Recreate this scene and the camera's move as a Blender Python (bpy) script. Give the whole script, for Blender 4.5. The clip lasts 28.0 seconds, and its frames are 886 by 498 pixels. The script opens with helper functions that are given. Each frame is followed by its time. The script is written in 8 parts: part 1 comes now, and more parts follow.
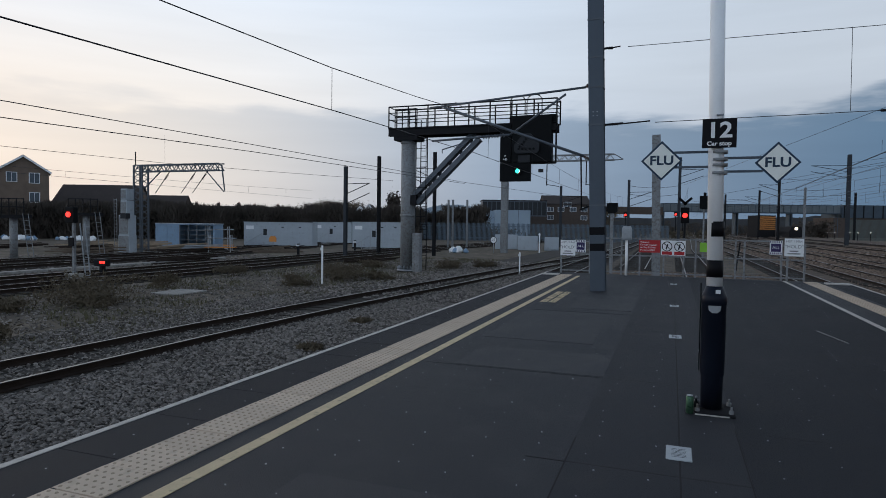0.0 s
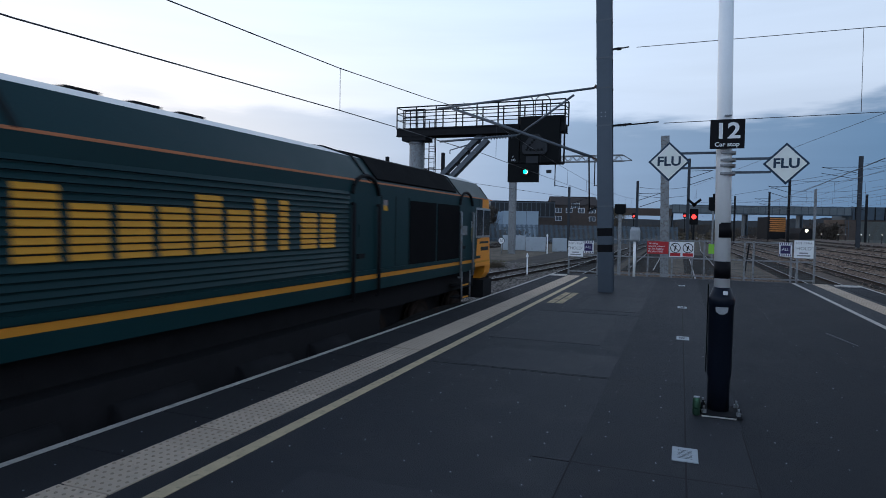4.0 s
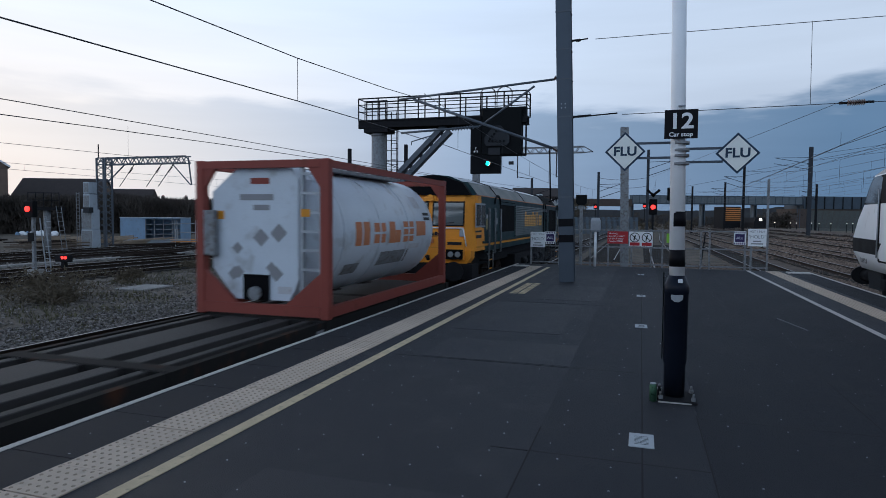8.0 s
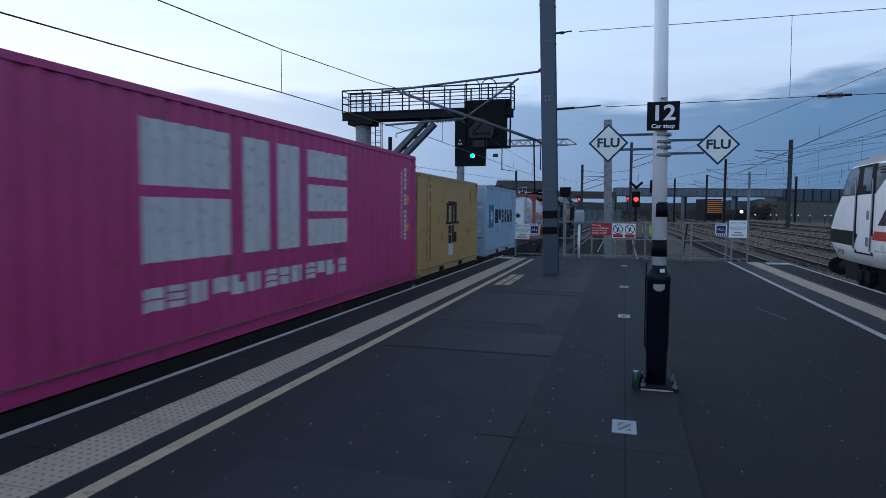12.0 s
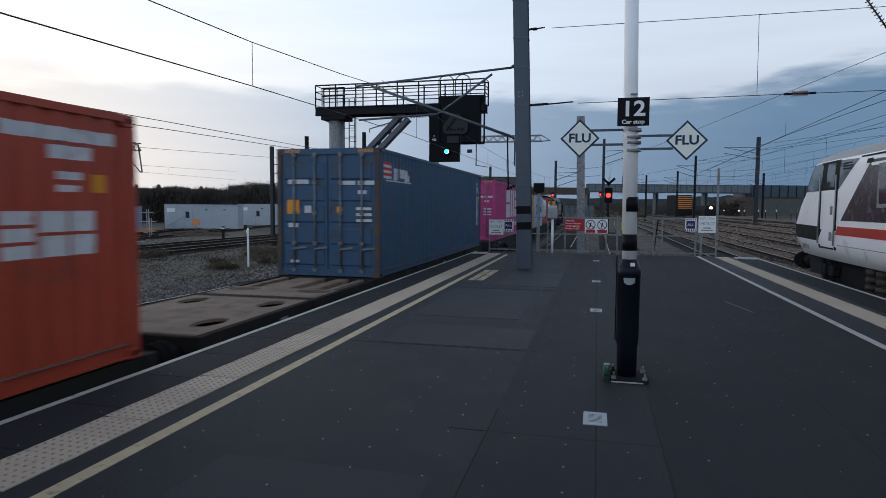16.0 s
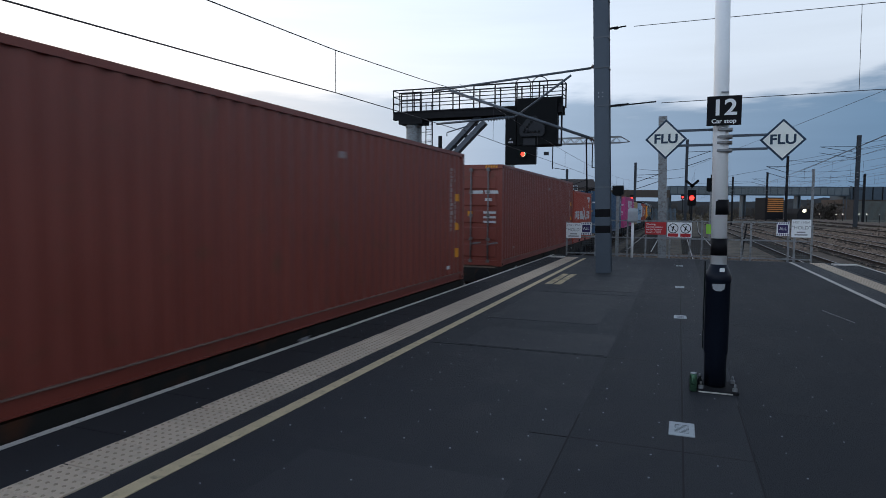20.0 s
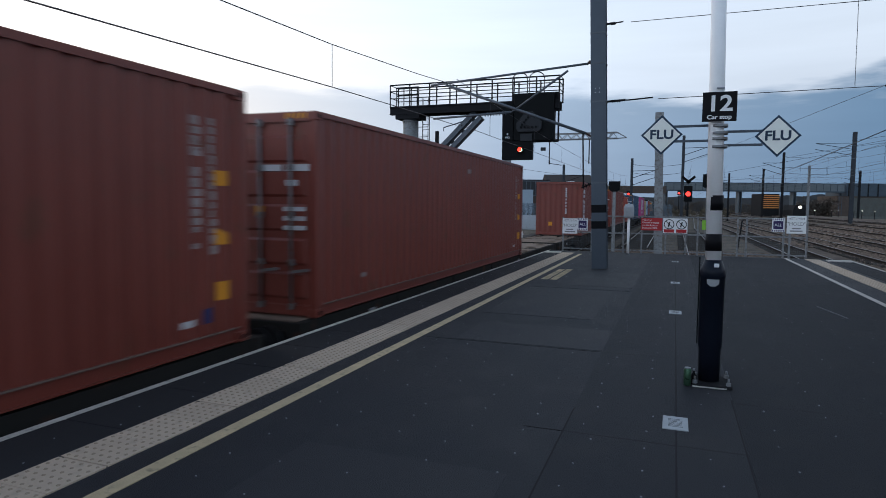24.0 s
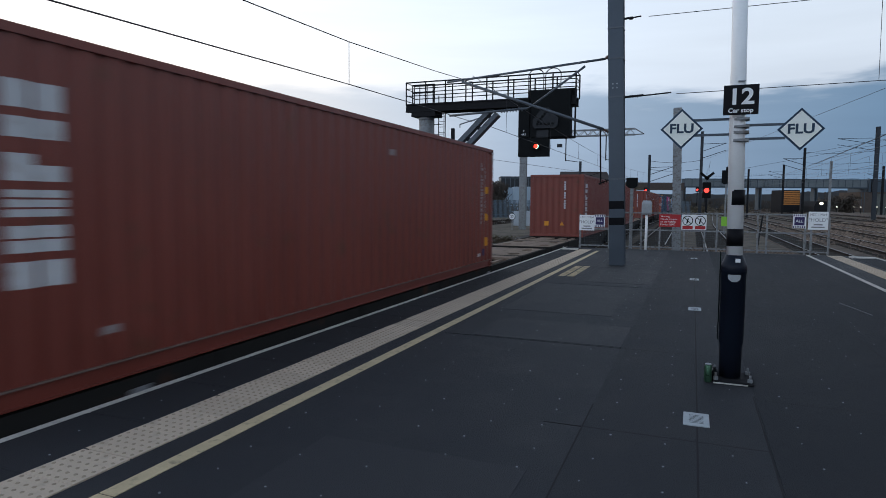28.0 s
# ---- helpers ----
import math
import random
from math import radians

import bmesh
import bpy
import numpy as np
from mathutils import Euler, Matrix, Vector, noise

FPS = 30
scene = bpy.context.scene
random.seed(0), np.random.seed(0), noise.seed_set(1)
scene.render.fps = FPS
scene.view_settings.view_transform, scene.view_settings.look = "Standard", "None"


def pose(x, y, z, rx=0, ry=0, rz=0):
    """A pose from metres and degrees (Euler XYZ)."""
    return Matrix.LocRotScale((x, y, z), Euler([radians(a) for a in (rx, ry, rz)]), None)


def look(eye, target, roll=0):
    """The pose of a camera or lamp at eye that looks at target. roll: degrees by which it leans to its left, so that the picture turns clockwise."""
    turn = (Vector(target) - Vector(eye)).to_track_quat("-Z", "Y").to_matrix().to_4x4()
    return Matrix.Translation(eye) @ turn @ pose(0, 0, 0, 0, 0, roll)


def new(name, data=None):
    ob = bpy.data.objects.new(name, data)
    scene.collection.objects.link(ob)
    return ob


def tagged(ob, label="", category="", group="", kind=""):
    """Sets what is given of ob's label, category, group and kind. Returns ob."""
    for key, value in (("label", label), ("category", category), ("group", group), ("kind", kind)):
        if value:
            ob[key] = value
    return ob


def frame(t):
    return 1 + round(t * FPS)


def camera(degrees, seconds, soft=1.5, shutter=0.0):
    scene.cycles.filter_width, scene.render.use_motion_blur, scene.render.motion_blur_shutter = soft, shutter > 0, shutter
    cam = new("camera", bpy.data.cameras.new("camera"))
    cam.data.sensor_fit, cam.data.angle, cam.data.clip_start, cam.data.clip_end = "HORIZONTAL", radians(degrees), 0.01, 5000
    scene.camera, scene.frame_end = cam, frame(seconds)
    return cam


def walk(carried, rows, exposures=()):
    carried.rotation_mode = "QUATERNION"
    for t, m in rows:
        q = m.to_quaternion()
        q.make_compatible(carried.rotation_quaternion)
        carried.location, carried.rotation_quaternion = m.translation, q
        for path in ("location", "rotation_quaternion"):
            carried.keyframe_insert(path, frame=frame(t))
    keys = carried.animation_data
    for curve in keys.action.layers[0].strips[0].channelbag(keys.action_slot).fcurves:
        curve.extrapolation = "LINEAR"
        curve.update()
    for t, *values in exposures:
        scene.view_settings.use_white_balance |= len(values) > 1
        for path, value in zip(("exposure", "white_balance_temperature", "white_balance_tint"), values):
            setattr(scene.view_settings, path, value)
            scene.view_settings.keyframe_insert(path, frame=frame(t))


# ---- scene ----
cam = camera(70.6, 28.0, soft=0.75, shutter=0.5)
PATH = [
    (0, (0.653, -0.341, 1.658), (-0.032, 1.536, 1.579), 0.8),
    (0.5, (0.665, -0.347, 1.661), (-0.014, 1.532, 1.591), 1.3),
    (1, (0.661, -0.35, 1.661), (-0.002, 1.535, 1.589), 1.5),
    (1.5, (0.658, -0.348, 1.659), (-0.027, 1.529, 1.586), 1.2),
    (2, (0.661, -0.352, 1.662), (-0.031, 1.523, 1.593), 1.2),
    (2.5, (0.661, -0.359, 1.655), (-0.043, 1.511, 1.574), 1.2),
    (3, (0.663, -0.345, 1.658), (-0.039, 1.527, 1.584), 1.0),
    (3.5, (0.665, -0.349, 1.657), (-0.052, 1.516, 1.586), 0.9),
    (5.5, (0.68, -0.345, 1.641), (0.037, 1.546, 1.521), 1.0),
    (6, (0.685, -0.33, 1.641), (0.054, 1.563, 1.516), 0.6),
    (6.5, (0.688, -0.34, 1.641), (0.062, 1.557, 1.527), 0.7),
    (7, (0.689, -0.323, 1.639), (0.075, 1.577, 1.523), 0.6),
    (7.5, (0.698, -0.341, 1.643), (0.099, 1.564, 1.531), 0.2),
    (8, (0.703, -0.294, 1.646), (0.102, 1.611, 1.545), 0.5),
    (8.5, (0.706, -0.336, 1.64), (0.1, 1.567, 1.543), 0.3),
    (9, (0.701, -0.327, 1.641), (0.113, 1.582, 1.536), 0.6),
    (9.5, (0.699, -0.352, 1.641), (0.125, 1.561, 1.538), 0.7),
    (10, (0.699, -0.347, 1.638), (0.124, 1.566, 1.528), 0.4),
    (10.5, (0.706, -0.335, 1.63), (0.144, 1.58, 1.5), 0.4),
    (11, (0.702, -0.341, 1.631), (0.144, 1.576, 1.509), 0.4),
    (11.5, (0.702, -0.337, 1.631), (0.142, 1.579, 1.505), 0.4),
    (13.5, (0.725, -0.35, 1.626), (0.217, 1.581, 1.515), 0.3),
    (14, (0.725, -0.358, 1.624), (0.224, 1.575, 1.507), 0.3),
    (14.5, (0.729, -0.355, 1.619), (0.246, 1.581, 1.49), 0.4),
    (15, (0.724, -0.353, 1.618), (0.254, 1.586, 1.479), 0.3),
    (15.5, (0.725, -0.353, 1.618), (0.262, 1.588, 1.482), 0.3),
    (16, (0.722, -0.333, 1.619), (0.247, 1.605, 1.483), 0.4),
    (16.5, (0.719, -0.344, 1.615), (0.242, 1.593, 1.472), 0.4),
    (17, (0.718, -0.345, 1.612), (0.232, 1.59, 1.473), 0.4),
    (17.5, (0.713, -0.353, 1.615), (0.208, 1.578, 1.48), 0.4),
    (18, (0.71, -0.359, 1.614), (0.162, 1.56, 1.479), 0.2),
    (18.5, (0.697, -0.361, 1.616), (0.083, 1.538, 1.49), 0.2),
    (19, (0.685, -0.359, 1.619), (0.008, 1.519, 1.495), 0.3),
    (19.5, (0.689, -0.361, 1.617), (-0.004, 1.511, 1.495), 0.3),
    (20, (0.678, -0.358, 1.617), (-0.024, 1.511, 1.489), 0.4),
    (20.5, (0.673, -0.364, 1.617), (-0.021, 1.508, 1.496), 0.1),
    (21, (0.674, -0.365, 1.612), (-0.018, 1.507, 1.485), 0.4),
    (21.5, (0.681, -0.369, 1.613), (-0.019, 1.5, 1.48), 0.1),
    (23.5, (0.688, -0.367, 1.613), (0.038, 1.519, 1.478), 0.6),
    (24, (0.688, -0.369, 1.613), (-0.003, 1.502, 1.47), 0.6),
    (24.5, (0.677, -0.368, 1.607), (-0.028, 1.497, 1.46), 0.9),
    (25, (0.661, -0.372, 1.599), (-0.057, 1.489, 1.446), 0.8),
    (25.5, (0.67, -0.38, 1.605), (-0.059, 1.476, 1.456), -0.0),
    (26, (0.67, -0.374, 1.604), (-0.079, 1.475, 1.459), 0.1),
    (26.5, (0.669, -0.355, 1.605), (-0.076, 1.495, 1.453), 0.2),
    (27, (0.668, -0.362, 1.6), (-0.076, 1.488, 1.442), 0.4),
    (27.5, (0.671, -0.375, 1.599), (-0.063, 1.48, 1.446), 0.4),
    (28, (0.67, -0.376, 1.594), (-0.068, 1.477, 1.443), 0.4),
]
walk(cam, [(t, look(eye, target, roll)) for t, eye, target, roll in PATH], exposures=[(0.0, -0.2, 6200, 10), (2.0, -0.25, 6000, 10), (3.0, 0.0, 5800, 10), (6.0, 0.05, 5500, 10), (7.0, -0.05, 5400, 10), (8.0, -0.1, 5700, 10), (9.0, -0.03, 5900, 10), (10.0, -0.03, 5900, 10), (11.0, 0.0, 5150, 10), (14.0, 0.0, 5850, 10), (17.0, 0.05, 6100, 10), (18.0, 0.03, 6100, 10), (20.0, 0.13, 6100, 10), (21.0, 0.02, 6050, 10), (24.0, 0.18, 6050, 10), (25.0, 0.14, 6100, 10), (26.0, -0.02, 6100, 10), (27.0, -0.05, 6050, 10), (28.0, 0.15, 6150, 10)])

# ---- world and light ----
world = bpy.data.worlds.new("dusk_sky")
scene.world = world
world.use_nodes = True
wn, wl = world.node_tree.nodes, world.node_tree.links
wn.clear()


def wnode(kind, operation="", interpolation_type="", data_type=""):
    n = wn.new(kind)
    if operation:
        n.operation = operation
    if interpolation_type:
        n.interpolation_type = interpolation_type
    if data_type:
        n.data_type = data_type
    return n


SUN_TURN = radians(68)
w_out = wnode("ShaderNodeOutputWorld")
w_bg = wnode("ShaderNodeBackground")
w_bg.inputs["Strength"].default_value = 1.0
sky = wnode("ShaderNodeTexSky")
sky.sky_type, sky.sun_disc, sky.sun_elevation, sky.sun_rotation = "NISHITA", False, radians(2.5), -SUN_TURN
sky.air_density, sky.dust_density, sky.ozone_density = 1.2, 2.0, 2.5
sky_dim = wnode("ShaderNodeVectorMath", operation="SCALE")
sky_dim.inputs["Scale"].default_value = 0.10
wl.new(sky.outputs[0], sky_dim.inputs[0])
w_co = wnode("ShaderNodeTexCoord")
w_sep = wnode("ShaderNodeSeparateXYZ")
wl.new(w_co.outputs["Generated"], w_sep.inputs[0])
# veil of thin high cloud: colour by height above the horizon
veil = wnode("ShaderNodeValToRGB")
veil.color_ramp.elements[0].position, veil.color_ramp.elements[0].color = 0.0, (0.66, 0.70, 0.76, 1)
veil.color_ramp.elements[1].position, veil.color_ramp.elements[1].color = 1.0, (0.15, 0.21, 0.30, 1)
for pos, col in ((0.08, (0.74, 0.80, 0.90, 1)), (0.22, (0.95, 1.03, 1.12, 1)), (0.42, (0.92, 1.03, 1.16, 1)), (0.60, (0.38, 0.47, 0.60, 1))):
    e = veil.color_ramp.elements.new(pos)
    e.color = col
wl.new(w_sep.outputs["Z"], veil.inputs[0])
# warm afterglow towards the sunken sun
sun_side = wnode("ShaderNodeVectorMath", operation="DOT_PRODUCT")
sun_side.inputs[1].default_value = (-math.sin(SUN_TURN), math.cos(SUN_TURN), 0.10)
wl.new(w_co.outputs["Generated"], sun_side.inputs[0])
glow = wnode("ShaderNodeMapRange", interpolation_type="SMOOTHSTEP")
glow.inputs["From Min"].default_value, glow.inputs["From Max"].default_value = 0.55, 1.0
wl.new(sun_side.outputs["Value"], glow.inputs["Value"])
warm_mix = wnode("ShaderNodeMix", data_type="RGBA")
warm_mix.inputs[7].default_value = (1.22, 1.06, 0.88, 1)
low = wnode("ShaderNodeMapRange", interpolation_type="SMOOTHSTEP")
for key, value in (("From Min", 0.05), ("From Max", 0.42), ("To Min", 1.0), ("To Max", 0.1)):
    low.inputs[key].default_value = value
wl.new(w_sep.outputs["Z"], low.inputs["Value"])
low_glow = wnode("ShaderNodeMath", operation="MULTIPLY")
wl.new(glow.outputs[0], low_glow.inputs[0])
wl.new(low.outputs[0], low_glow.inputs[1])
wl.new(low_glow.outputs[0], warm_mix.inputs[0])
wl.new(veil.outputs[0], warm_mix.inputs[6])
# low cloud bank with a soft torn edge
cl_map = wnode("ShaderNodeMapping")
cl_map.inputs["Scale"].default_value = (1.6, 1.6, 9.0)
wl.new(w_co.outputs["Generated"], cl_map.inputs[0])
cl_noise = wnode("ShaderNodeTexNoise")
cl_noise.inputs["Scale"].default_value, cl_noise.inputs["Detail"].default_value = 1.7, 6.0
wl.new(cl_map.outputs[0], cl_noise.inputs[0])
cl_h = wnode("ShaderNodeMath", operation="MULTIPLY_ADD")
cl_h.inputs[1].default_value, cl_h.inputs[2].default_value = 0.12, 0.095
cl_fine = wnode("ShaderNodeTexNoise")
cl_fine.inputs["Scale"].default_value, cl_fine.inputs["Detail"].default_value = 7.0, 5.0
wl.new(cl_map.outputs[0], cl_fine.inputs[0])
cl_sum = wnode("ShaderNodeMath", operation="MULTIPLY_ADD")
cl_sum.inputs[1].default_value = 0.45
wl.new(cl_fine.outputs[0], cl_sum.inputs[0])
wl.new(cl_noise.outputs[0], cl_sum.inputs[2])
wl.new(cl_sum.outputs[0], cl_h.inputs[0])
cl_side = wnode("ShaderNodeMath", operation="MULTIPLY_ADD")
cl_side.inputs[1].default_value = 0.012
wl.new(w_sep.outputs["X"], cl_side.inputs[0])
wl.new(cl_h.outputs[0], cl_side.inputs[2])
cl_d = wnode("ShaderNodeMath", operation="SUBTRACT")
wl.new(cl_side.outputs[0], cl_d.inputs[0])
wl.new(w_sep.outputs["Z"], cl_d.inputs[1])
cl_mask = wnode("ShaderNodeMapRange", interpolation_type="SMOOTHSTEP")
cl_mask.inputs["From Min"].default_value, cl_mask.inputs["From Max"].default_value = -0.006, 0.03
cl_fade = wnode("ShaderNodeMapRange")
for key, value in (("From Min", -0.75), ("From Max", 0.25), ("To Min", 0.16), ("To Max", 0.88)):
    cl_fade.inputs[key].default_value = value
wl.new(w_sep.outputs["X"], cl_fade.inputs["Value"])
wl.new(cl_fade.outputs[0], cl_mask.inputs["To Max"])
wl.new(cl_d.outputs[0], cl_mask.inputs["Value"])
# streaks of lighter and darker grey within the bank and above it
st_map = wnode("ShaderNodeMapping")
st_map.inputs["Scale"].default_value = (1.3, 1.3, 14.0)
wl.new(w_co.outputs["Generated"], st_map.inputs[0])
st_noise = wnode("ShaderNodeTexNoise")
st_noise.inputs["Scale"].default_value, st_noise.inputs["Detail"].default_value = 2.4, 7.0
wl.new(st_map.outputs[0], st_noise.inputs[0])
st_gain = wnode("ShaderNodeMapRange")
for key, value in (("From Min", 0.3), ("From Max", 0.7), ("To Min", 0.965), ("To Max", 1.035)):
    st_gain.inputs[key].default_value = value
wl.new(st_noise.outputs[0], st_gain.inputs["Value"])
cl_mix = wnode("ShaderNodeMix", data_type="RGBA")
cl_mix.inputs[7].default_value = (0.135, 0.275, 0.450, 1)
wl.new(cl_mask.outputs[0], cl_mix.inputs[0])
wl.new(warm_mix.outputs[2], cl_mix.inputs[6])
both = wnode("ShaderNodeMix", data_type="RGBA")
both.inputs[0].default_value = 0.85
wl.new(sky_dim.outputs[0], both.inputs[6])
wl.new(cl_mix.outputs[2], both.inputs[7])
# the southern half of the sky, out of view, is raised to light south-facing sides
south = wnode("ShaderNodeMapRange", interpolation_type="SMOOTHSTEP")
for key, value in (("From Min", 0.1), ("From Max", -0.7), ("To Min", 1.0), ("To Max", 1.45)):
    south.inputs[key].default_value = value
wl.new(w_sep.outputs["Y"], south.inputs["Value"])
east = wnode("ShaderNodeMapRange", interpolation_type="SMOOTHSTEP")
for key, value in (("From Min", -0.70), ("From Max", 0.20), ("To Min", 1.11), ("To Max", 0.80)):
    east.inputs[key].default_value = value
wl.new(w_sep.outputs["X"], east.inputs["Value"])
sides = wnode("ShaderNodeMath", operation="MULTIPLY")
wl.new(east.outputs[0], sides.inputs[0])
wl.new(south.outputs[0], sides.inputs[1])
streaked = wnode("ShaderNodeMath", operation="MULTIPLY")
wl.new(sides.outputs[0], streaked.inputs[0])
wl.new(st_gain.outputs[0], streaked.inputs[1])
bright = wnode("ShaderNodeVectorMath", operation="SCALE")
wl.new(both.outputs[2], bright.inputs[0])
wl.new(streaked.outputs[0], bright.inputs["Scale"])
wl.new(bright.outputs[0], w_bg.inputs["Color"])
wl.new(w_bg.outputs[0], w_out.inputs[0])

sun_data = bpy.data.lights.new("sun", "SUN")
sun_data.energy, sun_data.angle, sun_data.color = 0.5, radians(20), (1.0, 0.86, 0.7)
sun = new("sun", sun_data)
sun.matrix_world = look((0, 0, 0), (math.sin(SUN_TURN), -math.cos(SUN_TURN), -0.12))


# ---- materials ----
def material(name, color, rough=0.7, metal=0.0, vary=0.25, scale=3.0, fine=60.0, bump=0.15, rand=0.0, dirt=None, dirt_at=0.6, spec=0.3, island=0.0):
    """A surface with broad patches, fine grain, relief and optional dirt, in metres."""
    m = bpy.data.materials.new(name)
    m.use_nodes = True
    n, l = m.node_tree.nodes, m.node_tree.links
    b = n["Principled BSDF"]
    b.inputs["Metallic"].default_value, b.inputs["Specular IOR Level"].default_value = metal, spec
    co = n.new("ShaderNodeTexCoord")
    n1, n2 = n.new("ShaderNodeTexNoise"), n.new("ShaderNodeTexNoise")
    for q, s, d in ((n1, scale, 5.0), (n2, fine, 3.0)):
        q.inputs["Scale"].default_value, q.inputs["Detail"].default_value = s, d
        l.new(co.outputs["Object"], q.inputs["Vector"])
    mul = n.new("ShaderNodeMath")
    mul.operation = "MULTIPLY_ADD"
    mul.inputs[1].default_value, mul.inputs[2].default_value = 2.0 * vary, 1.0 - vary
    add = n.new("ShaderNodeMath")
    l.new(n1.outputs[0], add.inputs[0])
    fine_part = n.new("ShaderNodeMath")
    fine_part.operation = "MULTIPLY_ADD"
    fine_part.inputs[1].default_value, fine_part.inputs[2].default_value = 0.5, -0.25
    l.new(n2.outputs[0], fine_part.inputs[0])
    l.new(fine_part.outputs[0], add.inputs[1])
    last = add
    if rand:
        info = n.new("ShaderNodeObjectInfo")
        r = n.new("ShaderNodeMath")
        r.operation = "MULTIPLY_ADD"
        r.inputs[1].default_value, r.inputs[2].default_value = rand, -rand / 2
        l.new(info.outputs["Random"], r.inputs[0])
        add2 = n.new("ShaderNodeMath")
        l.new(add.outputs[0], add2.inputs[0])
        l.new(r.outputs[0], add2.inputs[1])
        last = add2
    if island:
        geo = n.new("ShaderNodeNewGeometry")
        g = n.new("ShaderNodeMath")
        g.operation = "MULTIPLY_ADD"
        g.inputs[1].default_value, g.inputs[2].default_value = island, -island / 2
        l.new(geo.outputs["Random Per Island"], g.inputs[0])
        add3 = n.new("ShaderNodeMath")
        l.new(last.outputs[0], add3.inputs[0])
        l.new(g.outputs[0], add3.inputs[1])
        last = add3
    l.new(last.outputs[0], mul.inputs[0])
    tint = n.new("ShaderNodeVectorMath")
    tint.operation = "SCALE"
    tint.inputs[0].default_value = color
    l.new(mul.outputs[0], tint.inputs["Scale"])
    out = tint.outputs[0]
    if dirt:
        n3 = n.new("ShaderNodeTexNoise")
        n3.inputs["Scale"].default_value, n3.inputs["Detail"].default_value = scale * 2.3, 8.0
        l.new(co.outputs["Object"], n3.inputs["Vector"])
        rng = n.new("ShaderNodeMapRange")
        rng.inputs["From Min"].default_value, rng.inputs["From Max"].default_value = dirt_at - 0.1, dirt_at + 0.15
        l.new(n3.outputs[0], rng.inputs["Value"])
        mix = n.new("ShaderNodeMix")
        mix.data_type = "RGBA"
        mix.inputs[7].default_value = (*dirt, 1)
        l.new(rng.outputs[0], mix.inputs[0])
        l.new(out, mix.inputs[6])
        out = mix.outputs[2]
    l.new(out, b.inputs["Base Color"])
    rr = n.new("ShaderNodeMath")
    rr.operation = "MULTIPLY_ADD"
    rr.inputs[1].default_value, rr.inputs[2].default_value = 0.25, rough - 0.12
    l.new(n1.outputs[0], rr.inputs[0])
    l.new(rr.outputs[0], b.inputs["Roughness"])
    if bump:
        bp = n.new("ShaderNodeBump")
        bp.inputs["Strength"].default_value, bp.inputs["Distance"].default_value = bump, 0.02
        l.new(n2.outputs[0], bp.inputs["Height"])
        l.new(bp.outputs[0], b.inputs["Normal"])
    return m


def lamp_glow(name, color, strength):
    m = bpy.data.materials.new(name)
    m.use_nodes = True
    b = m.node_tree.nodes["Principled BSDF"]
    b.inputs["Base Color"].default_value = (*[min(1, c) for c in color], 1)
    b.inputs["Emission Color"].default_value = (*color, 1)
    b.inputs["Emission Strength"].default_value = strength
    return m


M = {}
M["asphalt"] = material("asphalt", (0.0325, 0.0345, 0.0405), 0.68, vary=0.28, scale=0.8, fine=140, bump=0.6, dirt=(0.046, 0.047, 0.051), dirt_at=0.60, spec=0.26)
# asphalt darkened in two steps for the weaker light on the right
M["asphalt_dim"] = material("asphalt_dim", (0.0270, 0.0286, 0.0335), 0.75, vary=0.28, scale=0.9, fine=120, bump=0.6, dirt=(0.034, 0.034, 0.037), dirt_at=0.60, spec=0.19)
M["asphalt_mid"] = material("asphalt_mid", (0.0308, 0.0325, 0.0382), 0.72, vary=0.28, scale=0.9, fine=120, bump=0.6, dirt=(0.040, 0.040, 0.043), dirt_at=0.60, spec=0.23)
M["asphalt_patch"] = material("asphalt_patch", (0.0345, 0.0362, 0.042), 0.66, vary=0.26, scale=1.1, fine=150, bump=0.6, spec=0.34)
M["cover_pale"] = material("cover_pale", (0.42, 0.45, 0.47), 0.6, vary=0.2, scale=8, fine=60, bump=0.1)
M["seam"] = material("seam", (0.02, 0.02, 0.022), 0.9, vary=0.3, scale=6)
M["coping"] = material("coping", (0.031, 0.032, 0.036), 0.8, vary=0.3, scale=1.5, fine=120, bump=0.4, rand=0.25, spec=0.15)
M["tactile"] = material("tactile", (0.60, 0.485, 0.375), 0.8, vary=0.22, scale=1.8, fine=90, bump=0.2, rand=0.3, dirt=(0.30, 0.26, 0.21), dirt_at=0.64)
M["tactile_worn"] = material("tactile_worn", (0.40, 0.32, 0.24), 0.85, vary=0.3, scale=1.8, fine=90)
M["line_yellow"] = material("line_yellow", (0.60, 0.48, 0.30), 0.7, vary=0.3, scale=5, fine=90, dirt=(0.16, 0.14, 0.11), dirt_at=0.66)
M["line_white"] = material("line_white", (0.52, 0.49, 0.45), 0.7, vary=0.3, scale=5, fine=90, dirt=(0.2, 0.2, 0.2), dirt_at=0.66)
M["concrete"] = material("concrete", (0.30, 0.29, 0.27), 0.85, vary=0.3, scale=2.0, fine=70, bump=0.4, dirt=(0.14, 0.13, 0.12))
M["ground"] = material("ground", (0.140, 0.118, 0.096), 0.95, vary=0.65, scale=0.45, fine=9, bump=1.0, dirt=(0.078, 0.068, 0.047), dirt_at=0.56, spec=0.12)
# bed darker than its stones: the shadow between them is in this colour
M["ballast"] = material("ballast", (0.070, 0.064, 0.058), 0.9, vary=0.5, scale=1.4, fine=24, bump=0.9, spec=0.12)
M["ballast_brown"] = material("ballast_brown", (0.135, 0.106, 0.085), 0.92, vary=0.6, scale=0.9, fine=9, bump=1.0, dirt=(0.05, 0.042, 0.036), dirt_at=0.6, spec=0.1)
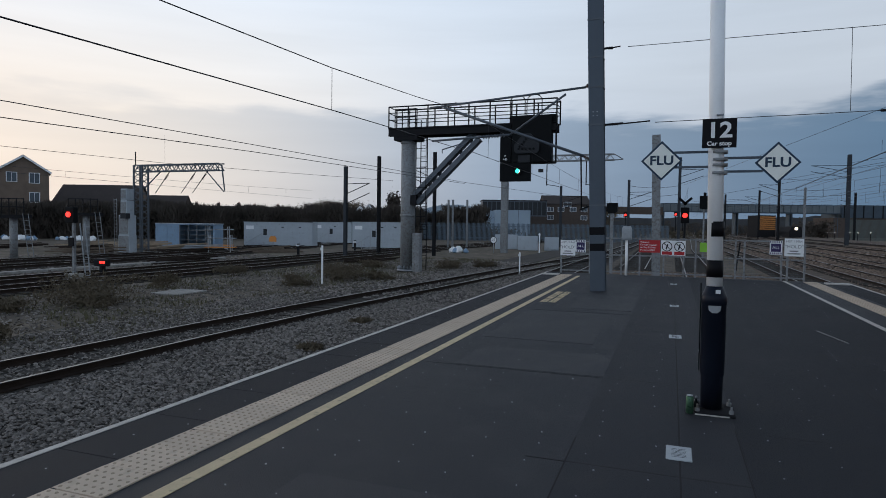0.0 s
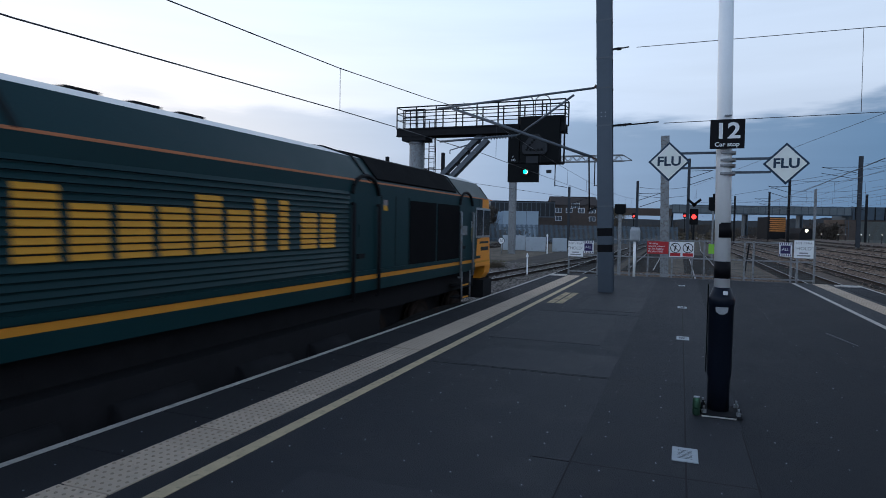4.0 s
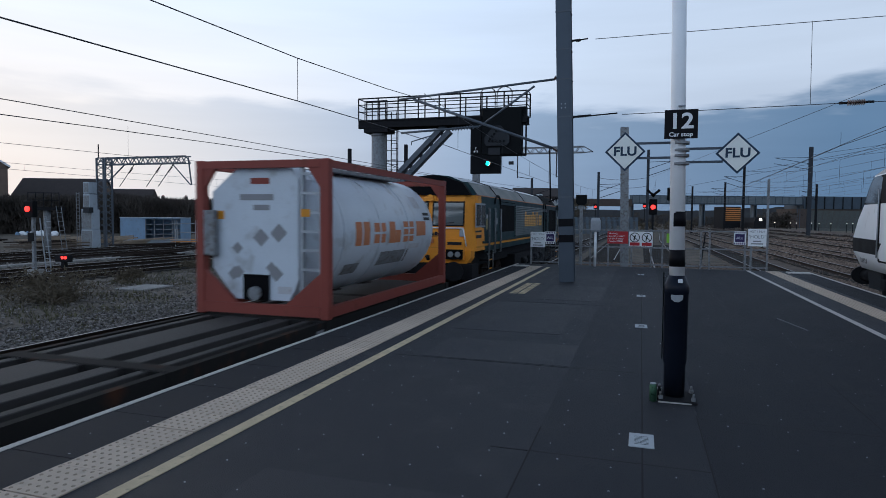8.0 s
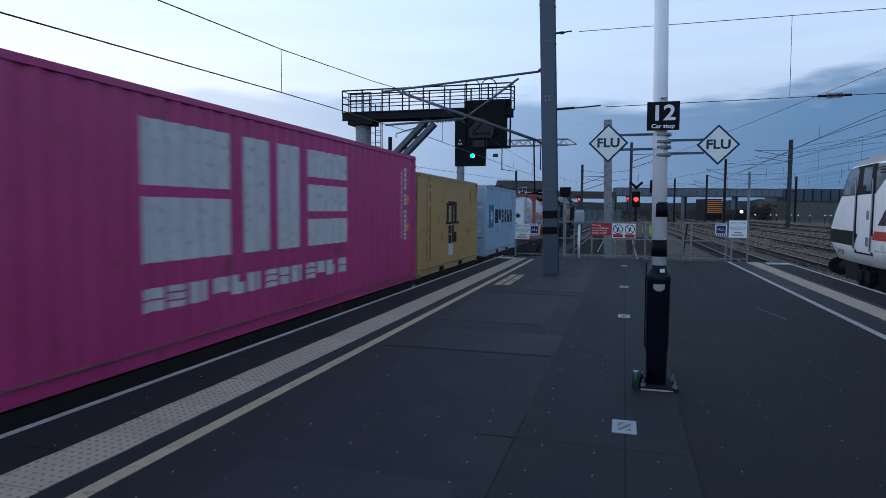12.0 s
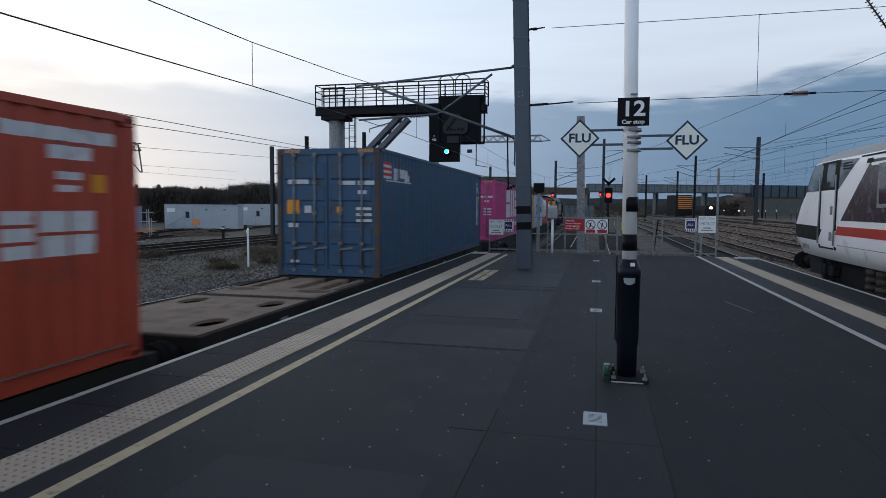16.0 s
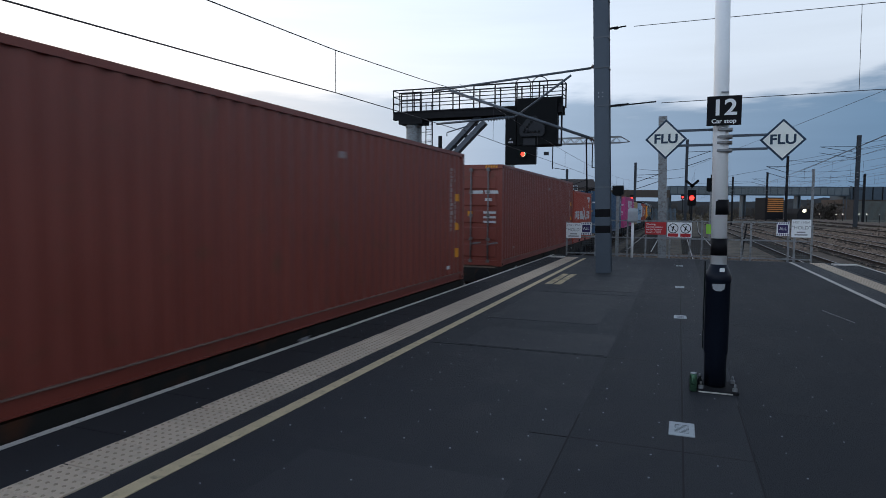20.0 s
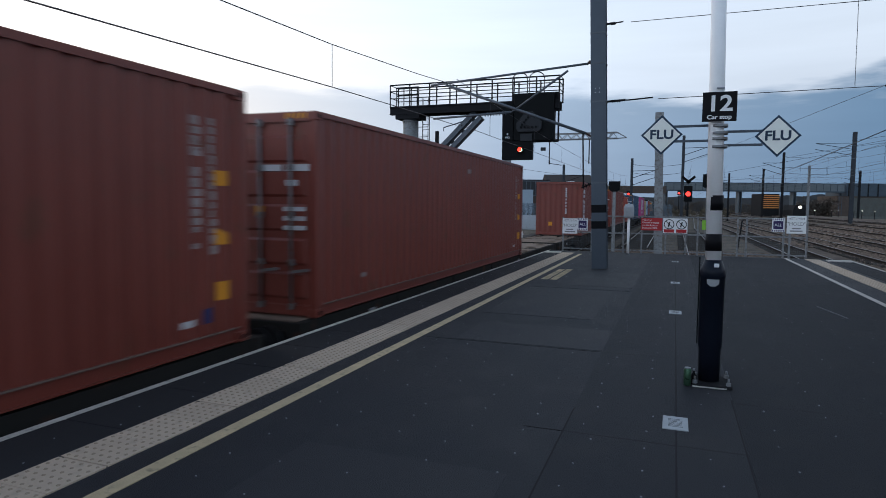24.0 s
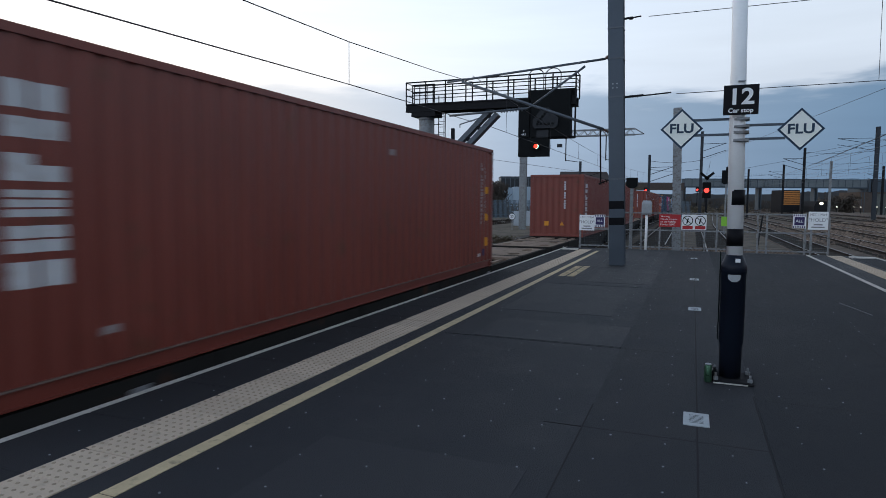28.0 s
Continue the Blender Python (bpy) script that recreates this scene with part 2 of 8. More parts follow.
M["rail_head"] = material("rail_head", (0.24, 0.23, 0.22), 0.42, metal=0.85, vary=0.3)
M["rail_side"] = material("rail_side", (0.030, 0.022, 0.018), 0.9, vary=0.35, spec=0.1)
M["sleeper"] = material("sleeper", (0.055, 0.050, 0.045), 0.9, vary=0.4, scale=4, spec=0.1)
M["steel_grey"] = material("steel_grey", (0.10, 0.115, 0.135), 0.6, metal=0.2, vary=0.22, scale=2.5, dirt=(0.09, 0.08, 0.07), dirt_at=0.68)
M["steel_blue"] = material("steel_blue", (0.076, 0.094, 0.118), 0.6, metal=0.1, vary=0.18, scale=3)
M["galv"] = material("galv", (0.34, 0.36, 0.38), 0.5, metal=0.6, vary=0.3, scale=6, fine=40)
M["galv_old"] = material("galv_old", (0.24, 0.25, 0.26), 0.7, metal=0.3, vary=0.4, scale=5, fine=40, dirt=(0.12, 0.10, 0.08))
M["black_paint"] = material("black_paint", (0.006, 0.007, 0.008), 0.6, vary=0.3, scale=4, bump=0.05, spec=0.08)
M["navy_paint"] = material("navy_paint", (0.008, 0.011, 0.020), 0.4, vary=0.25, scale=4, bump=0.05, spec=0.15)
M["white_paint"] = material("white_paint", (0.84, 0.85, 0.86), 0.45, vary=0.08, scale=4, bump=0.04)
M["iron_dark"] = material("iron_dark", (0.017, 0.017, 0.019), 0.8, metal=0.0, vary=0.4, scale=5, spec=0.1)
M["wire"] = material("wire", (0.04, 0.04, 0.045), 0.5, metal=0.4, vary=0.2)
M["insulator"] = material("insulator", (0.09, 0.05, 0.04), 0.3, vary=0.2)
M["sign_white"] = material("sign_white", (0.78, 0.79, 0.80), 0.5, vary=0.06, scale=4, bump=0.0)
M["sign_cream"] = material("sign_cream", (0.80, 0.82, 0.77), 0.5, vary=0.06, scale=4, bump=0.0)
M["sign_black"] = material("sign_black", (0.007, 0.007, 0.009), 0.5, vary=0.1, scale=4, bump=0.0, spec=0.1)
M["sign_navy"] = material("sign_navy", (0.016, 0.040, 0.075), 0.45, vary=0.1, scale=4, bump=0.0)
M["sign_red"] = material("sign_red", (0.42, 0.025, 0.03), 0.5, vary=0.08, scale=4, bump=0.0)
M["sign_green"] = material("sign_green", (0.25, 0.55, 0.05), 0.5, vary=0.08, scale=4, bump=0.0)
M["sign_purple"] = material("sign_purple", (0.035, 0.025, 0.10), 0.5, vary=0.08, scale=4, bump=0.0)
M["sign_grey"] = material("sign_grey", (0.25, 0.25, 0.26), 0.6, vary=0.1, scale=4, bump=0.0)


# ---- building helpers ----
def obj(name, bm, mat, smooth=False):
    me = bpy.data.meshes.new(name)
    bmesh.ops.recalc_face_normals(bm, faces=bm.faces)
    bm.to_mesh(me)
    bm.free()
    for mt in mat if isinstance(mat, (list, tuple)) else [mat]:
        me.materials.append(mt)
    if smooth:
        me.shade_smooth()
    return new(name, me)


def part(name, bm, mat, parent, label="", smooth=False):
    ob = obj(name, bm, mat, smooth)
    ob.parent = parent
    if label:
        ob["label"] = label
    return ob


def thing(name, m, label, category, group="", kind=""):
    ob = new(name)
    ob.empty_display_size = 0.2
    ob.matrix_basis = m
    return tagged(ob, label, category, group, kind)


def bx(bm, x0, x1, y0, y1, z0, z1, mi=0, bev=0.0):
    v = [bm.verts.new(p) for p in ((x0, y0, z0), (x1, y0, z0), (x1, y1, z0), (x0, y1, z0), (x0, y0, z1), (x1, y0, z1), (x1, y1, z1), (x0, y1, z1))]
    fs = [bm.faces.new([v[i] for i in q]) for q in ((3, 2, 1, 0), (4, 5, 6, 7), (0, 1, 5, 4), (1, 2, 6, 5), (2, 3, 7, 6), (3, 0, 4, 7))]
    for f in fs:
        f.material_index = mi
    if bev:
        es = list({e for f in fs for e in f.edges})
        r = bmesh.ops.bevel(bm, geom=es, offset=bev, segments=1, affect="EDGES")
        for f in r["faces"]:
            f.material_index = mi
    return bm


def rod(bm, p0, p1, r0, r1=None, n=8, mi=0, caps=True):
    r1 = r0 if r1 is None else r1
    p0, p1 = Vector(p0), Vector(p1)
    q = (p1 - p0).to_track_quat("Z", "Y")
    rings = []
    for p, r in ((p0, r0), (p1, r1)):
        rings.append([bm.verts.new(p + q @ Vector((r * math.cos(2 * math.pi * i / n), r * math.sin(2 * math.pi * i / n), 0))) for i in range(n)])
    for i in range(n):
        f = bm.faces.new((rings[0][i], rings[0][(i + 1) % n], rings[1][(i + 1) % n], rings[1][i]))
        f.material_index = mi
        f.smooth = n > 6
    if caps:
        for ring in (rings[0][::-1], rings[1]):
            bm.faces.new(ring).material_index = mi
    return bm


def bar(bm, p0, p1, w, h, mi=0):
    """A square-cut bar from p0 to p1, w wide and h high."""
    p0, p1 = Vector(p0), Vector(p1)
    d = (p1 - p0).normalized()
    side = d.cross(Vector((0, 0, 1)))
    side = side.normalized() if side.length > 1e-4 else Vector((1, 0, 0))
    up = side.cross(d).normalized()
    v = [bm.verts.new(p + side * a * w / 2 + up * b * h / 2) for p in (p0, p1) for a, b in ((-1, -1), (1, -1), (1, 1), (-1, 1))]
    for q in ((3, 2, 1, 0), (4, 5, 6, 7), (0, 1, 5, 4), (1, 2, 6, 5), (2, 3, 7, 6), (3, 0, 4, 7)):
        bm.faces.new([v[i] for i in q]).material_index = mi
    return bm


def loft(bm, rings, mi=0, caps=True, smooth=False, closed=True):
    """Skin over rings of equally many points."""
    vs = [[bm.verts.new(p) for p in r] for r in rings]
    n = len(vs[0])
    for a, b in zip(vs, vs[1:]):
        for i in range(n if closed else n - 1):
            f = bm.faces.new((a[i], a[(i + 1) % n], b[(i + 1) % n], b[i]))
            f.material_index, f.smooth = mi, smooth
    if caps and closed:
        bm.faces.new(vs[0][::-1]).material_index = mi
        bm.faces.new(vs[-1]).material_index = mi
    return bm


def prism(bm, outline, axis, a, b, mi=0):
    """An outline of (u, v) pairs pushed out from a to b along an axis: x takes (y, z), y takes (x, z), z takes (x, y)."""
    put = {"x": lambda u, v, w: (w, u, v), "y": lambda u, v, w: (u, w, v), "z": lambda u, v, w: (u, v, w)}[axis]
    return loft(bm, [[put(u, v, a) for u, v in outline], [put(u, v, b) for u, v in outline]], mi)


def B():
    return bmesh.new()


def text(name, body, size, mat, parent, m, label="", depth=0.001, stretch=1.0, align="CENTER", bold=0.0):
    cu = bpy.data.curves.new(name, "FONT")
    cu.body, cu.size, cu.extrude, cu.align_x, cu.align_y = body, size, depth, align, "CENTER"
    cu.offset = bold
    ob = bpy.data.objects.new(name, cu)
    scene.collection.objects.link(ob)
    dg = bpy.context.evaluated_depsgraph_get()
    me = bpy.data.meshes.new_from_object(ob.evaluated_get(dg))
    bpy.data.objects.remove(ob)
    bpy.data.curves.remove(cu)
    me.materials.clear()
    me.materials.append(mat)
    if stretch != 1.0:
        me.transform(Matrix.Diagonal((stretch, 1, 1, 1)))
    me.transform(m)
    ob = new(name, me)
    ob.parent = parent
    if label:
        ob["label"] = label
    return ob


# ---- plan ----
RAIL = -0.915                  # top of the rails
EDGE_L, EDGE_R = -3.54, 5.85   # platform edges
FENCE_Y = 22.0
TRACK_L, TRACK_R = -5.08, 7.33


# ---- ground, tracks, platform ----
def build_ground():
    bm = B()
    bx(bm, -900, 900, -60, 1500, RAIL - 0.62, RAIL - 0.22)
    tagged(obj("ground", bm, M["ground"]), "weedy gravel ground of a railway yard", "ground", kind="structure")


def bed(x0, x1, y0, y1, top, label, rise=0.0, mat="ballast"):
    """A ballast bed with sloping shoulders and an uneven top."""
    bm = B()
    nx, ny = max(2, int((x1 - x0) / 0.35)), max(2, int((y1 - y0) / 0.6))
    grid = []
    for j in range(ny + 1):
        row = []
        for i in range(nx + 1):
            x, y = x0 + (x1 - x0) * i / nx, y0 + (y1 - y0) * j / ny
            edge = min(i, nx - i)
            z = top + rise * max(0.0, (x - x0 - 4.0) / 14.0) - (0.3 if edge == 0 else 0.0) + 0.025 * noise.noise((x * 1.7, y * 1.7, 0))
            row.append(bm.verts.new((x, y, z)))
        grid.append(row)
    for j in range(ny):
        for i in range(nx):
            bm.faces.new((grid[j][i], grid[j][i + 1], grid[j + 1][i + 1], grid[j + 1][i]))
    return tagged(obj("ballast_bed", bm, M[mat]), label, "ballast", kind="structure")


def track_path(line, y):
    """x of a track at y, by straight pieces."""
    for (xa, ya), (xb, yb) in zip(line, line[1:]):
        if y <= yb:
            return xa + (xb - xa) * (y - ya) / (yb - ya)
    return line[-1][0]


RAIL_SECTION = [(-0.07, -0.15), (0.07, -0.15), (0.07, -0.135), (0.012, -0.11), (0.012, -0.04), (0.036, -0.03), (0.036, -0.004), (0.03, 0.0),
                (-0.03, 0.0), (-0.036, -0.004), (-0.036, -0.03), (-0.012, -0.04), (-0.012, -0.11), (-0.07, -0.135)]


def build_track(line, top=RAIL, sleepers_to=70.0, step=6.0):
    y0, y1 = line[0][1], line[-1][1]
    track = tagged(new("track"), "steel rails on concrete sleepers in ballast", "railway track", "tracks of the yard", "structure")
    ys = [y0]
    while ys[-1] < y1:
        ys.append(min(y1, ys[-1] + step))
    for side in (-0.753, 0.753):
        bm = B()
        rings = [[(track_path(line, y) + side + u, y, top + v) for u, v in RAIL_SECTION] for y in ys]
        loft(bm, rings, 1)
        for f in bm.faces:
            if f.normal.z > 0.9 or abs(f.calc_center_median().z - top) < 0.01:
                f.material_index = 0
        part("rail", bm, [M["rail_head"], M["rail_side"]], track)
    bm = B()
    y = max(y0, -12.0)
    while y < sleepers_to:
        x = track_path(line, y)
        bx(bm, x - 1.25, x + 1.25, y - 0.13, y + 0.13, top - 0.36, top - 0.145)
        y += 0.65
    s = part("sleepers", bm, M["sleeper"], track)
    s["kind"] = "stuff"
    return track


def build_platform():
    y0, y1 = -16.0, FENCE_Y + 0.25
    bm = B()
    bx(bm, EDGE_L + 0.06, EDGE_R - 0.06, y0, y1, RAIL - 0.35, -0.004)
    platform = tagged(obj("platform", bm, M["asphalt"]), "dark asphalt island platform", "platform", kind="structure")
    for name, x0, x1, mat in (("coping", EDGE_L, EDGE_L + 0.68, "coping"), ("coping", EDGE_R - 0.72, EDGE_R, "coping")):
        y = y0
        while y < y1 - 0.01:
            bm = B()
            bx(bm, x0, x1, y + 0.003, min(y + 0.9, y1) - 0.003, -0.12, 0.004, bev=0.004)
            part("coping_stone", bm, M["coping"], platform)
            y += 0.9
    return platform


build_ground()
platform = build_platform()
bed(-8.6, EDGE_L + 0.2, -20, 160, RAIL - 0.17, "grey ballast beside the platform")
bed(-12.2, -8.6, -20, 160, RAIL - 0.17, "grey ballast under the second track")
bed(EDGE_R - 0.2, 30, -20, 200, RAIL - 0.17, "brown ballast across the running lines", 0.7, "ballast_brown")
build_track([(TRACK_L, -25), (TRACK_L, 60), (TRACK_L + 1, 160)])
build_track([(-10.1, -25), (-9.85, 14), (-8.2, 33), (-5.5, 60), (-3, 160)])
build_track([(TRACK_R, -25), (TRACK_R, 60), (TRACK_R - 2, 200)])


# ---- platform furniture ----
def face(x, y, z):
    """Text upright and turned to the south."""
    return pose(x, y, z, 90, 0, 0)


def plate(bm, x0, x1, y, z0, z1, depth=0.004, mi=0):
    return bx(bm, x0, x1, y, y + depth, z0, z1, mi)


def diamond(bm, cx, cz, y, r, depth, mi=0):
    return prism(bm, [(cx - r, cz), (cx, cz - r), (cx + r, cz), (cx, cz + r)], "y", y, y + depth, mi)


def build_car_stop():
    px, py = 1.03, 5.80
    post = thing("car_stop_post", pose(px, py, 0), "white steel post with black bands, navy sleeve and car stop signs", "sign post")
    bm = B()
    rod(bm, (0, 0, 1.1), (-0.06, 0, 4.6), 0.068, 0.060, 20)
    part("pole", bm, M["white_paint"], post)
    for z0, z1 in ((1.217, 1.37), (1.582, 1.717)):
        bm = B()
        rod(bm, (-0.002, 0, z0), (-0.003, 0, z1), 0.0705, 0.0700, 20)
        part("band", bm, M["sign_black"], post, "black painted band")
    bm = B()
    prof = [(0.092, 0.03), (0.094, 0.32), (0.103, 0.34), (0.105, 0.97), (0.111, 0.975), (0.111, 1.035), (0.106, 1.045), (0.072, 1.136)]
    loft(bm, [[(r * math.cos(a * math.pi / 12), r * math.sin(a * math.pi / 12), z) for a in range(24)] for r, z in prof if r > 0], smooth=True)
    part("sleeve", bm, M["navy_paint"], post, "navy blue painted steel sleeve")
    bm = B()
    bx(bm, 0.005, 0.045, -0.099, -0.090, 1.075, 1.108)
    part("sticker", bm, M["sign_white"], post)
    bm = B()
    prism(bm, [(-0.052, 0.965), (-0.048, 0.925), (-0.02, 0.902), (0.02, 0.902), (0.048, 0.925), (0.052, 0.965)], "y", -0.1090, -0.09)
    part("badge", bm, M["galv"], post, "pale metal badge")
    bm = B()
    bx(bm, -0.14, 0.19, -0.2, 0.18, 0.0, 0.022, bev=0.004)
    part("base_plate", bm, M["iron_dark"], post)
    bm = B()
    bx(bm, -0.14, 0.14, -0.215, -0.203, 0.002, 0.012)
    part("grout_edge", bm, M["line_white"], post)
    for dx in (-0.12, 0.16):
        for dy in (-0.15, 0.13):
            bm = B()
            rod(bm, (dx, dy, 0.02), (dx, dy, 0.05), 0.022, n=6)
            rod(bm, (dx, dy, 0.05), (dx, dy, 0.085), 0.010, n=8)
            part("bolt", bm, M["galv_old"], post)
    bm = B()
    for a in range(5):
        rod(bm, (-0.112, -0.02, 0.36 + a * 0.16), (-0.114, -0.02, 0.52 + a * 0.16), 0.006, n=6)
    part("cable", bm, M["black_paint"], post)
    # number plate
    sx0, sx1, sz0, sz1 = -0.145, 0.135, 2.365, 2.622
    bm = B()
    plate(bm, sx0, sx1, -0.10, sz0, sz1)
    sign = part("car_stop_sign", bm, M["sign_black"], post, "black square plate lettered 12 Car stop")
    text("numeral", "12", 0.19, M["sign_white"], sign, face(-0.005, -0.1025, 2.515), "white numerals", stretch=1.12, bold=0.0045)
    text("lettering", "Car stop", 0.052, M["sign_white"], sign, face(-0.005, -0.1025, 2.402), "white lettering", stretch=1.08, bold=0.0012)
    bm = B()
    rod(bm, (-0.03, -0.07, 2.66), (0.03, -0.07, 2.66), 0.008, n=6)
    part("hook", bm, M["galv"], post)
    for z in (2.335, 2.27, 2.22, 2.15):
        bm = B()
        rod(bm, (0, 0, z - 0.012), (0, 0, z + 0.012), 0.077, n=20)
        bx(bm, -0.03, 0.07, -0.09, -0.06, z - 0.010, z + 0.010)
        part("clamp", bm, M["galv_old"], post)
    for name, cx, cz, bars in (("diamond_sign", -0.482, 2.27, ((2.345, -0.40), (2.21, -0.42))), ("diamond_sign", 0.475, 2.235, ((2.285, 0.36), (2.165, 0.36)))):
        bm = B()
        diamond(bm, cx, cz, -0.004, 0.182, 0.006)
        s = part(name, bm, M["sign_navy"], post, "diamond plate lettered FLU with a navy border")
        bm = B()
        diamond(bm, cx, cz, -0.0085, 0.158, 0.004)
        part("face", bm, M["sign_cream"], s, "pale cream face")
        text("lettering", "FLU", 0.115, M["sign_navy"], s, face(cx, -0.010, cz), "dark grey lettering", stretch=1.1, bold=0.0035)
        for z, xe in bars:
            bm = B()
            bx(bm, min(0, xe), max(0, xe), 0.004, 0.03, z - 0.010, z + 0.010)
            part("bracket_arm", bm, M["steel_blue"], post, "blue-grey steel bracket arm")
    # drink can and bottle
    can = thing("drink_can", pose(0.845, 5.62, 0.0), "green and silver drink can standing by the post", "can")
    bm = B()
    loft(bm, [[(r * math.cos(a * math.pi / 8), r * math.sin(a * math.pi / 8), z) for a in range(16)] for r, z in ((0.026, 0.0), (0.033, 0.01), (0.033, 0.145), (0.026, 0.158))], smooth=True)
    part("body", bm, material("can_green", (0.06, 0.13, 0.08), 0.3, metal=0.6, vary=0.3, scale=20), can)
    bm = B()
    rod(bm, (0, 0, 0.158), (0, 0, 0.166), 0.027, n=16)
    part("lid", bm, M["galv"], can, "silver lid")
    bottle = thing("glass_bottle", pose(0.90, 5.70, 0.0), "small dark glass bottle beside the post", "bottle")
    bm = B()
    loft(bm, [[(r * math.cos(a * math.pi / 6), r * math.sin(a * math.pi / 6), z) for a in range(12)] for r, z in ((0.024, 0.0), (0.026, 0.01), (0.026, 0.07), (0.011, 0.10), (0.011, 0.12))], smooth=True)
    part("body", bm, M["black_paint"], bottle)


def build_surface():
    """Blister paving, painted lines, seams, grates and studs of the platform."""
    y0, y1 = -16.0, 20.9
    bm = B()
    bx(bm, -0.2, 0.2, 0.002, 0.398, -0.05, 0.004)
    for i in range(6):
        for j in range(6):
            x, y = -0.167 + i * 0.0667, 0.033 + j * 0.0667
            loft(bm, [[(x + r * math.cos(a * math.pi / 3), y + r * math.sin(a * math.pi / 3), z) for a in range(6)] for r, z in ((0.0135, 0.004), (0.009, 0.009))], 1)
    first = part("blister_paver", bm, [M["tactile"], M["tactile_worn"]], platform)
    first.location = (-2.69, y0, 0.002)
    data = first.data
    short = data.copy()
    short.transform(Matrix.Diagonal((1, 0.965, 1, 1)))
    gaps = random.Random(12)
    k = 1
    while y0 + 0.4 * k < y1:
        ob = new("blister_paver", short if k % 3 == 0 else data)
        ob.parent, ob.location = platform, (-2.69 + gaps.uniform(-0.003, 0.003), y0 + 0.4 * k, 0.002 + gaps.uniform(-0.0015, 0.0015))
        k += 1
    for k in range(int((FENCE_Y + 0.2 - y0) / 0.4)):
        ob = new("blister_paver", short if k % 3 == 0 else data)
        ob.parent, ob.location = platform, (4.77 + gaps.uniform(-0.003, 0.003), y0 + 0.4 * k, 0.002)
    for name, x0, x1, ya, yb, mat, h in (("yellow_line", -2.28, -2.17, y0, 20.85, "line_yellow", 0.0), ("yellow_line", 4.0, 4.10, y0, 22.1, "line_white", 0.0),
                                         ("edge_line", -3.535, -3.470, y0, 22.1, "line_white", 0.008), ("edge_line", 5.765, 5.84, y0, 22.1, "line_white", 0.008)):
        y = ya
        while y < yb:
            ye = min(yb, y + 4.5)
            bm = B()
            bx(bm, x0, x1, y, ye - 0.012, -0.01 + h, 0.0005 + h if h else 0.0008)
            part(name, bm, M[mat], platform)
            y = ye
    # end blocks and stencilled words
    for x0, x1, ya, yb in ((-3.42, -2.92, 20.75, 21.2), (5.1, 5.7, 21.3, 21.75)):
        bm = B()
        bx(bm, x0, x1, ya, yb, -0.01, 0.03, bev=0.005)
        part("end_block", bm, M["line_white"], platform, "white painted end block")
    rng = random.Random(5)
    bm = B()
    y = 13.2
    while y < 15.5:
        for c in range(2):
            w = rng.uniform(0.07, 0.11)
            bx(bm, -2.02 + c * 0.19, -2.02 + c * 0.19 + 0.15, y, y + w, -0.01, 0.0008)
        y += 0.17
    part("stencilled_words", bm, M["line_yellow"], platform, "worn yellow stencilled words")
    # seams and patches
    for x0, x1, ya, yb in ((0.745, 0.757, -5, 21.9), (-0.02, -0.008, -5, 4.6), (1.18, 1.192, -3, 5.3), (-2.1, 4.0, 6.65, 6.662), (-0.3, 1.2, 4.05, 4.062), (-1.9, 0.74, 11.9, 11.912)):
        bm = B()
        bx(bm, x0, x1, ya, yb, -0.01, -0.0015)
        part("seam", bm, M["seam"], platform)
    for x0, x1, ya, yb in ((-1.75, -0.02, 6.70, 7.9), (-1.6, -0.2, 0.8, 3.2), (-1.95, -0.35, 8.6, 11.8), (-1.3, -0.05, 12.4, 15.2)):
        bm = B()
        bx(bm, x0, x1, ya, yb, -0.02, -0.0008)
        part("asphalt_patch", bm, M["asphalt_patch"], platform)
    # strip tones step down to the right: fall-off of light in the colour
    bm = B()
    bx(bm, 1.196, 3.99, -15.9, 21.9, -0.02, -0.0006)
    part("asphalt_strip", bm, M["asphalt_dim"], platform, "strip of asphalt with the dimmer right side put into its colour")
    bm = B()
    bx(bm, -0.016, 1.184, -15.9, 21.9, -0.02, -0.0018)
    part("asphalt_strip", bm, M["asphalt_mid"], platform, "middle strip of asphalt along the drains")
    for x0, x1, ya, yb in ((1.2, 3.98, 5.2, 5.21), (1.2, 3.98, 9.3, 9.31), (2.55, 2.56, -2.0, 9.3), (1.2, 3.98, 14.6, 14.61)):
        bm = B()
        bx(bm, x0, x1, ya, yb, -0.01, -0.0002)
        part("seam", bm, M["seam"], platform)
    for y in (4.37, 9.6, 13.58, 19.0):
        bm = B()
        bx(bm, 0.655, 0.835, y, y + 0.30, -0.05, 0.004, bev=0.004)
        g = part("drain_grate", bm, M["cover_pale"], platform, "pale grey drain cover")
        bm = B()
        for k in range(7):
            bx(bm, 0.695, 0.795, y + 0.06 + k * 0.028, y + 0.066 + k * 0.028, 0.0, 0.0046)
        part("slots", bm, M["iron_dark"], g)
    bm = B()
    for i in range(15):
        for j in range(64):
            x, y = -1.95 + i * 0.42 + rng.uniform(-0.05, 0.05), -2 + j * 0.37 + rng.uniform(-0.06, 0.06)
            if rng.random() < 0.75 and x < 3.9:
                r = rng.uniform(0.004, 0.0075)
                loft(bm, [[(x + q * math.cos(a * math.pi / 3), y + q * math.sin(a * math.pi / 3), z) for a in range(6)] for q, z in ((r, -0.004), (r, 0.002))])
    for j in range(60):
        x = -3.2 + (j % 2) * 0.2
        loft(bm, [[(x + 0.007 * math.cos(a * math.pi / 3), -1 + j * 0.36 + 0.007 * math.sin(a * math.pi / 3), z) for a in range(6)] for z in (0.0, 0.006)])
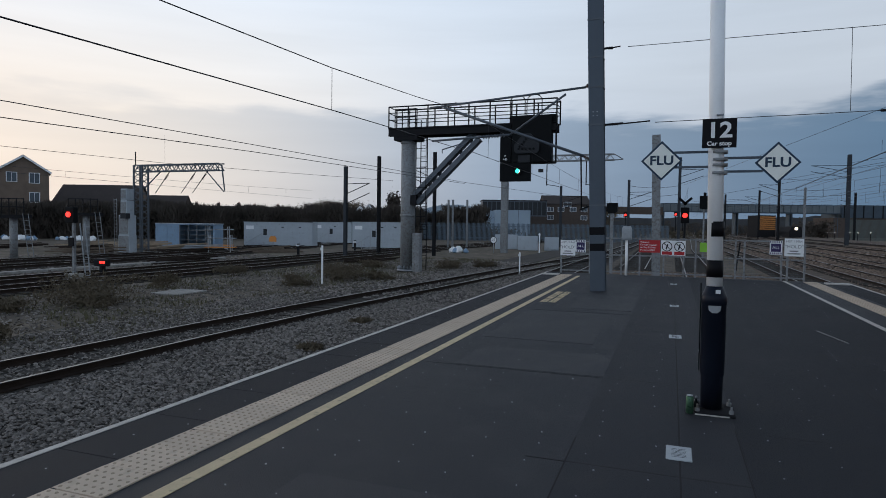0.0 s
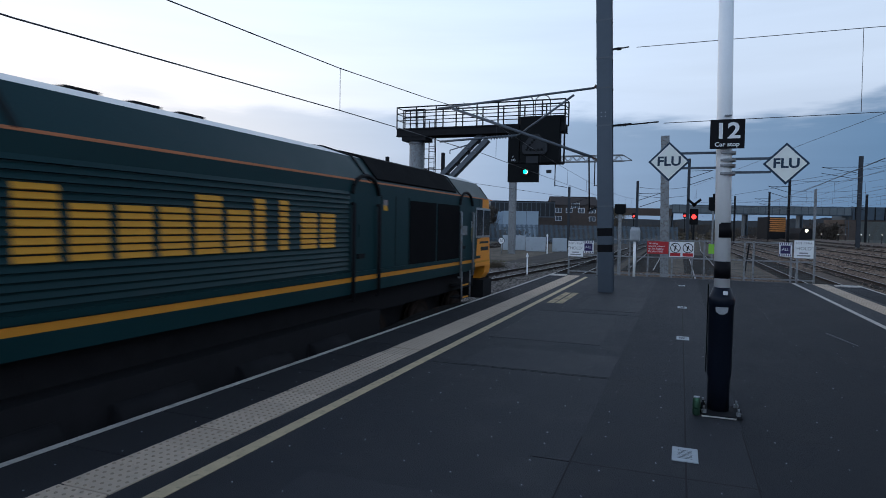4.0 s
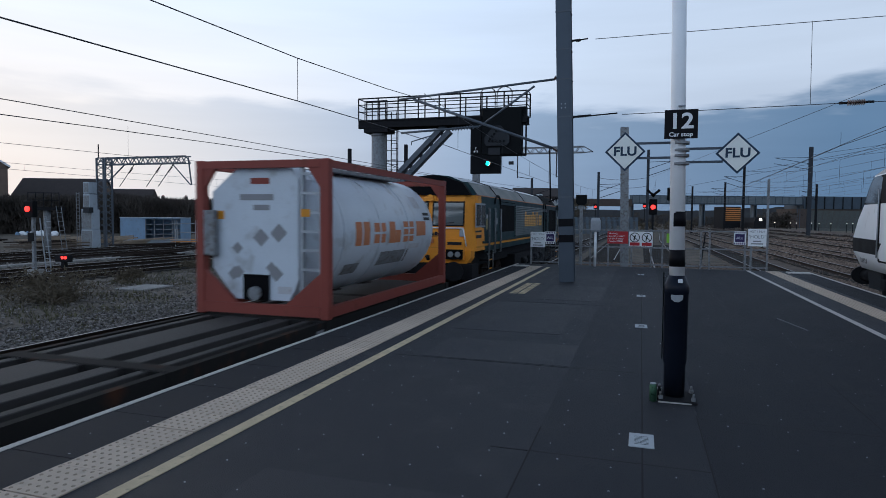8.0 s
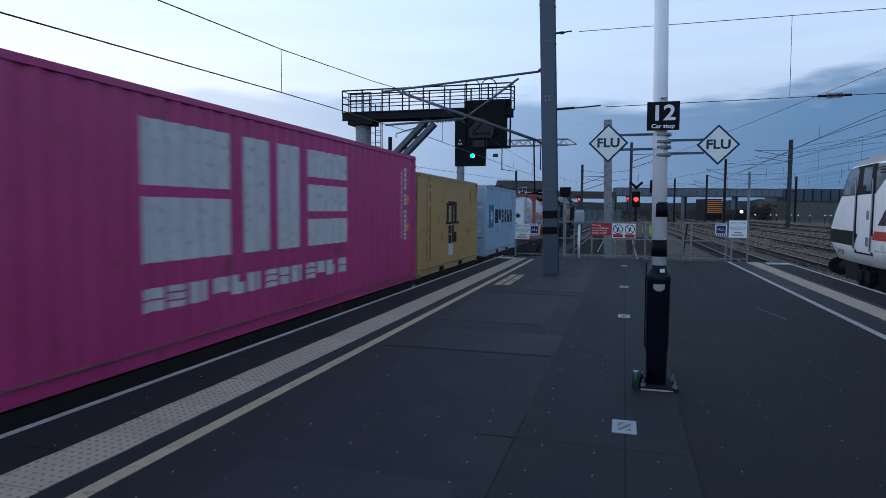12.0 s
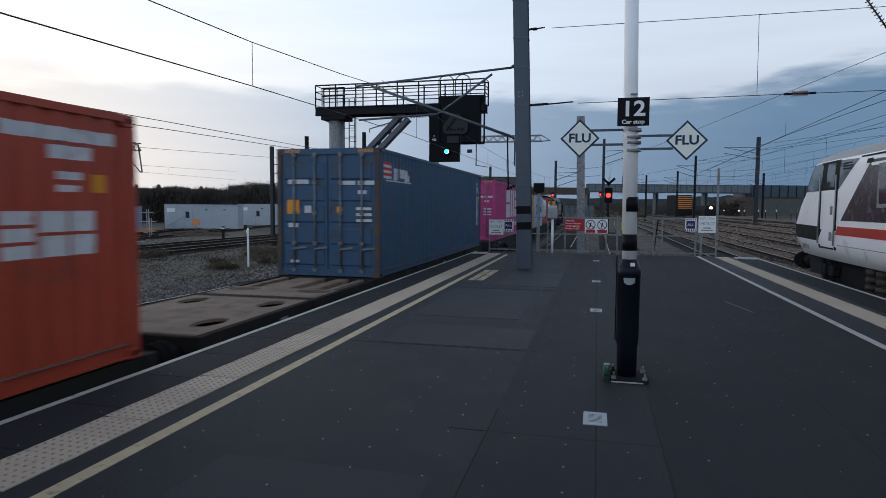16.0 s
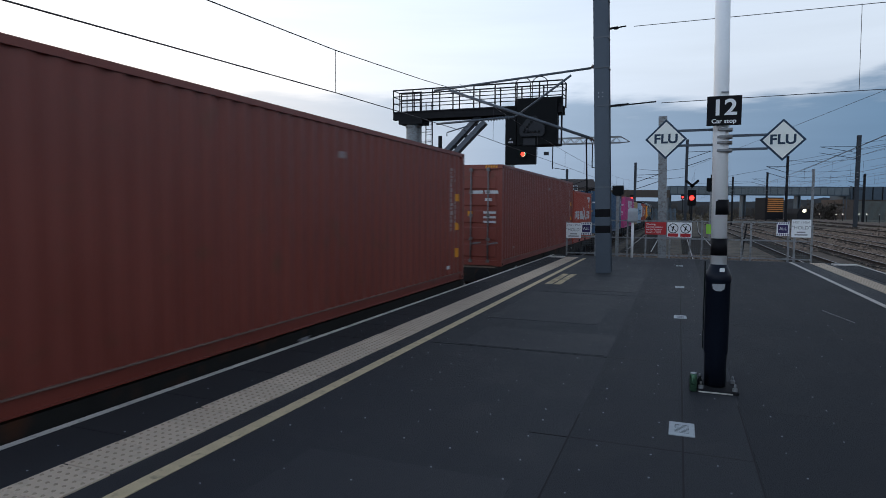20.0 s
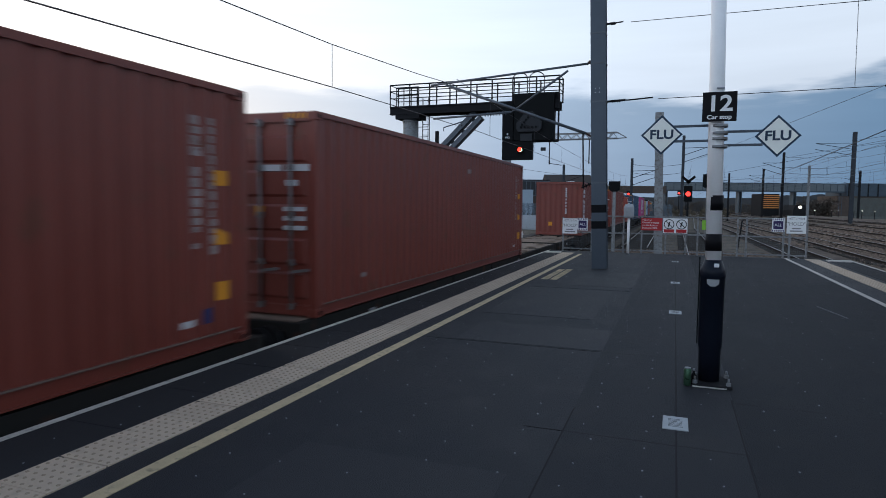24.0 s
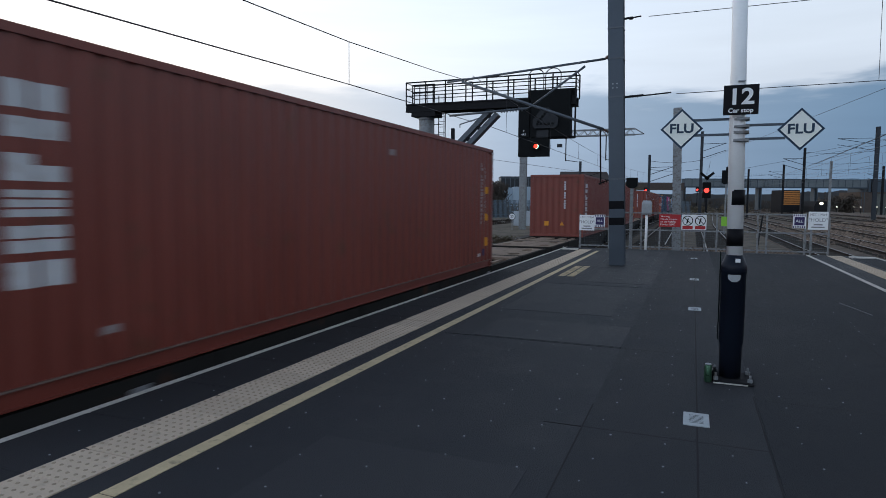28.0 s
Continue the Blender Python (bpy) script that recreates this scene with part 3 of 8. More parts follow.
    s = part("studs", bm, M["galv"], platform, "small pale fixing studs")
    s["kind"] = "stuff"
    bm = B()
    rod(bm, (2.92, 11.3, 0.004), (3.12, 10.2, 0.004), 0.006, n=6)
    part("strap", bm, M["galv_old"], platform)


def build_fence():
    """Galvanised end-of-platform fence with two gates and its notices."""
    y = FENCE_Y
    fence = thing("platform_end_fence", pose(0, y, 0), "galvanised tube and mesh fence across the platform end", "fence")
    posts = [-3.02, -2.02, -1.62, -0.95, -0.35, 0.42, 1.05, 1.42, 2.05, 2.62, 2.88, 3.95, 4.12, 4.60]
    for x in posts:
        bm = B()
        bx(bm, x - 0.028, x + 0.028, -0.028, 0.028, 0, 1.30 if -2.2 < x < 4.0 else 1.2, bev=0.006)
        part("post", bm, M["galv_old"], fence)
    for a, b in zip(posts, posts[1:]):
        for z in (1.26, 0.68, 0.10):
            if z > 1 and (a < -2.1 or b > 4.0):
                z = 1.12
            bm = B()
            bx(bm, a + 0.028, b - 0.028, -0.018, 0.018, z - 0.022, z + 0.022)
            part("rail", bm, M["galv_old"], fence)
        bm = B()
        n = int((b - a) / 0.055)
        for k in range(1, n):
            x = a + (b - a) * k / n
            bx(bm, x - 0.0016, x + 0.0016, -0.002, 0.002, 0.12, 0.66 if a < -2.1 or b > 4.0 else 1.24)
        for k in range(8):
            bx(bm, a + 0.03, b - 0.03, -0.006, -0.001, 0.16 + k * 0.07, 0.163 + k * 0.07)
        part("mesh_panel", bm, M["steel_grey"], fence)
    for x0, x1, z1 in ((2.62, 2.50, 1.2),):
        bm = B()
        bar(bm, (x0, 0.05, 0.05), (x1 + 0.25, 0.05, z1), 0.07, 0.04)
        part("brace", bm, M["iron_dark"], fence)
    # notices
    def notice(name, x0, x1, z0, z1, mat, label, lift=0.0):
        bm = B()
        plate(bm, x0, x1, -0.034 - lift, z0, z1)
        return part(name, bm, M[mat], fence, label)

    def bars_on(parent, x0, x1, zs, h, mat, lift=0.0):
        bm = B()
        for z, f0, f1 in zs:
            plate(bm, x0 + (x1 - x0) * f0, x0 + (x1 - x0) * f1, -0.0365 - lift, z, z + h, 0.002)
        part("print", bm, M[mat], parent)

    hold_l = notice("notice", -3.04, -2.52, 0.62, 1.16, "sign_white", "white notice lettered HST / Mk4 HOLD")
    hold_r = notice("notice", 4.02, 4.56, 0.80, 1.36, "sign_white", "white notice lettered HST / Mk4 HOLD")
    for s, cx, cz in ((hold_l, -2.78, 0.89), (hold_r, 4.29, 1.08)):
        text("lettering", "HST / Mk4", 0.105, M["sign_grey"], s, face(cx, -0.0365, cz + 0.19), depth=0.001)
        text("lettering", '"HOLD"', 0.15, M["sign_grey"], s, face(cx, -0.0365, cz + 0.02), depth=0.001)
        bars_on(s, cx - 0.2, cx + 0.2, ((cz - 0.14, 0.2, 0.8), (cz - 0.22, 0.05, 0.95)), 0.04, "sign_grey")
    for x0, z0, tilt in ((-2.52, 0.74, 0), (3.60, 0.84, 0)):
        lift = 0.006
        s = notice("small_notice", x0, x0 + 0.36, z0, z0 + 0.44, "sign_white", "small purple notice lettered ALL with a chequered border", lift)
        bm = B()
        plate(bm, x0 + 0.04, x0 + 0.32, -0.040 - lift, z0 + 0.09, z0 + 0.35)
        part("panel", bm, M["sign_purple"], s)
        text("lettering", "ALL", 0.13, M["sign_white"], s, face(x0 + 0.18, -0.042 - lift, z0 + 0.22), depth=0.001)
        for k in range(6):
            for zz in (z0 + 0.01, z0 + 0.37):
                bm = B()
                plate(bm, x0 + 0.01 + k * 0.06, x0 + 0.04 + k * 0.06, -0.038 - lift, zz, zz + 0.06, 0.002)
                part("check", bm, M["sign_purple"], s)
    s = notice("warning_notice", -0.38, 0.30, 0.80, 1.22, "sign_red", "red warning notice against trespass")
    for line, z, w in (("Warning", 1.15, 1.0), ("Do not trespass", 1.06, 1.0), ("on the Railway", 0.97, 1.0), ("Penalty £1000", 0.88, 1.0)):
        text("lettering", line, 0.083, M["sign_white"], s, face(-0.34, -0.0365, z), depth=0.001, align="LEFT")
    s = notice("pictogram_notice", 0.33, 1.10, 0.72, 1.22, "sign_white", "white notice with two round prohibition signs over red panels")
    for cx in (0.52, 0.91):
        bm = B()
        ring = []
        for r in (0.165, 0.14):
            ring.append([(cx + r * math.cos(a * math.pi / 16), -0.037, 1.02 + r * math.sin(a * math.pi / 16)) for a in range(32)])
        loft(bm, ring, caps=False)
        bar(bm, (cx - 0.10, -0.0365, 1.12), (cx + 0.10, -0.0365, 0.92), 0.003, 0.022)
        bar(bm, (cx - 0.03, -0.0365, 0.92), (cx + 0.02, -0.0365, 1.10), 0.003, 0.04)
        part("pictogram", bm, M["sign_black"], s)
        bm = B()
        plate(bm, cx - 0.16, cx + 0.16, -0.0365, 0.74, 0.85, 0.002)
        part("panel", bm, M["sign_red"], s)
    notice("green_notice", 1.54, 1.84, 0.86, 1.17, "sign_green", "small bright green notice")
    # lamp pillar with a pale hood by the fence
    box = thing("signal_post_telephone", pose(-0.78, y - 0.12, 0), "white steel post with a pale grey hooded box", "telephone post")
    bm = B()
    rod(bm, (0, 0, 0), (0, 0, 1.2), 0.045, n=12)
    part("post", bm, M["white_paint"], box)
    bm = B()
    loft(bm, [[(sx * w, sy * d, z) for sx, sy in ((-1, -1), (1, -1), (1, 1), (-1, 1))] for w, d, z in ((0.14, 0.10, 1.2), (0.16, 0.12, 1.26), (0.16, 0.12, 1.58), (0.12, 0.09, 1.68))])
    part("hood", bm, M["galv"], box)


def build_mast(name, x, y, z0, z1, w, mat, label, bands=()):
    """An H-section steel mast."""
    m = thing(name, pose(x, y, z0), label, "mast")
    h, t = z1 - z0, w * 0.06
    bm = B()
    a, b = w / 2, w / 2 - t
    prism(bm, [(-a, -a), (a, -a), (a, -b), (t / 2, -b), (t / 2, b), (a, b), (a, a), (-a, a), (-a, b), (-t / 2, b), (-t / 2, -b), (-a, -b)], "z", 0, h)
    part("column", bm, M[mat], m)
    for za, zb in bands:
        bm = B()
        bx(bm, -w / 2 - 0.003, w / 2 + 0.003, -w / 2 - 0.004, w / 2 + 0.004, za - z0, zb - z0)
        part("band", bm, M["sign_black"], m, "black painted band")
    return m


def insulator(bm, p0, p1, r=0.075, n=6):
    p0, p1 = Vector(p0), Vector(p1)
    rod(bm, p0, p1, 0.02, n=8)
    for k in range(n):
        c = p0 + (p1 - p0) * (k + 0.7) / (n + 0.4)
        d = (p1 - p0).normalized() * 0.012
        rod(bm, c - d, c + d, r, r * 0.6, n=12)


def build_near_mast():
    m = build_mast("overhead_line_mast", -1.10, 16.2, 0.0, 9.2, 0.37, "steel_blue", "tall blue-grey steel mast with black bands on the platform", ((1.44, 1.64), (1.03, 1.22)))
    m.matrix_basis = pose(-1.09, 16.2, 0.0, 0, -1.8, 0)
    for z in (2.2, 4.25, 5.2, 5.95, 6.9):
        bm = B()
        bx(bm, -0.192, 0.192, -0.194, 0.194, z - 0.018, z + 0.018)
        part("clamp_band", bm, M["steel_grey"], m)
    for i in (-1, 1):
        for j in (-1, 1):
            bm = B()
            rod(bm, (-0.02 + i * 0.05, -0.20, 4.52 + j * 0.05), (-0.02 + i * 0.05, -0.18, 4.52 + j * 0.05), 0.016, n=8)
            part("bolt", bm, M["galv"], m)
    # cantilever over the train's track
    bm = B()
    rod(bm, (-0.26, 0, 5.25), (-4.59, 0, 5.07), 0.030)
    part("top_tube", bm, M["steel_grey"], m)
    bm = B()
    rod(bm, (-0.33, 0, 3.48), (-4.15, 0, 5.04), 0.038)
    part("strut_tube", bm, M["steel_grey"], m)
    bm = B()
    rod(bm, (-0.78, 0, 5.12), (-2.16, 0, 4.24), 0.030)
    part("stay_tube", bm, M["steel_grey"], m)
    bm = B()
    insulator(bm, (-0.20, 0, 5.31), (-0.26, 0, 5.25), 0.05, 3)
    part("insulator", bm, M["insulator"], m)
    bm = B()
    insulator(bm, (-0.20, 0, 3.40), (-0.33, 0, 3.48), 0.05, 3)
    part("insulator", bm, M["insulator"], m)
    bm = B()
    rod(bm, (-4.54, 0, 4.14), (-2.31, 0, 4.17), 0.030)
    insulator(bm, (-3.08, 0, 4.15), (-2.40, 0, 4.16), 0.06, 8)
    rod(bm, (-2.31, 0, 4.17), (-2.16, 0, 4.24), 0.02)
    part("registration_arm", bm, M["steel_grey"], m)
    bm = B()
    rod(bm, (-3.63, 0, 4.02), (-4.24, 0, 3.88), 0.016)
    rod(bm, (-4.24, 0, 3.88), (-4.24, 0, 3.78), 0.014)
    part("steady_arm", bm, M["steel_grey"], m)
    for z, x1 in ((6.18, 0.6), (4.25, 1.3)):
        bm = B()
        rod(bm, (0.20, 0, z), (x1 * 0.5, 0, z + 0.01), 0.028)
        insulator(bm, (0.30, 0, z), (0.55 if z < 5 else 0.42, 0, z), 0.045, 4)
        rod(bm, (x1 * 0.5, 0, z), (x1, 0, z + 0.02), 0.018)
        part("wire_anchor", bm, M["iron_dark"], m)
    bm = B()
    rod(bm, (-0.45, 0.3, 3.55), (-0.45, 0.3, 2.15), 0.02)
    insulator(bm, (-0.5, 0.3, 2.1), (-0.25, 0.3, 2.2), 0.06, 3)
    part("hanging_weight", bm, M["iron_dark"], m)


WIRES = []


def wire(points, r=0.009):
    WIRES.append((points, r))


def sagged(p0, p1, sag, n=8):
    out = []
    for i in range(n + 1):
        s = i / n
        out.append((p0[0] + (p1[0] - p0[0]) * s, p0[1] + (p1[1] - p0[1]) * s, p0[2] + (p1[2] - p0[2]) * s - 4 * sag * s * (1 - s)))
    return out


def span_wires(x, y0, y1, contact, top, group_dy=6.5, shift=0.0):
    """Messenger, contact wire and droppers over one track."""
    wire([(x, y0, contact), (x + shift, y1, contact)])
    wire(sagged((x, y0, top), (x + shift, y1, top), 0.55, 14))
    y = y0 + group_dy / 2
    while y < y1:
        s = (y - y0) / (y1 - y0)
        wire([(x + shift * s, y, contact), (x + shift * s, y, top - 4 * 0.55 * s * (1 - s))], 0.006)
        y += group_dy


def build_wires():
    ob = tagged(new("overhead_wires"), "thin dark overhead line wires with droppers", "overhead wires")
    for i, (pts, r) in enumerate(WIRES):
        bm = B()
        loft(bm, [[(p[0] + r * math.cos(a * math.pi / 2), p[1] + 0.3 * r * math.sin(a * math.pi / 2), p[2] + r * math.sin(a * math.pi / 2)) for a in range(4)] for p in pts])
        part("wire" if len(pts) != 2 or abs(pts[0][1] - pts[1][1]) > 0.1 else "dropper", bm, M["wire"], ob)


M["steel_dark"] = material("steel_dark", (0.030, 0.032, 0.036), 0.7, vary=0.2, scale=4, spec=0.15)


def build_gantry():
    g = thing("signal_gantry", pose(-13.7, 33.0, RAIL - 0.15), "cantilever steel signal gantry on a thick grey column", "signal gantry")
    z = lambda v: v - (RAIL - 0.15)
    bm = B()
    rod(bm, (0, 0, 0.12), (0, 0, z(6.45)), 0.42, n=28, caps=True)
    part("column", bm, M["galv_old"], g, "pale grey round steel column")
    for zz in (3.2, z(6.3)):
        bm = B()
        rod(bm, (0, 0, zz - 0.06), (0, 0, zz + 0.06), 0.45, n=28)
        part("collar", bm, M["galv_old"], g)
    bm = B()
    rod(bm, (0, 0, 0), (0, 0, 0.1), 0.62, n=28)
    for k in range(16):
        a = k * math.pi / 8
        bar(bm, (0.42 * math.cos(a), 0.42 * math.sin(a), 0.24), (0.58 * math.cos(a), 0.58 * math.sin(a), 0.12), 0.03, 0.22)
    part("base_flange", bm, M["galv"], g)
    bm = B()
    bx(bm, -0.7, 0.75, -0.55, 0.55, z(6.40), z(6.72))
    part("column_head", bm, M["iron_dark"], g)
    for y in (-0.42, 0.42):
        bm = B()
        bx(bm, -1.05, 8.55, y - 0.1, y + 0.1, z(6.65), z(7.08))
        bx(bm, -1.05, 8.55, y - 0.16, y + 0.16, z(6.65), z(6.70))
        bx(bm, -1.05, 8.55, y - 0.16, y + 0.16, z(7.04), z(7.09))
        part("beam", bm, M["iron_dark"], g)
    bm = B()
    bx(bm, -1.0, 8.5, -0.5, 0.5, z(7.09), z(7.12))
    part("walkway", bm, M["iron_dark"], g)
    for y in (-0.55, 0.55):
        for k in range(9):
            x = -1.02 + k * 1.2
            bm = B()
            rod(bm, (x, y, z(7.05)), (x, y, z(8.30)), 0.040, n=6)
            part("stanchion", bm, M["iron_dark"], g)
        for zz in (8.30, 7.95, 7.55):
            bm = B()
            rod(bm, (-1.02, y, z(zz)), (8.6, y, z(zz)), 0.040 if zz > 8 else 0.026, n=6)
            part("handrail", bm, M["iron_dark"], g)
    for x in (-1.02, 8.6):
        bm = B()
        for zz in (8.30, 7.95, 7.6):
            rod(bm, (x, -0.55, z(zz)), (x, 0.55, z(zz)), 0.024, n=6)
        part("end_rail", bm, M["iron_dark"], g)
    for x in (-0.65, -0.2, 0.25, 0.7):
        bm = B()
        rod(bm, (x, -0.5, z(7.1)), (x, -0.5, z(8.15)), 0.03, n=6)
        part("gate_upright", bm, M["iron_dark"], g)
    for zz in (8.15, 7.7):
        bm = B()
        rod(bm, (-0.65, -0.5, z(zz)), (0.7, -0.5, z(zz)), 0.03, n=6)
        part("gate_rail", bm, M["iron_dark"], g)
    for x0 in (6.1, 7.0):
        bm = B()
        for k in range(12):
            a, b = k * math.pi / 12, (k + 1) * math.pi / 12
            rod(bm, (x0 + 0.4 - 0.4 * math.cos(a), -0.55, z(8.2) + 0.35 * math.sin(a)), (x0 + 0.4 - 0.4 * math.cos(b), -0.55, z(8.2) + 0.35 * math.sin(b)), 0.025, n=5)
        for x in (x0, x0 + 0.8):
            rod(bm, (x, -0.55, z(7.1)), (x, -0.55, z(8.2)), 0.025, n=5)
        part("cage_hoop", bm, M["iron_dark"], g)
    for dx, dz in ((-0.16, 0.165), (0.16, -0.165)):
        bm = B()
        bar(bm, (0.45 + dx, 0, z(3.0) + dz), (4.1 + dx, 0, z(6.55) + dz), 0.50, 0.26)
        part("strut", bm, M["steel_grey"], g)
    bm = B()
    for k in range(6):
        s = (k + 0.5) / 6
        cx, cz = 0.45 + 3.65 * s, z(3.0 + 3.55 * s)
        bar(bm, (cx - 0.25, 0, cz + 0.25), (cx + 0.25, 0, cz - 0.25), 0.44, 0.16)
    bx(bm, 0.28, 0.62, -0.36, 0.36, z(2.75), z(3.3))
    part("strut_bracing", bm, M["iron_dark"], g)
    bm = B()
    for x in (0.72, 1.12):
        rod(bm, (x, 0.1, 0.1), (x, 0.1, z(7.6)), 0.03, n=6)
    for k in range(26):
        rod(bm, (0.72, 0.1, 0.3 + k * 0.3), (1.12, 0.1, 0.3 + k * 0.3), 0.015, n=5)
    for k in range(11):
        rod(bm, (0.62, -0.35, 2.6 + k * 0.55), (1.22, -0.35, 2.6 + k * 0.55), 0.02, n=5)
    for x in (0.62, 1.22):
        rod(bm, (x, -0.35, 2.6), (x, -0.35, z(7.6)), 0.02, n=5)
    part("ladder", bm, M["iron_dark"], g)
    bm = B()
    bx(bm, 0.5, 0.95, -0.5, -0.1, 0.0, 2.2, bev=0.01)
    part("equipment_cabinet", bm, M["galv_old"], g)
    # the signal
    s = thing("colour_light_signal", pose(-6.75, 32.3, 4.0), "black colour-light signal with a route indicator under the gantry", "railway signal")
    bm = B()
    bx(bm, -1.35, 0.30, 0.05, 0.35, 0.0, 0.98, bev=0.02)
    part("head", bm, M["black_paint"], s)
    bm = B()
    bx(bm, -1.35, -0.75, 0.02, 0.34, 1.0, 3.0, bev=0.02)
    part("side_panel", bm, M["black_paint"], s)
    bm = B()
    bx(bm, -0.72, 1.40, 0.04, 0.36, 1.0, 3.40, bev=0.02)
    bx(bm, -0.9, 1.62, 0.25, 0.55, 2.9, 3.5, bev=0.02)
    part("backboard", bm, M["black_paint"], s)
    bm = B()
    prism(bm, [(-0.45, 1.45), (0.65, 1.45), (0.78, 1.6), (0.78, 1.95), (0.30, 2.5), (-0.05, 2.5), (-0.55, 1.9), (-0.55, 1.6)], "y", -0.10, 0.03)
    ind = part("route_indicator", bm, M["steel_dark"], s, "dull grey route indicator plate")
    for k in range(5):
        for cx, cz in ((-0.30 + k * 0.20, 1.68), (-0.25 + k * 0.11, 1.80 + k * 0.13)):
            bm = B()
            rod(bm, (cx, -0.16, cz), (cx, -0.10, cz), 0.055, 0.06, n=12)
            part("lamp", bm, M["black_paint"], ind)
    bm = B()
    bx(bm, -0.35, 0.28, -0.02, 0.06, 0.98, 1.35)
    part("junction_box", bm, M["steel_dark"], s)
    bm = B()
    bx(bm, 0.75, 1.0, -0.02, 0.1, 0.45, 0.62)
    part("junction_box", bm, M["steel_dark"], s)
    for x in (1.35, 1.55):
        bm = B()
        bx(bm, x, x + 0.08, 0.3, 0.38, 0.95, 3.0)
        part("hanger", bm, M["iron_dark"], s)
    bm = B()
    bx(bm, 0.2, 1.6, 0.26, 0.42, 0.92, 1.04)
    part("foot_rail", bm, M["iron_dark"], s)
    text("number", "P\n443", 0.17, M["sign_white"], s, face(-1.05, 0.0, 1.25), "small white signal number")
    bm = B()
    rod(bm, (-0.36, -0.10, 0.53), (-0.36, 0.06, 0.53), 0.20, 0.20, n=24, caps=False)
    part("lens_hood", bm, M["black_paint"], s)
    drum = part("lens_drum", rod(rod(B(), (0, -0.055, 0), (0, -0.04, 0), 0.115, n=24, mi=0), (0, 0.04, 0), (0, 0.055, 0), 0.115, n=24, mi=1),
                [lamp_glow("green_lens", (0.05, 1.0, 0.72), 3.2), lamp_glow("red_lens", (1.0, 0.035, 0.015), 2.6)], s, "turning lens drum, green and red")
    drum.location = (-0.36, 0.0, 0.53)
    return drum


build_surface()
build_car_stop()
build_fence()
build_near_mast()
lens_drum = build_gantry()
wire([(TRACK_L, -34, 3.40), (TRACK_L, 3.65, 3.47), (TRACK_L, 9.5, 3.66), (TRACK_L, 12, 3.72), (TRACK_L, 16.2, 3.80)])
near_span = [(TRACK_L, -34, 5.1), (TRACK_L, -9, 4.12), (TRACK_L, 0, 4.12), (TRACK_L, 5.5, 4.25), (TRACK_L, 9.5, 4.40), (TRACK_L, 13.5, 4.66), (TRACK_L, 16.2, 4.88)]
wire(near_span)
for yd, za, zb in ((-3.5, 3.44, 4.12), (3.0, 3.47, 4.19), (9.5, 3.66, 4.40)):
    wire([(TRACK_L, yd, za), (TRACK_L, yd, zb)], 0.006)
span_wires(TRACK_L, 16.2, 75, 3.85, 5.05, shift=0.6)
wire([(-10.95, -12, 3.80), (-10.88, 7.7, 3.80), (-10.38, 14.1, 3.80), (-9.3, 30, 3.80), (-6.5, 50, 3.85)])
wire([(-10.95, -12, 3.36), (-10.80, 7.6, 3.48), (-10.36, 14.2, 3.60), (-9.3, 30, 3.74)])
wire([(-24.6, -8, 4.4), (-23.41, 16.33, 4.4), (-22.24, 23.36, 4.4), (-20.55, 27.45, 4.4), (-16.5, 37.0, 4.45)])
wire([(-22.24, 23.36, 4.4), (-22.24, 23.36, 5.75)], 0.006)
span_wires(-33.0, -20, 60, 4.3, 5.2, shift=-4)
wire([(-0.5, 16.2, 6.19), (12.0, 17.5, 6.6)])
wire([(0.2, 16.2, 4.27), (4.78, 16.85, 4.43), (12.0, 17.0, 4.50)])
for p0, p1 in (((5.29, 16.85, 4.435), (5.68, 16.85, 4.44)), ((6.70, 16.5, 6.50), (7.12, 16.5, 5.86))):
    ob = thing("line_insulator", pose(*p0), "ribbed dark insulator in an overhead wire", "insulator", "insulators in the wires")
    bm = B()
    insulator(bm, (0, 0, 0), Vector(p1) - Vector(p0), 0.075, 8)
    part("insulator_body", bm, M["insulator"], ob)
    bm = B()
    d = (Vector(p1) - Vector(p0)).normalized() * 0.16
    rod(bm, -d, (0, 0, 0), 0.03, n=8)
    part("clamp", bm, M["iron_dark"], ob)
    bm = B()
    rod(bm, Vector(p1) - Vector(p0), Vector(p1) - Vector(p0) + d, 0.03, n=8)
    part("clamp", bm, M["iron_dark"], ob)
wire([(4.42, 16.4, 4.38), (4.40, 16.4, 6.28)], 0.006)
wire([(1.6, 60, 5.5), (8.8, 17.5, 6.0), (14, 6, 6.2)])
wire([(7.33, -12, 4.75), (7.33, 17.2, 4.42), (7.33, 24.9, 4.30), (7.33, 41.4, 4.01), (7.33, 75, 3.8)])
wire([(7.33, -12, 3.95), (7.33, 17.15, 4.22), (7.33, 24.9, 4.28), (7.33, 41.4, 3.99)])
wire([(7.33, 25.0, 4.29), (7.33, 25.0, 4.75)], 0.005)
wire([(10.8, 5, 5.1), (10.8, 40, 5.0), (9.8, 100, 4.6)])
span_wires(10.8, -30, 58, 4.0, 5.3)
span_wires(14.2, -30, 58, 4.3, 5.6)
span_wires(17.6, -30, 70, 4.6, 5.9)
span_wires(10.8, 58, 130, 4.0, 5.4, shift=-2)
span_wires(14.2, 58, 130, 4.3, 5.7, shift=-2)
span_wires(2.0, 62, 150, 4.0, 5.4)
span_wires(5.0, 62, 150, 4.0, 5.4)
span_wires(21.4, -30, 97, 4.8, 6.2)
span_wires(25.0, -30, 97, 4.9, 6.4)
span_wires(19.0, 97, 180, 4.8, 6.4, shift=-2)
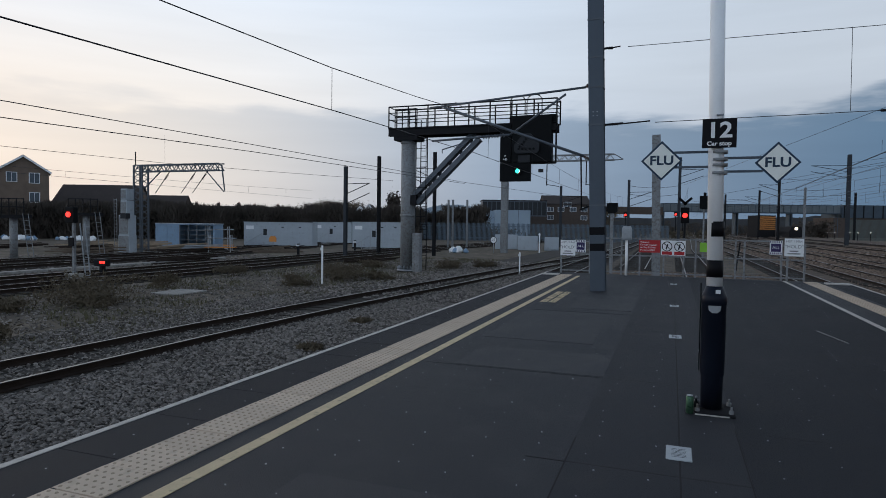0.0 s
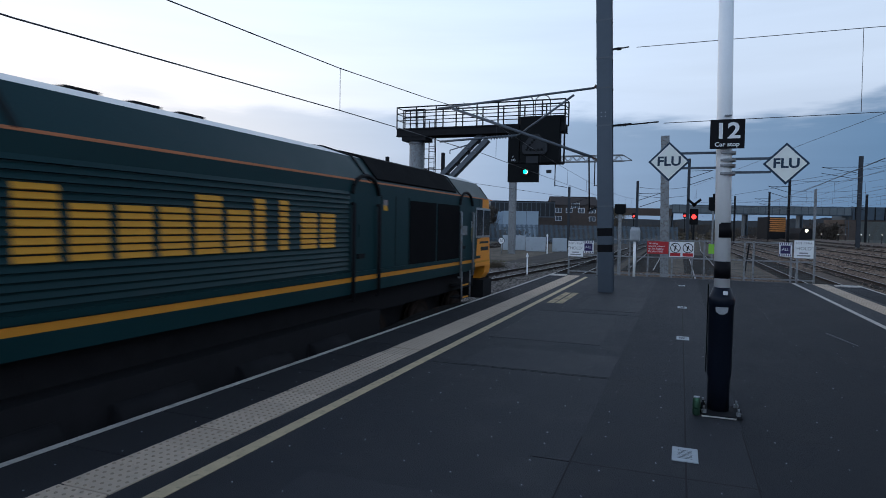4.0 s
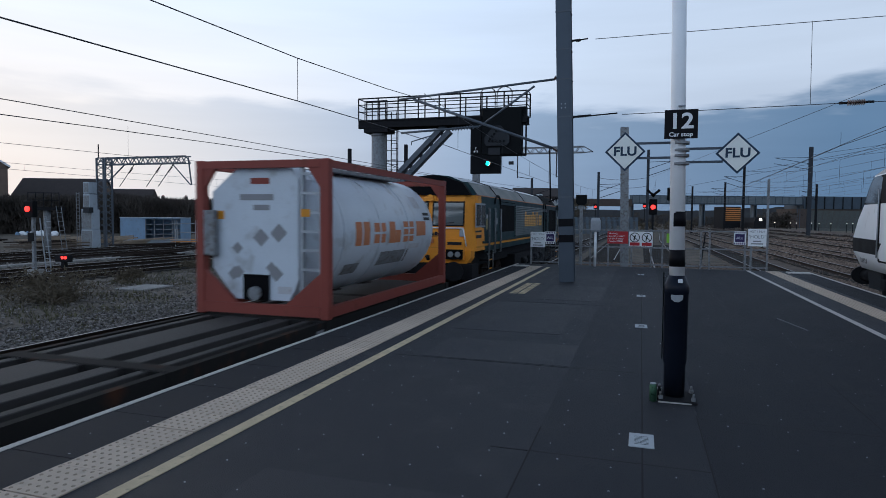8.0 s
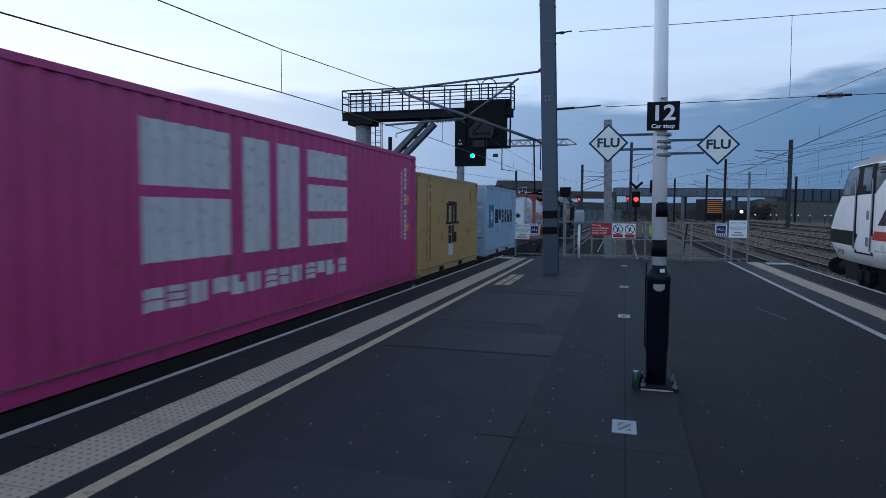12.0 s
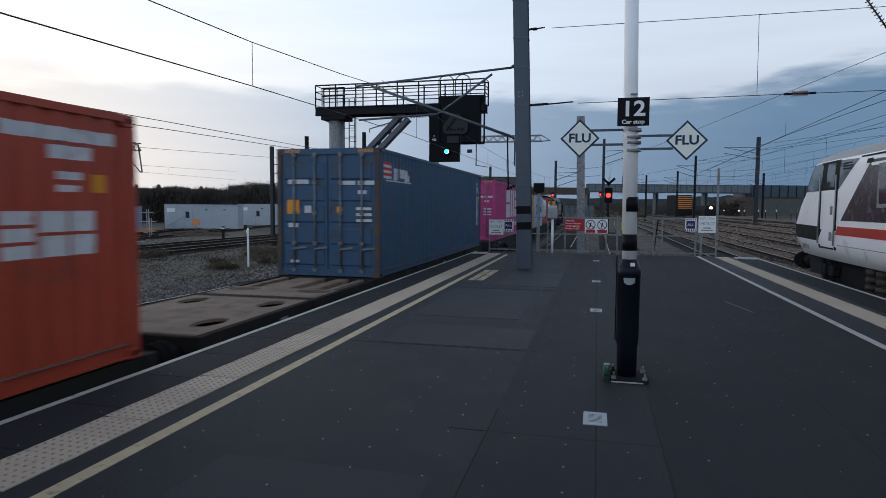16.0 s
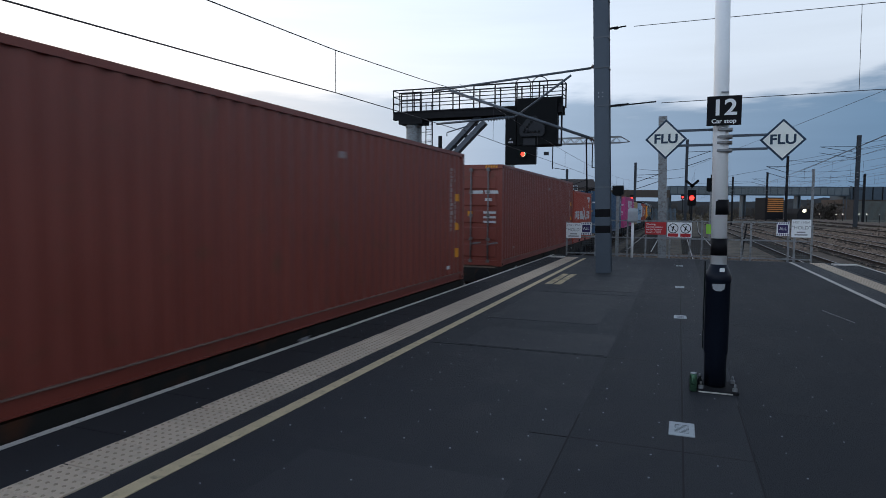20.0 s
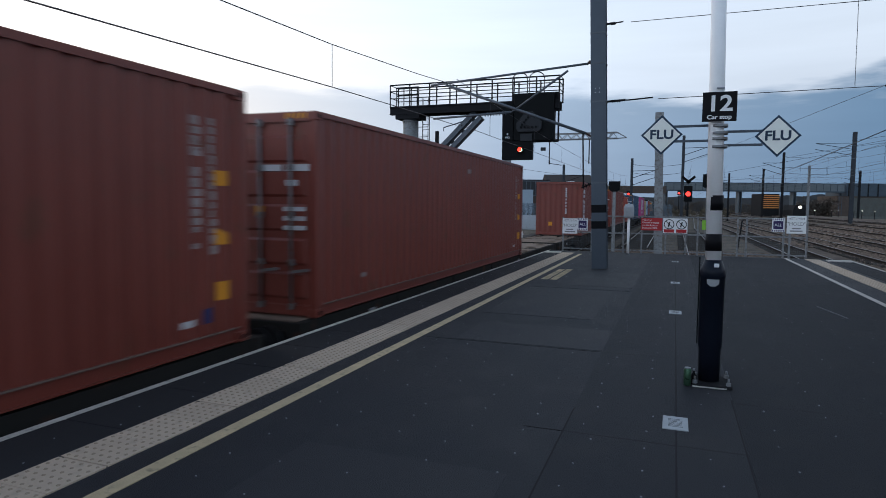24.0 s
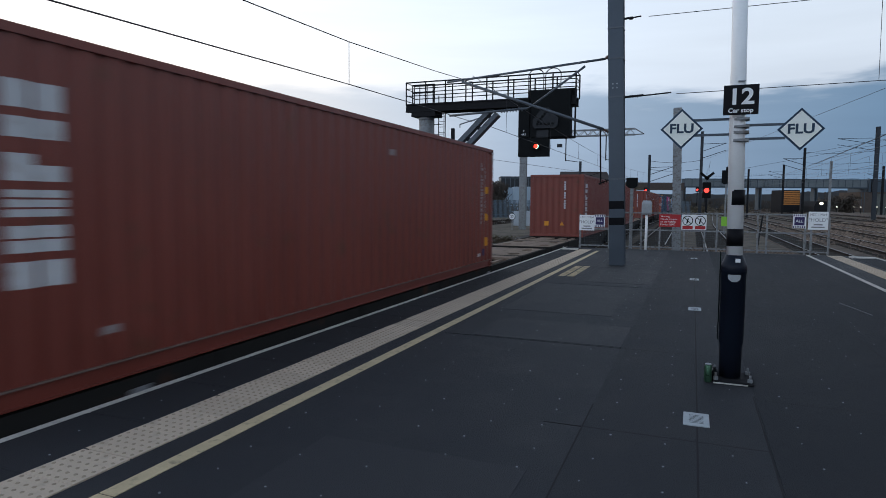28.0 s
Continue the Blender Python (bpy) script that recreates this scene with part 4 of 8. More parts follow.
# cross spans between the masts of the main line
for yy, xa, xb, zz in ((97.1, 14.5, 22.7, (6.4, 7.2, 8.6)), (157.5, 10.0, 33.5, (7.2, 8.4)), (130.9, 1.5, 14.0, (6.0, 7.0)), (78.7, -4.2, 1.4, (5.6, 6.6))):
    for z in zz:
        wire(sagged((xa, yy, z), (xb, yy, z), 0.25, 6), 0.02)
for p0, p1 in (((5.5, 97, 6.2), (22.7, 97.2, 9.4)), ((22.7, 97, 10.6), (60, 60, 13.5)), ((22.7, 97, 9.8), (60, 58, 12.0)), ((14.5, 97.3, 8.4), (40, 40, 10.6))):
    wire([p0, p1], 0.018)
build_wires()


# ---- the yard and the distance ----
TURN = 20.0
M["sign_orange"] = material("sign_orange", (0.62, 0.25, 0.06), 0.6, vary=0.1, bump=0.0)
M["brick_wall"] = material("brick_wall", (0.080, 0.062, 0.053), 0.9, vary=0.3, scale=1.0, fine=25, bump=0.3)
M["brick_pale"] = material("brick_pale", (0.180, 0.135, 0.105), 0.9, vary=0.35, scale=1.0, fine=25, bump=0.3)
M["roof_tile"] = material("roof_tile", (0.055, 0.045, 0.042), 0.9, vary=0.3, scale=1.5, fine=12, bump=0.4)
M["roof_red"] = material("roof_red", (0.24, 0.07, 0.045), 0.9, vary=0.3, scale=1.5, fine=12, bump=0.3)
M["cabin_blue"] = material("cabin_blue", (0.22, 0.32, 0.44), 0.6, vary=0.2, scale=1.5, dirt=(0.2, 0.2, 0.2), dirt_at=0.66)
M["cabin_grey"] = material("cabin_grey", (0.38, 0.42, 0.46), 0.6, vary=0.15, scale=1.5, dirt=(0.25, 0.25, 0.24), dirt_at=0.68)
M["shed_blue"] = material("shed_blue", (0.30, 0.37, 0.44), 0.6, vary=0.12, scale=0.6)
M["palisade"] = material("palisade", (0.10, 0.13, 0.16), 0.6, metal=0.2, vary=0.2, scale=2)
M["bridge_panel"] = material("bridge_panel", (0.135, 0.155, 0.165), 0.7, vary=0.3, scale=0.6)
M["fence_green"] = material("fence_green", (0.085, 0.10, 0.095), 0.7, vary=0.3, scale=0.8)
M["mast_dark"] = material("mast_dark", (0.042, 0.047, 0.055), 0.7, vary=0.25, scale=2, spec=0.15)
M["bridge_steel"] = material("bridge_steel", (0.06, 0.08, 0.10), 0.7, vary=0.3, scale=0.8)
M["leaf_dark"] = material("leaf_dark", (0.066, 0.055, 0.046), 0.9, vary=0.5, scale=2, bump=0.0)
M["leaf_brown"] = material("leaf_brown", (0.105, 0.085, 0.058), 0.9, vary=0.5, scale=2, bump=0.0)
M["grass"] = material("grass", (0.10, 0.095, 0.05), 0.9, vary=0.5, scale=1.0, bump=0.0)
M["bark"] = material("bark", (0.06, 0.05, 0.04), 0.9, vary=0.4, scale=4)
M["stone"] = material("stone", (0.180, 0.163, 0.148), 0.9, vary=0.5, scale=6, fine=60, bump=0.2, spec=0.15, island=1.1)
M["stone_brown"] = material("stone_brown", (0.180, 0.138, 0.110), 0.92, vary=0.5, scale=6, fine=60, bump=0.2, spec=0.12, island=1.0)
M["red_lamp"] = lamp_glow("red_lamp", (1.0, 0.03, 0.02), 3.0)
M["white_lamp"] = lamp_glow("white_lamp", (1.0, 0.86, 0.62), 5.0)
M["grille_dark"] = material("grille_dark", (0.02, 0.022, 0.025), 0.4, vary=0.2, bump=0.0)
M["window_dim"] = material("window_dim", (0.10, 0.12, 0.14), 0.2, vary=0.3, scale=2, bump=0.0)
GZ = RAIL - 0.22


def cut_window(parent, x, z, w, h, y):
    bm = B()
    bx(bm, x - w / 2 - 0.08, x + w / 2 + 0.08, y - 0.05, y + 0.02, z - 0.08, z + h + 0.08)
    f = part("window", bm, M["white_paint"], parent, "white framed window")
    for k in range(2):
        bm = B()
        bx(bm, x - w / 2 + k * w / 2 + 0.03, x - w / 2 + (k + 1) * w / 2 - 0.03, y - 0.07, y - 0.045, z, z + h)
        part("pane", bm, M["window_dim"], f)


def build_house(x, y, w, d, eave, ridge, wall, roof, label, windows=(), gable_front=False, chimneys=(), turn=TURN):
    h = thing("house", pose(x, y, GZ, 0, 0, turn), label, "house", "houses beyond the yard")
    e, r = eave - GZ, ridge - GZ
    bm = B()
    if gable_front:
        prism(bm, [(-w / 2, 0), (w / 2, 0), (w / 2, e), (0, r - 0.15), (-w / 2, e)], "y", 0, d)
    else:
        prism(bm, [(0, 0), (d, 0), (d, e), (d / 2, r - 0.15), (0, e)], "x", -w / 2, w / 2)
    part("wall", bm, M[wall], h)
    for s in (-1, 1):
        bm = B()
        if gable_front:
            prism(bm, [(0, r), (s * (w / 2 + 0.3), e - 0.15), (s * (w / 2 + 0.3), e + 0.1), (0, r + 0.25)], "y", -0.3, d + 0.3)
        else:
            a = (d / 2, r), (d / 2 + s * (d / 2 + 0.3), e - 0.15)
            prism(bm, [a[0], a[1], (a[1][0], a[1][1] + 0.25), (a[0][0], a[0][1] + 0.25)], "x", -w / 2 - 0.2, w / 2 + 0.2)
        part("roof", bm, M[roof], h)
    if gable_front:
        for s in (-1, 1):
            bm = B()
            bar(bm, (0, -0.34, r + 0.05), (s * (w / 2 + 0.3), -0.34, e - 0.05), 0.08, 0.28)
            part("barge_board", bm, M["white_paint"], h)
    for cx in chimneys:
        bm = B()
        bx(bm, cx - 0.45, cx + 0.45, d / 2 - 0.35, d / 2 + 0.35, r - 0.6, r + 1.3)
        ch = part("chimney", bm, M["brick_wall"], h)
        for q in (-0.2, 0.2):
            bm = B()
            rod(bm, (cx + q, d / 2, r + 1.3), (cx + q, d / 2, r + 1.65), 0.13, n=8)
            part("pot", bm, M["roof_red"], ch)
    for wx, wz, ww, wh in windows:
        cut_window(h, wx, wz - GZ, ww, wh, 0.0)
    return h


def build_bush(x, y, z, sx, sy, sz, n, mat, name, label, cat, seed, leaf=0.25, trunk=0.0):
    """Trunk, limbs and a ragged crown of many small leaf clumps."""
    r = random.Random(seed)
    t = thing(name, pose(x, y, z), label, cat)
    if trunk:
        bm = B()
        rod(bm, (0, 0, 0), (0.05, 0, trunk), 0.04 * sz + 0.06, 0.03 * sz, n=8)
        for k in range(14):
            a = r.uniform(0, 6.28)
            b = (0.05, 0, trunk * r.uniform(0.6, 1))
            rod(bm, b, (sx * 0.8 * math.cos(a) * r.random(), sy * 0.8 * math.sin(a) * r.random(), trunk + sz * r.uniform(0.4, 1.7)), 0.02 * sz, 0.01, n=5)
        part("trunk", bm, M["bark"], t)
    thin = 0.14 if name == "tree" and mat == "leaf_brown" else 0.3 if name == "weed_clump" else 1.0
    n = int(n * (3.2 if thin < 1 else 1.0))
    pts, faces = [], []
    lumps = [(r.uniform(-0.6, 0.6) * sx, r.uniform(-0.6, 0.6) * sy, r.uniform(0.35, 1.4) * sz, r.uniform(0.3, 0.55)) for _ in range(10)]
    for k in range(n):
        lx, ly, lz, lr = r.choice(lumps)
        u, v, w = r.gauss(0, 0.5), r.gauss(0, 0.5), r.gauss(0, 0.5)
        c = Vector((lx + u * lr * sx, ly + v * lr * sy, max(0.05, lz + w * lr * sz) + trunk * 0.8))
        a, b = Vector((r.gauss(0, 1), r.gauss(0, 1), r.gauss(0, 1))).normalized() * leaf * r.uniform(0.5, 1.2), Vector((r.gauss(0, 1), r.gauss(0, 1), r.gauss(0, 1))).normalized() * leaf * thin * r.uniform(0.4, 1.0)
        i = len(pts)
        pts += [c - a, c + b, c + a, c - b]
        faces.append((i, i + 1, i + 2, i + 3))
    me = bpy.data.meshes.new("crown")
    me.from_pydata(pts, [], faces)
    me.materials.append(M[mat])
    ob = new("crown", me)
    ob.parent = t
    ob["kind"] = "stuff"
    return t


def build_thicket(x, y, sx, sy, h, n, seed):
    """A dense bare thicket: upright twigs that thin out towards an uneven top."""
    r = random.Random(seed)
    t = thing("hedge", pose(x, y, GZ), "dense brown leafless thicket along the yard", "hedge", "thickets along the yard")
    pts, faces = [], []
    lumps = [(r.uniform(-sx, sx), r.uniform(0.72, 1.0)) for _ in range(7)]
    for k in range(n):
        px, py = r.uniform(-sx, sx), r.uniform(-sy, sy)
        top = h * max(v * (1 - 0.10 * ((px - u) / sx * 3) ** 2) for u, v in lumps)
        z = top * (1 - r.random() ** 1.6) * 0.97
        L, w = r.uniform(0.5, 1.3), r.uniform(0.025, 0.06) + 0.10 * (1 - z / h)
        d = Vector((r.gauss(0, 0.45), r.gauss(0, 0.45), 1)).normalized() * L
        q = d.cross(Vector((r.gauss(0, 1), r.gauss(0, 1), 0.1))).normalized() * w
        c = Vector((px, py, max(0.0, z - L * 0.6)))
        i = len(pts)
        pts += [c - q, c + q, c + d + q * 0.3, c + d - q * 0.3]
        faces.append((i, i + 1, i + 2, i + 3))
    me = bpy.data.meshes.new("thicket")
    me.from_pydata(pts, [], faces)
    me.materials.append(M["leaf_dark"])
    ob = new("thicket", me)
    ob.parent = t
    ob["kind"] = "stuff"


def build_cabin(x, y, w, d, h, mat, label, turn=TURN, open_front=False):
    c = thing("site_cabin", pose(x, y, GZ, 0, 0, turn), label, "cabin", "site cabins in the yard")
    bm = B()
    if open_front:
        bx(bm, -w / 2, -w * 0.1, 0, d, 0.1, h)
        bx(bm, -w * 0.1, w / 2, d * 0.6, d, 0.1, h)
        bx(bm, -w * 0.1, w / 2, 0, d * 0.6, h - 0.1, h)
        bx(bm, w / 2 - 0.1, w / 2, 0, d * 0.6, 0.1, h - 0.1)
    else:
        bx(bm, -w / 2, w / 2, 0, d, 0.1, h)
    part("body", bm, M[mat], c)
    for k in range(1, int(w / 1.2)):
        xx = -w / 2 + k * 1.2
        if not open_front or xx < -w * 0.1 - 0.2:
            bm = B()
            bx(bm, xx, xx + 0.05, -0.02, 0.0, 0.2, h - 0.15)
            part("panel_joint", bm, M[mat], c)
    bm = B()
    bx(bm, -w / 2 - 0.03, w / 2 + 0.03, -0.05, 0.0, 0.0, 0.16)
    part("base_rail", bm, M["iron_dark"], c)
    bm = B()
    bx(bm, -w / 2 - 0.05, w / 2 + 0.05, -0.06, d + 0.05, h, h + 0.08)
    part("roof", bm, M["cabin_grey"], c)
    if open_front:
        for k in range(4):
            bm = B()
            bx(bm, -w * 0.1 + 0.05, w / 2 - 0.15, 0.1, d * 0.55, 0.3 + k * 0.5, 0.34 + k * 0.5)
            part("shelf", bm, M["galv_old"], c)
        for k in range(5):
            bm = B()
            xx = -w * 0.1 + k * (w * 0.6 - 0.1) / 4
            bx(bm, xx, xx + 0.06, 0.05, 0.12, 0.1, h - 0.1)
            part("upright", bm, M["galv_old"], c)
    else:
        bm = B()
        bx(bm, -w / 2 + 2.0, -w / 2 + 2.9, -0.06, -0.02, 0.25, 2.2)
        door = part("door", bm, M["cabin_grey"], c)
        bm = B()
        bx(bm, -w / 2 + 2.2, -w / 2 + 2.6, -0.08, -0.055, 1.3, 2.0)
        part("pane", bm, M["grille_dark"], door)
        bm = B()
        bx(bm, -w / 2 + 0.25, -w / 2 + 1.1, -0.05, -0.02, h - 0.75, h - 0.35)
        part("notice", bm, M["sign_white"], c)
        for k in range(3):
            bm = B()
            bx(bm, -w / 2 + 1.9 - 0.3 * k, -w / 2 + 2.95, -0.5 - 0.02 * k, -0.06, 0.02, 0.24 - 0.07 * k)
            part("step", bm, M["galv_old"], c)
        bm = B()
        rod(bm, (-w / 2 + 0.4, -0.6, 0.4), (-w / 2 + 2.2, -0.6, 1.5), 0.03, n=5)
        for q in (0.4, 1.2, 2.2):
            rod(bm, (-w / 2 + q, -0.6, 0), (-w / 2 + q, -0.6, 0.4 + (q - 0.4) * 0.61), 0.03, n=5)
        part("stair_rail", bm, M["galv"], c)
        for k in range(2):
            bm = B()
            bx(bm, -w / 2 + w * (0.55 + 0.25 * k), -w / 2 + w * (0.55 + 0.25 * k) + 0.25, -0.06, -0.02, h - 0.55, h - 0.45)
            part("vent", bm, M["steel_dark"], c)
    return c


def build_pole(name, x, y, top, w, mat, label, arm=None, lattice=False, base=None):
    z0 = GZ if base is None else base
    m = build_mast(name, x, y, z0, top, w, mat, label)
    h = top - z0
    if arm:
        bm = B()
        for z0, z1, x1 in ((h - 2.3, h - 1.4, arm), (h - 3.1, h - 2.2, arm)):
            rod(bm, (0, 0, z0), (x1, 0, z1), 0.035, n=6)
        rod(bm, (0, 0, h - 1.45), (arm, 0, h - 1.4), 0.03, n=6)
        part("cantilever", bm, M["iron_dark"], m)
    return m


def truss(bm, x0, x1, z0, z1, d, step):
    for yy in (-d / 2, d / 2):
        for z in (z0, z1):
            bar(bm, (x0, yy, z), (x1, yy, z), 0.09, 0.09)
        n = max(1, int(abs(x1 - x0) / step))
        for k in range(n):
            xa, xb = x0 + (x1 - x0) * k / n, x0 + (x1 - x0) * (k + 1) / n
            xm = (xa + xb) / 2
            bar(bm, (xa, yy, z0), (xm, yy, z1), 0.06, 0.06)
            bar(bm, (xm, yy, z1), (xb, yy, z0), 0.06, 0.06)


def build_portals():
    p = thing("catenary_portal", pose(-42.9, 42.0, GZ), "grey lattice mast with a trussed arm over the yard tracks", "catenary support")
    h = 6.4 - GZ
    bm = B()
    for sx in (-0.45, 0.45):
        for sy in (-0.35, 0.35):
            bar(bm, (sx, sy, 0), (sx, sy, h), 0.12, 0.12)
    for k in range(14):
        za, zb = h * k / 14, h * (k + 1) / 14
        for sy in (-0.35, 0.35):
            bar(bm, (-0.45, sy, za), (0.45, sy, zb), 0.05, 0.05)
            bar(bm, (0.45, sy, za), (-0.45, sy, zb), 0.05, 0.05)
    part("lattice_mast", bm, M["steel_grey"], p)
    bm = B()
    truss(bm, -0.4, 8.6, h - 0.55, h, 0.6, 0.9)
    bar(bm, (8.6, 0, h - 0.1), (8.9, 0, h - 2.3), 0.08, 0.08)
    bar(bm, (7.0, 0, h - 0.55), (8.8, 0, h - 2.3), 0.07, 0.07)
    bar(bm, (0.4, 0, h - 2.0), (2.2, 0, h - 0.55), 0.08, 0.08)
    part("truss_arm", bm, M["steel_grey"], p)
    for x in (3.2, 6.0, 7.2):
        bm = B()
        rod(bm, (x, 0, h - 0.55), (x - 1.6, 0, h - 2.4), 0.03, n=6)
        insulator(bm, (x - 0.2, 0, h - 0.8), (x - 0.6, 0, h - 1.3), 0.10, 5)
        part("hanger", bm, M["iron_dark"], p)
    bm = B()
    rod(bm, (-0.6, 0, h), (-0.6, 0, h + 1.2), 0.05, n=6)
    part("finial", bm, M["iron_dark"], p)
    s = thing("equipment_tower", pose(-43.3, 41.0, GZ), "tall pale equipment cabinets stacked beside the lattice mast", "cabinet")
    for z0, z1, w in ((0, 1.5, 1.25), (1.5, 3.2, 1.15), (3.2, 4.45, 0.72), (4.5, 5.45, 0.66)):
        bm = B()
        bx(bm, -w / 2, w / 2, -0.5, 0.3, z0, z1, bev=0.03)
        body = part("body", bm, M["cabin_grey"], s)
        bm = B()
        bx(bm, -w / 2 + 0.08, w / 2 - 0.08, -0.53, -0.5, z0 + 0.1, z1 - 0.1, bev=0.01)
        part("door", bm, M["galv_old"], body)
    bm = B()
    for x in (-0.95, -0.65):
        rod(bm, (x, -0.6, 0), (x, -0.6, 4.6), 0.03, n=5)
    for k in range(15):
        rod(bm, (-0.95, -0.6, 0.3 + k * 0.3), (-0.65, -0.6, 0.3 + k * 0.3), 0.02, n=5)
    part("ladder", bm, M["galv_old"], s)
    bm = B()
    bx(bm, 0.1, 0.75, -0.95, -0.5, 2.9, 3.35, bev=0.02)
    part("meter_box", bm, M["steel_dark"], s)
    # unfinished supports with dark working platforms on pale columns
    for x, y, top, reach in ((-41.5, 29.7, 1.68, 1.9), (-42.75, 36.4, 1.94, 2.2)):
        q = thing("support_column", pose(x, y, GZ, 0, 0, 25), "pale concrete column carrying a dark steel platform", "support", "columns in the yard")
        h = top - GZ
        bm = B()
        rod(bm, (0, 0, 0), (0, 0, h), 0.24, n=16)
        part("column", bm, M["galv_old"], q, "pale round column")
        bm = B()
        bx(bm, -reach / 2, reach / 2, -0.5, 0.5, h, h + 0.22)
        part("platform_deck", bm, M["iron_dark"], q)
        for k in range(5):
            bm = B()
            xx = -reach / 2 + reach * k / 4
            rod(bm, (xx, -0.5, h + 0.2), (xx, -0.5, h + 1.35), 0.035, n=5)
            part("upright", bm, M["iron_dark"], q)
        for z in (0.75, 1.3):
            bm = B()
            rod(bm, (-reach / 2, -0.5, h + z), (reach / 2, -0.5, h + z), 0.035, n=5)
            part("guard_rail", bm, M["iron_dark"], q)
        bm = B()
        for sx in (0.9, 1.25):
            rod(bm, (sx + 0.5, -0.8, 0), (sx, -0.55, h + 0.3), 0.03, n=5)
        for k in range(9):
            s1 = (k + 0.5) / 9
            rod(bm, (1.4 - 0.5 * s1, -0.8 + 0.25 * s1, h * s1), (1.75 - 0.5 * s1, -0.8 + 0.25 * s1, h * s1), 0.02, n=5)
        part("ladder", bm, M["galv_old"], q)
    q = thing("catenary_portal", pose(-15.2, 61.0, GZ), "grey steel column with a trussed boom over the tracks", "catenary support")
    h = 8.5 - GZ
    bm = B()
    bx(bm, -0.32, 0.32, -0.3, 0.3, 0, h + 0.3)
    part("column", bm, M["galv_old"], q)
    bm = B()
    truss(bm, 0.3, 10.6, h - 0.55, h, 0.7, 0.8)
    bar(bm, (10.6, 0, h), (11.4, 0, h - 0.5), 0.09, 0.09)
    bar(bm, (10.6, 0, h - 0.55), (11.4, 0, h - 0.5), 0.09, 0.09)
    part("boom", bm, M["galv_old"], q)
    for x in (4.2, 8.0):
        bm = B()
        rod(bm, (x, 0, h - 0.5), (x, 0, h - 2.9), 0.05, n=6)
        rod(bm, (x, 0, h - 2.8), (x + 1.2, 0, h - 3.0), 0.035, n=6)
        insulator(bm, (x, 0, h - 2.2), (x, 0, h - 2.8), 0.09, 5)
        part("drop_arm", bm, M["iron_dark"], q)


def build_signals():
    s = thing("colour_light_signal", pose(-25.2, 20.9, GZ), "red colour-light signal on a thin grey post", "railway signal")
    bm = B()
    bx(bm, -0.06, 0.06, -0.06, 0.06, 0, 2.7)
    part("post", bm, M["galv_old"], s)
    bm = B()
    bx(bm, -0.32, 0.22, -0.2, 0.05, 2.62, 3.35, bev=0.03)
    part("head", bm, M["black_paint"], s)
    bm = B()
    rod(bm, (-0.08, -0.26, 3.0), (-0.08, -0.2, 3.0), 0.125, n=18)
    part("lens", bm, M["red_lamp"], s, "glowing red lens")
    bm = B()
    bx(bm, -0.2, 0.12, -0.14, -0.1, 1.55, 1.95)
    part("number_plate", bm, M["sign_black"], s)
    bm = B()
    for x in (0.35, 0.65):
        rod(bm, (x, 0.3, 0), (x - 0.1, 0.1, 2.6), 0.03, n=5)
    for k in range(9):
        rod(bm, (0.35, 0.28, 0.2 + k * 0.28), (0.65, 0.28, 0.2 + k * 0.28), 0.02, n=5)
    part("ladder", bm, M["galv"], s)
    bm = B()
    bx(bm, -0.3, 0.3, -0.3, 0.3, 0, 0.3, bev=0.03)
    part("base", bm, M["concrete"], s)
    g = thing("ground_signal", pose(-26.2, 23.3, GZ), "low ground signal with two red lamps", "railway signal")
    bm = B()
    bx(bm, -0.1, 0.1, -0.1, 0.1, 0, 0.45)
    bx(bm, -0.4, 0.45, -0.2, 0.1, 0.45, 0.8, bev=0.03)
    part("body", bm, M["iron_dark"], g)
    for x in (0.12, 0.32):
        bm = B()
        rod(bm, (x, -0.24, 0.66), (x, -0.2, 0.66), 0.07, n=12)
        part("lens", bm, M["red_lamp"], g)
    r = thing("colour_light_signal", pose(1.73, 60.0, GZ), "red signal with a crossed board above it", "railway signal")
    bm = B()
    bx(bm, -0.09, 0.09, -0.09, 0.09, 0, 4.4)
    part("post", bm, M["iron_dark"], r)
    bm = B()
    bx(bm, -0.36, 0.36, -0.25, 0.1, 3.2, 4.6, bev=0.04)
    part("head", bm, M["black_paint"], r)
    bm = B()
    rod(bm, (0, -0.36, 3.88), (0, -0.25, 3.88), 0.21, n=20)
    part("lens", bm, M["red_lamp"], r, "glowing red lens")
    for a, b in (((-0.55, 5.45), (0.12, 4.85)), ((0.55, 5.45), (-0.12, 4.85))):
        bm = B()
        bar(bm, (a[0], -0.1, a[1]), (b[0], -0.1, b[1]), 0.05, 0.22)
        part("crossed_board", bm, M["black_paint"], r)
    for x, y, z, w, h, nm in ((-2.0, 30.0, 2.28, 0.5, 0.48, "black signal head seen from behind on a grey post"), (3.3, 60.0, 3.3, 0.75, 1.2, "black signal head seen from behind on a post")):
        k = thing("colour_light_signal", pose(x, y, GZ), nm, "railway signal")
        bm = B()
        bx(bm, -0.07, 0.07, -0.07, 0.07, 0, z - GZ)
        part("post", bm, M["galv_old"], k)
        bm = B()
        prism(bm, [(-w / 2, z - GZ + 0.1), (-w / 4, z - GZ), (w / 4, z - GZ), (w / 2, z - GZ + 0.1), (w / 2, z - GZ + h), (-w / 2, z - GZ + h)], "y", -0.12, 0.18)
        part("head", bm, M["black_paint"], k)
        if y > 40:
            bm = B()
            rod(bm, (0.05, 0, z - GZ + h), (0.05, 0, z - GZ + h + 0.3), 0.12, n=10)
            part("cap", bm, M["black_paint"], k)
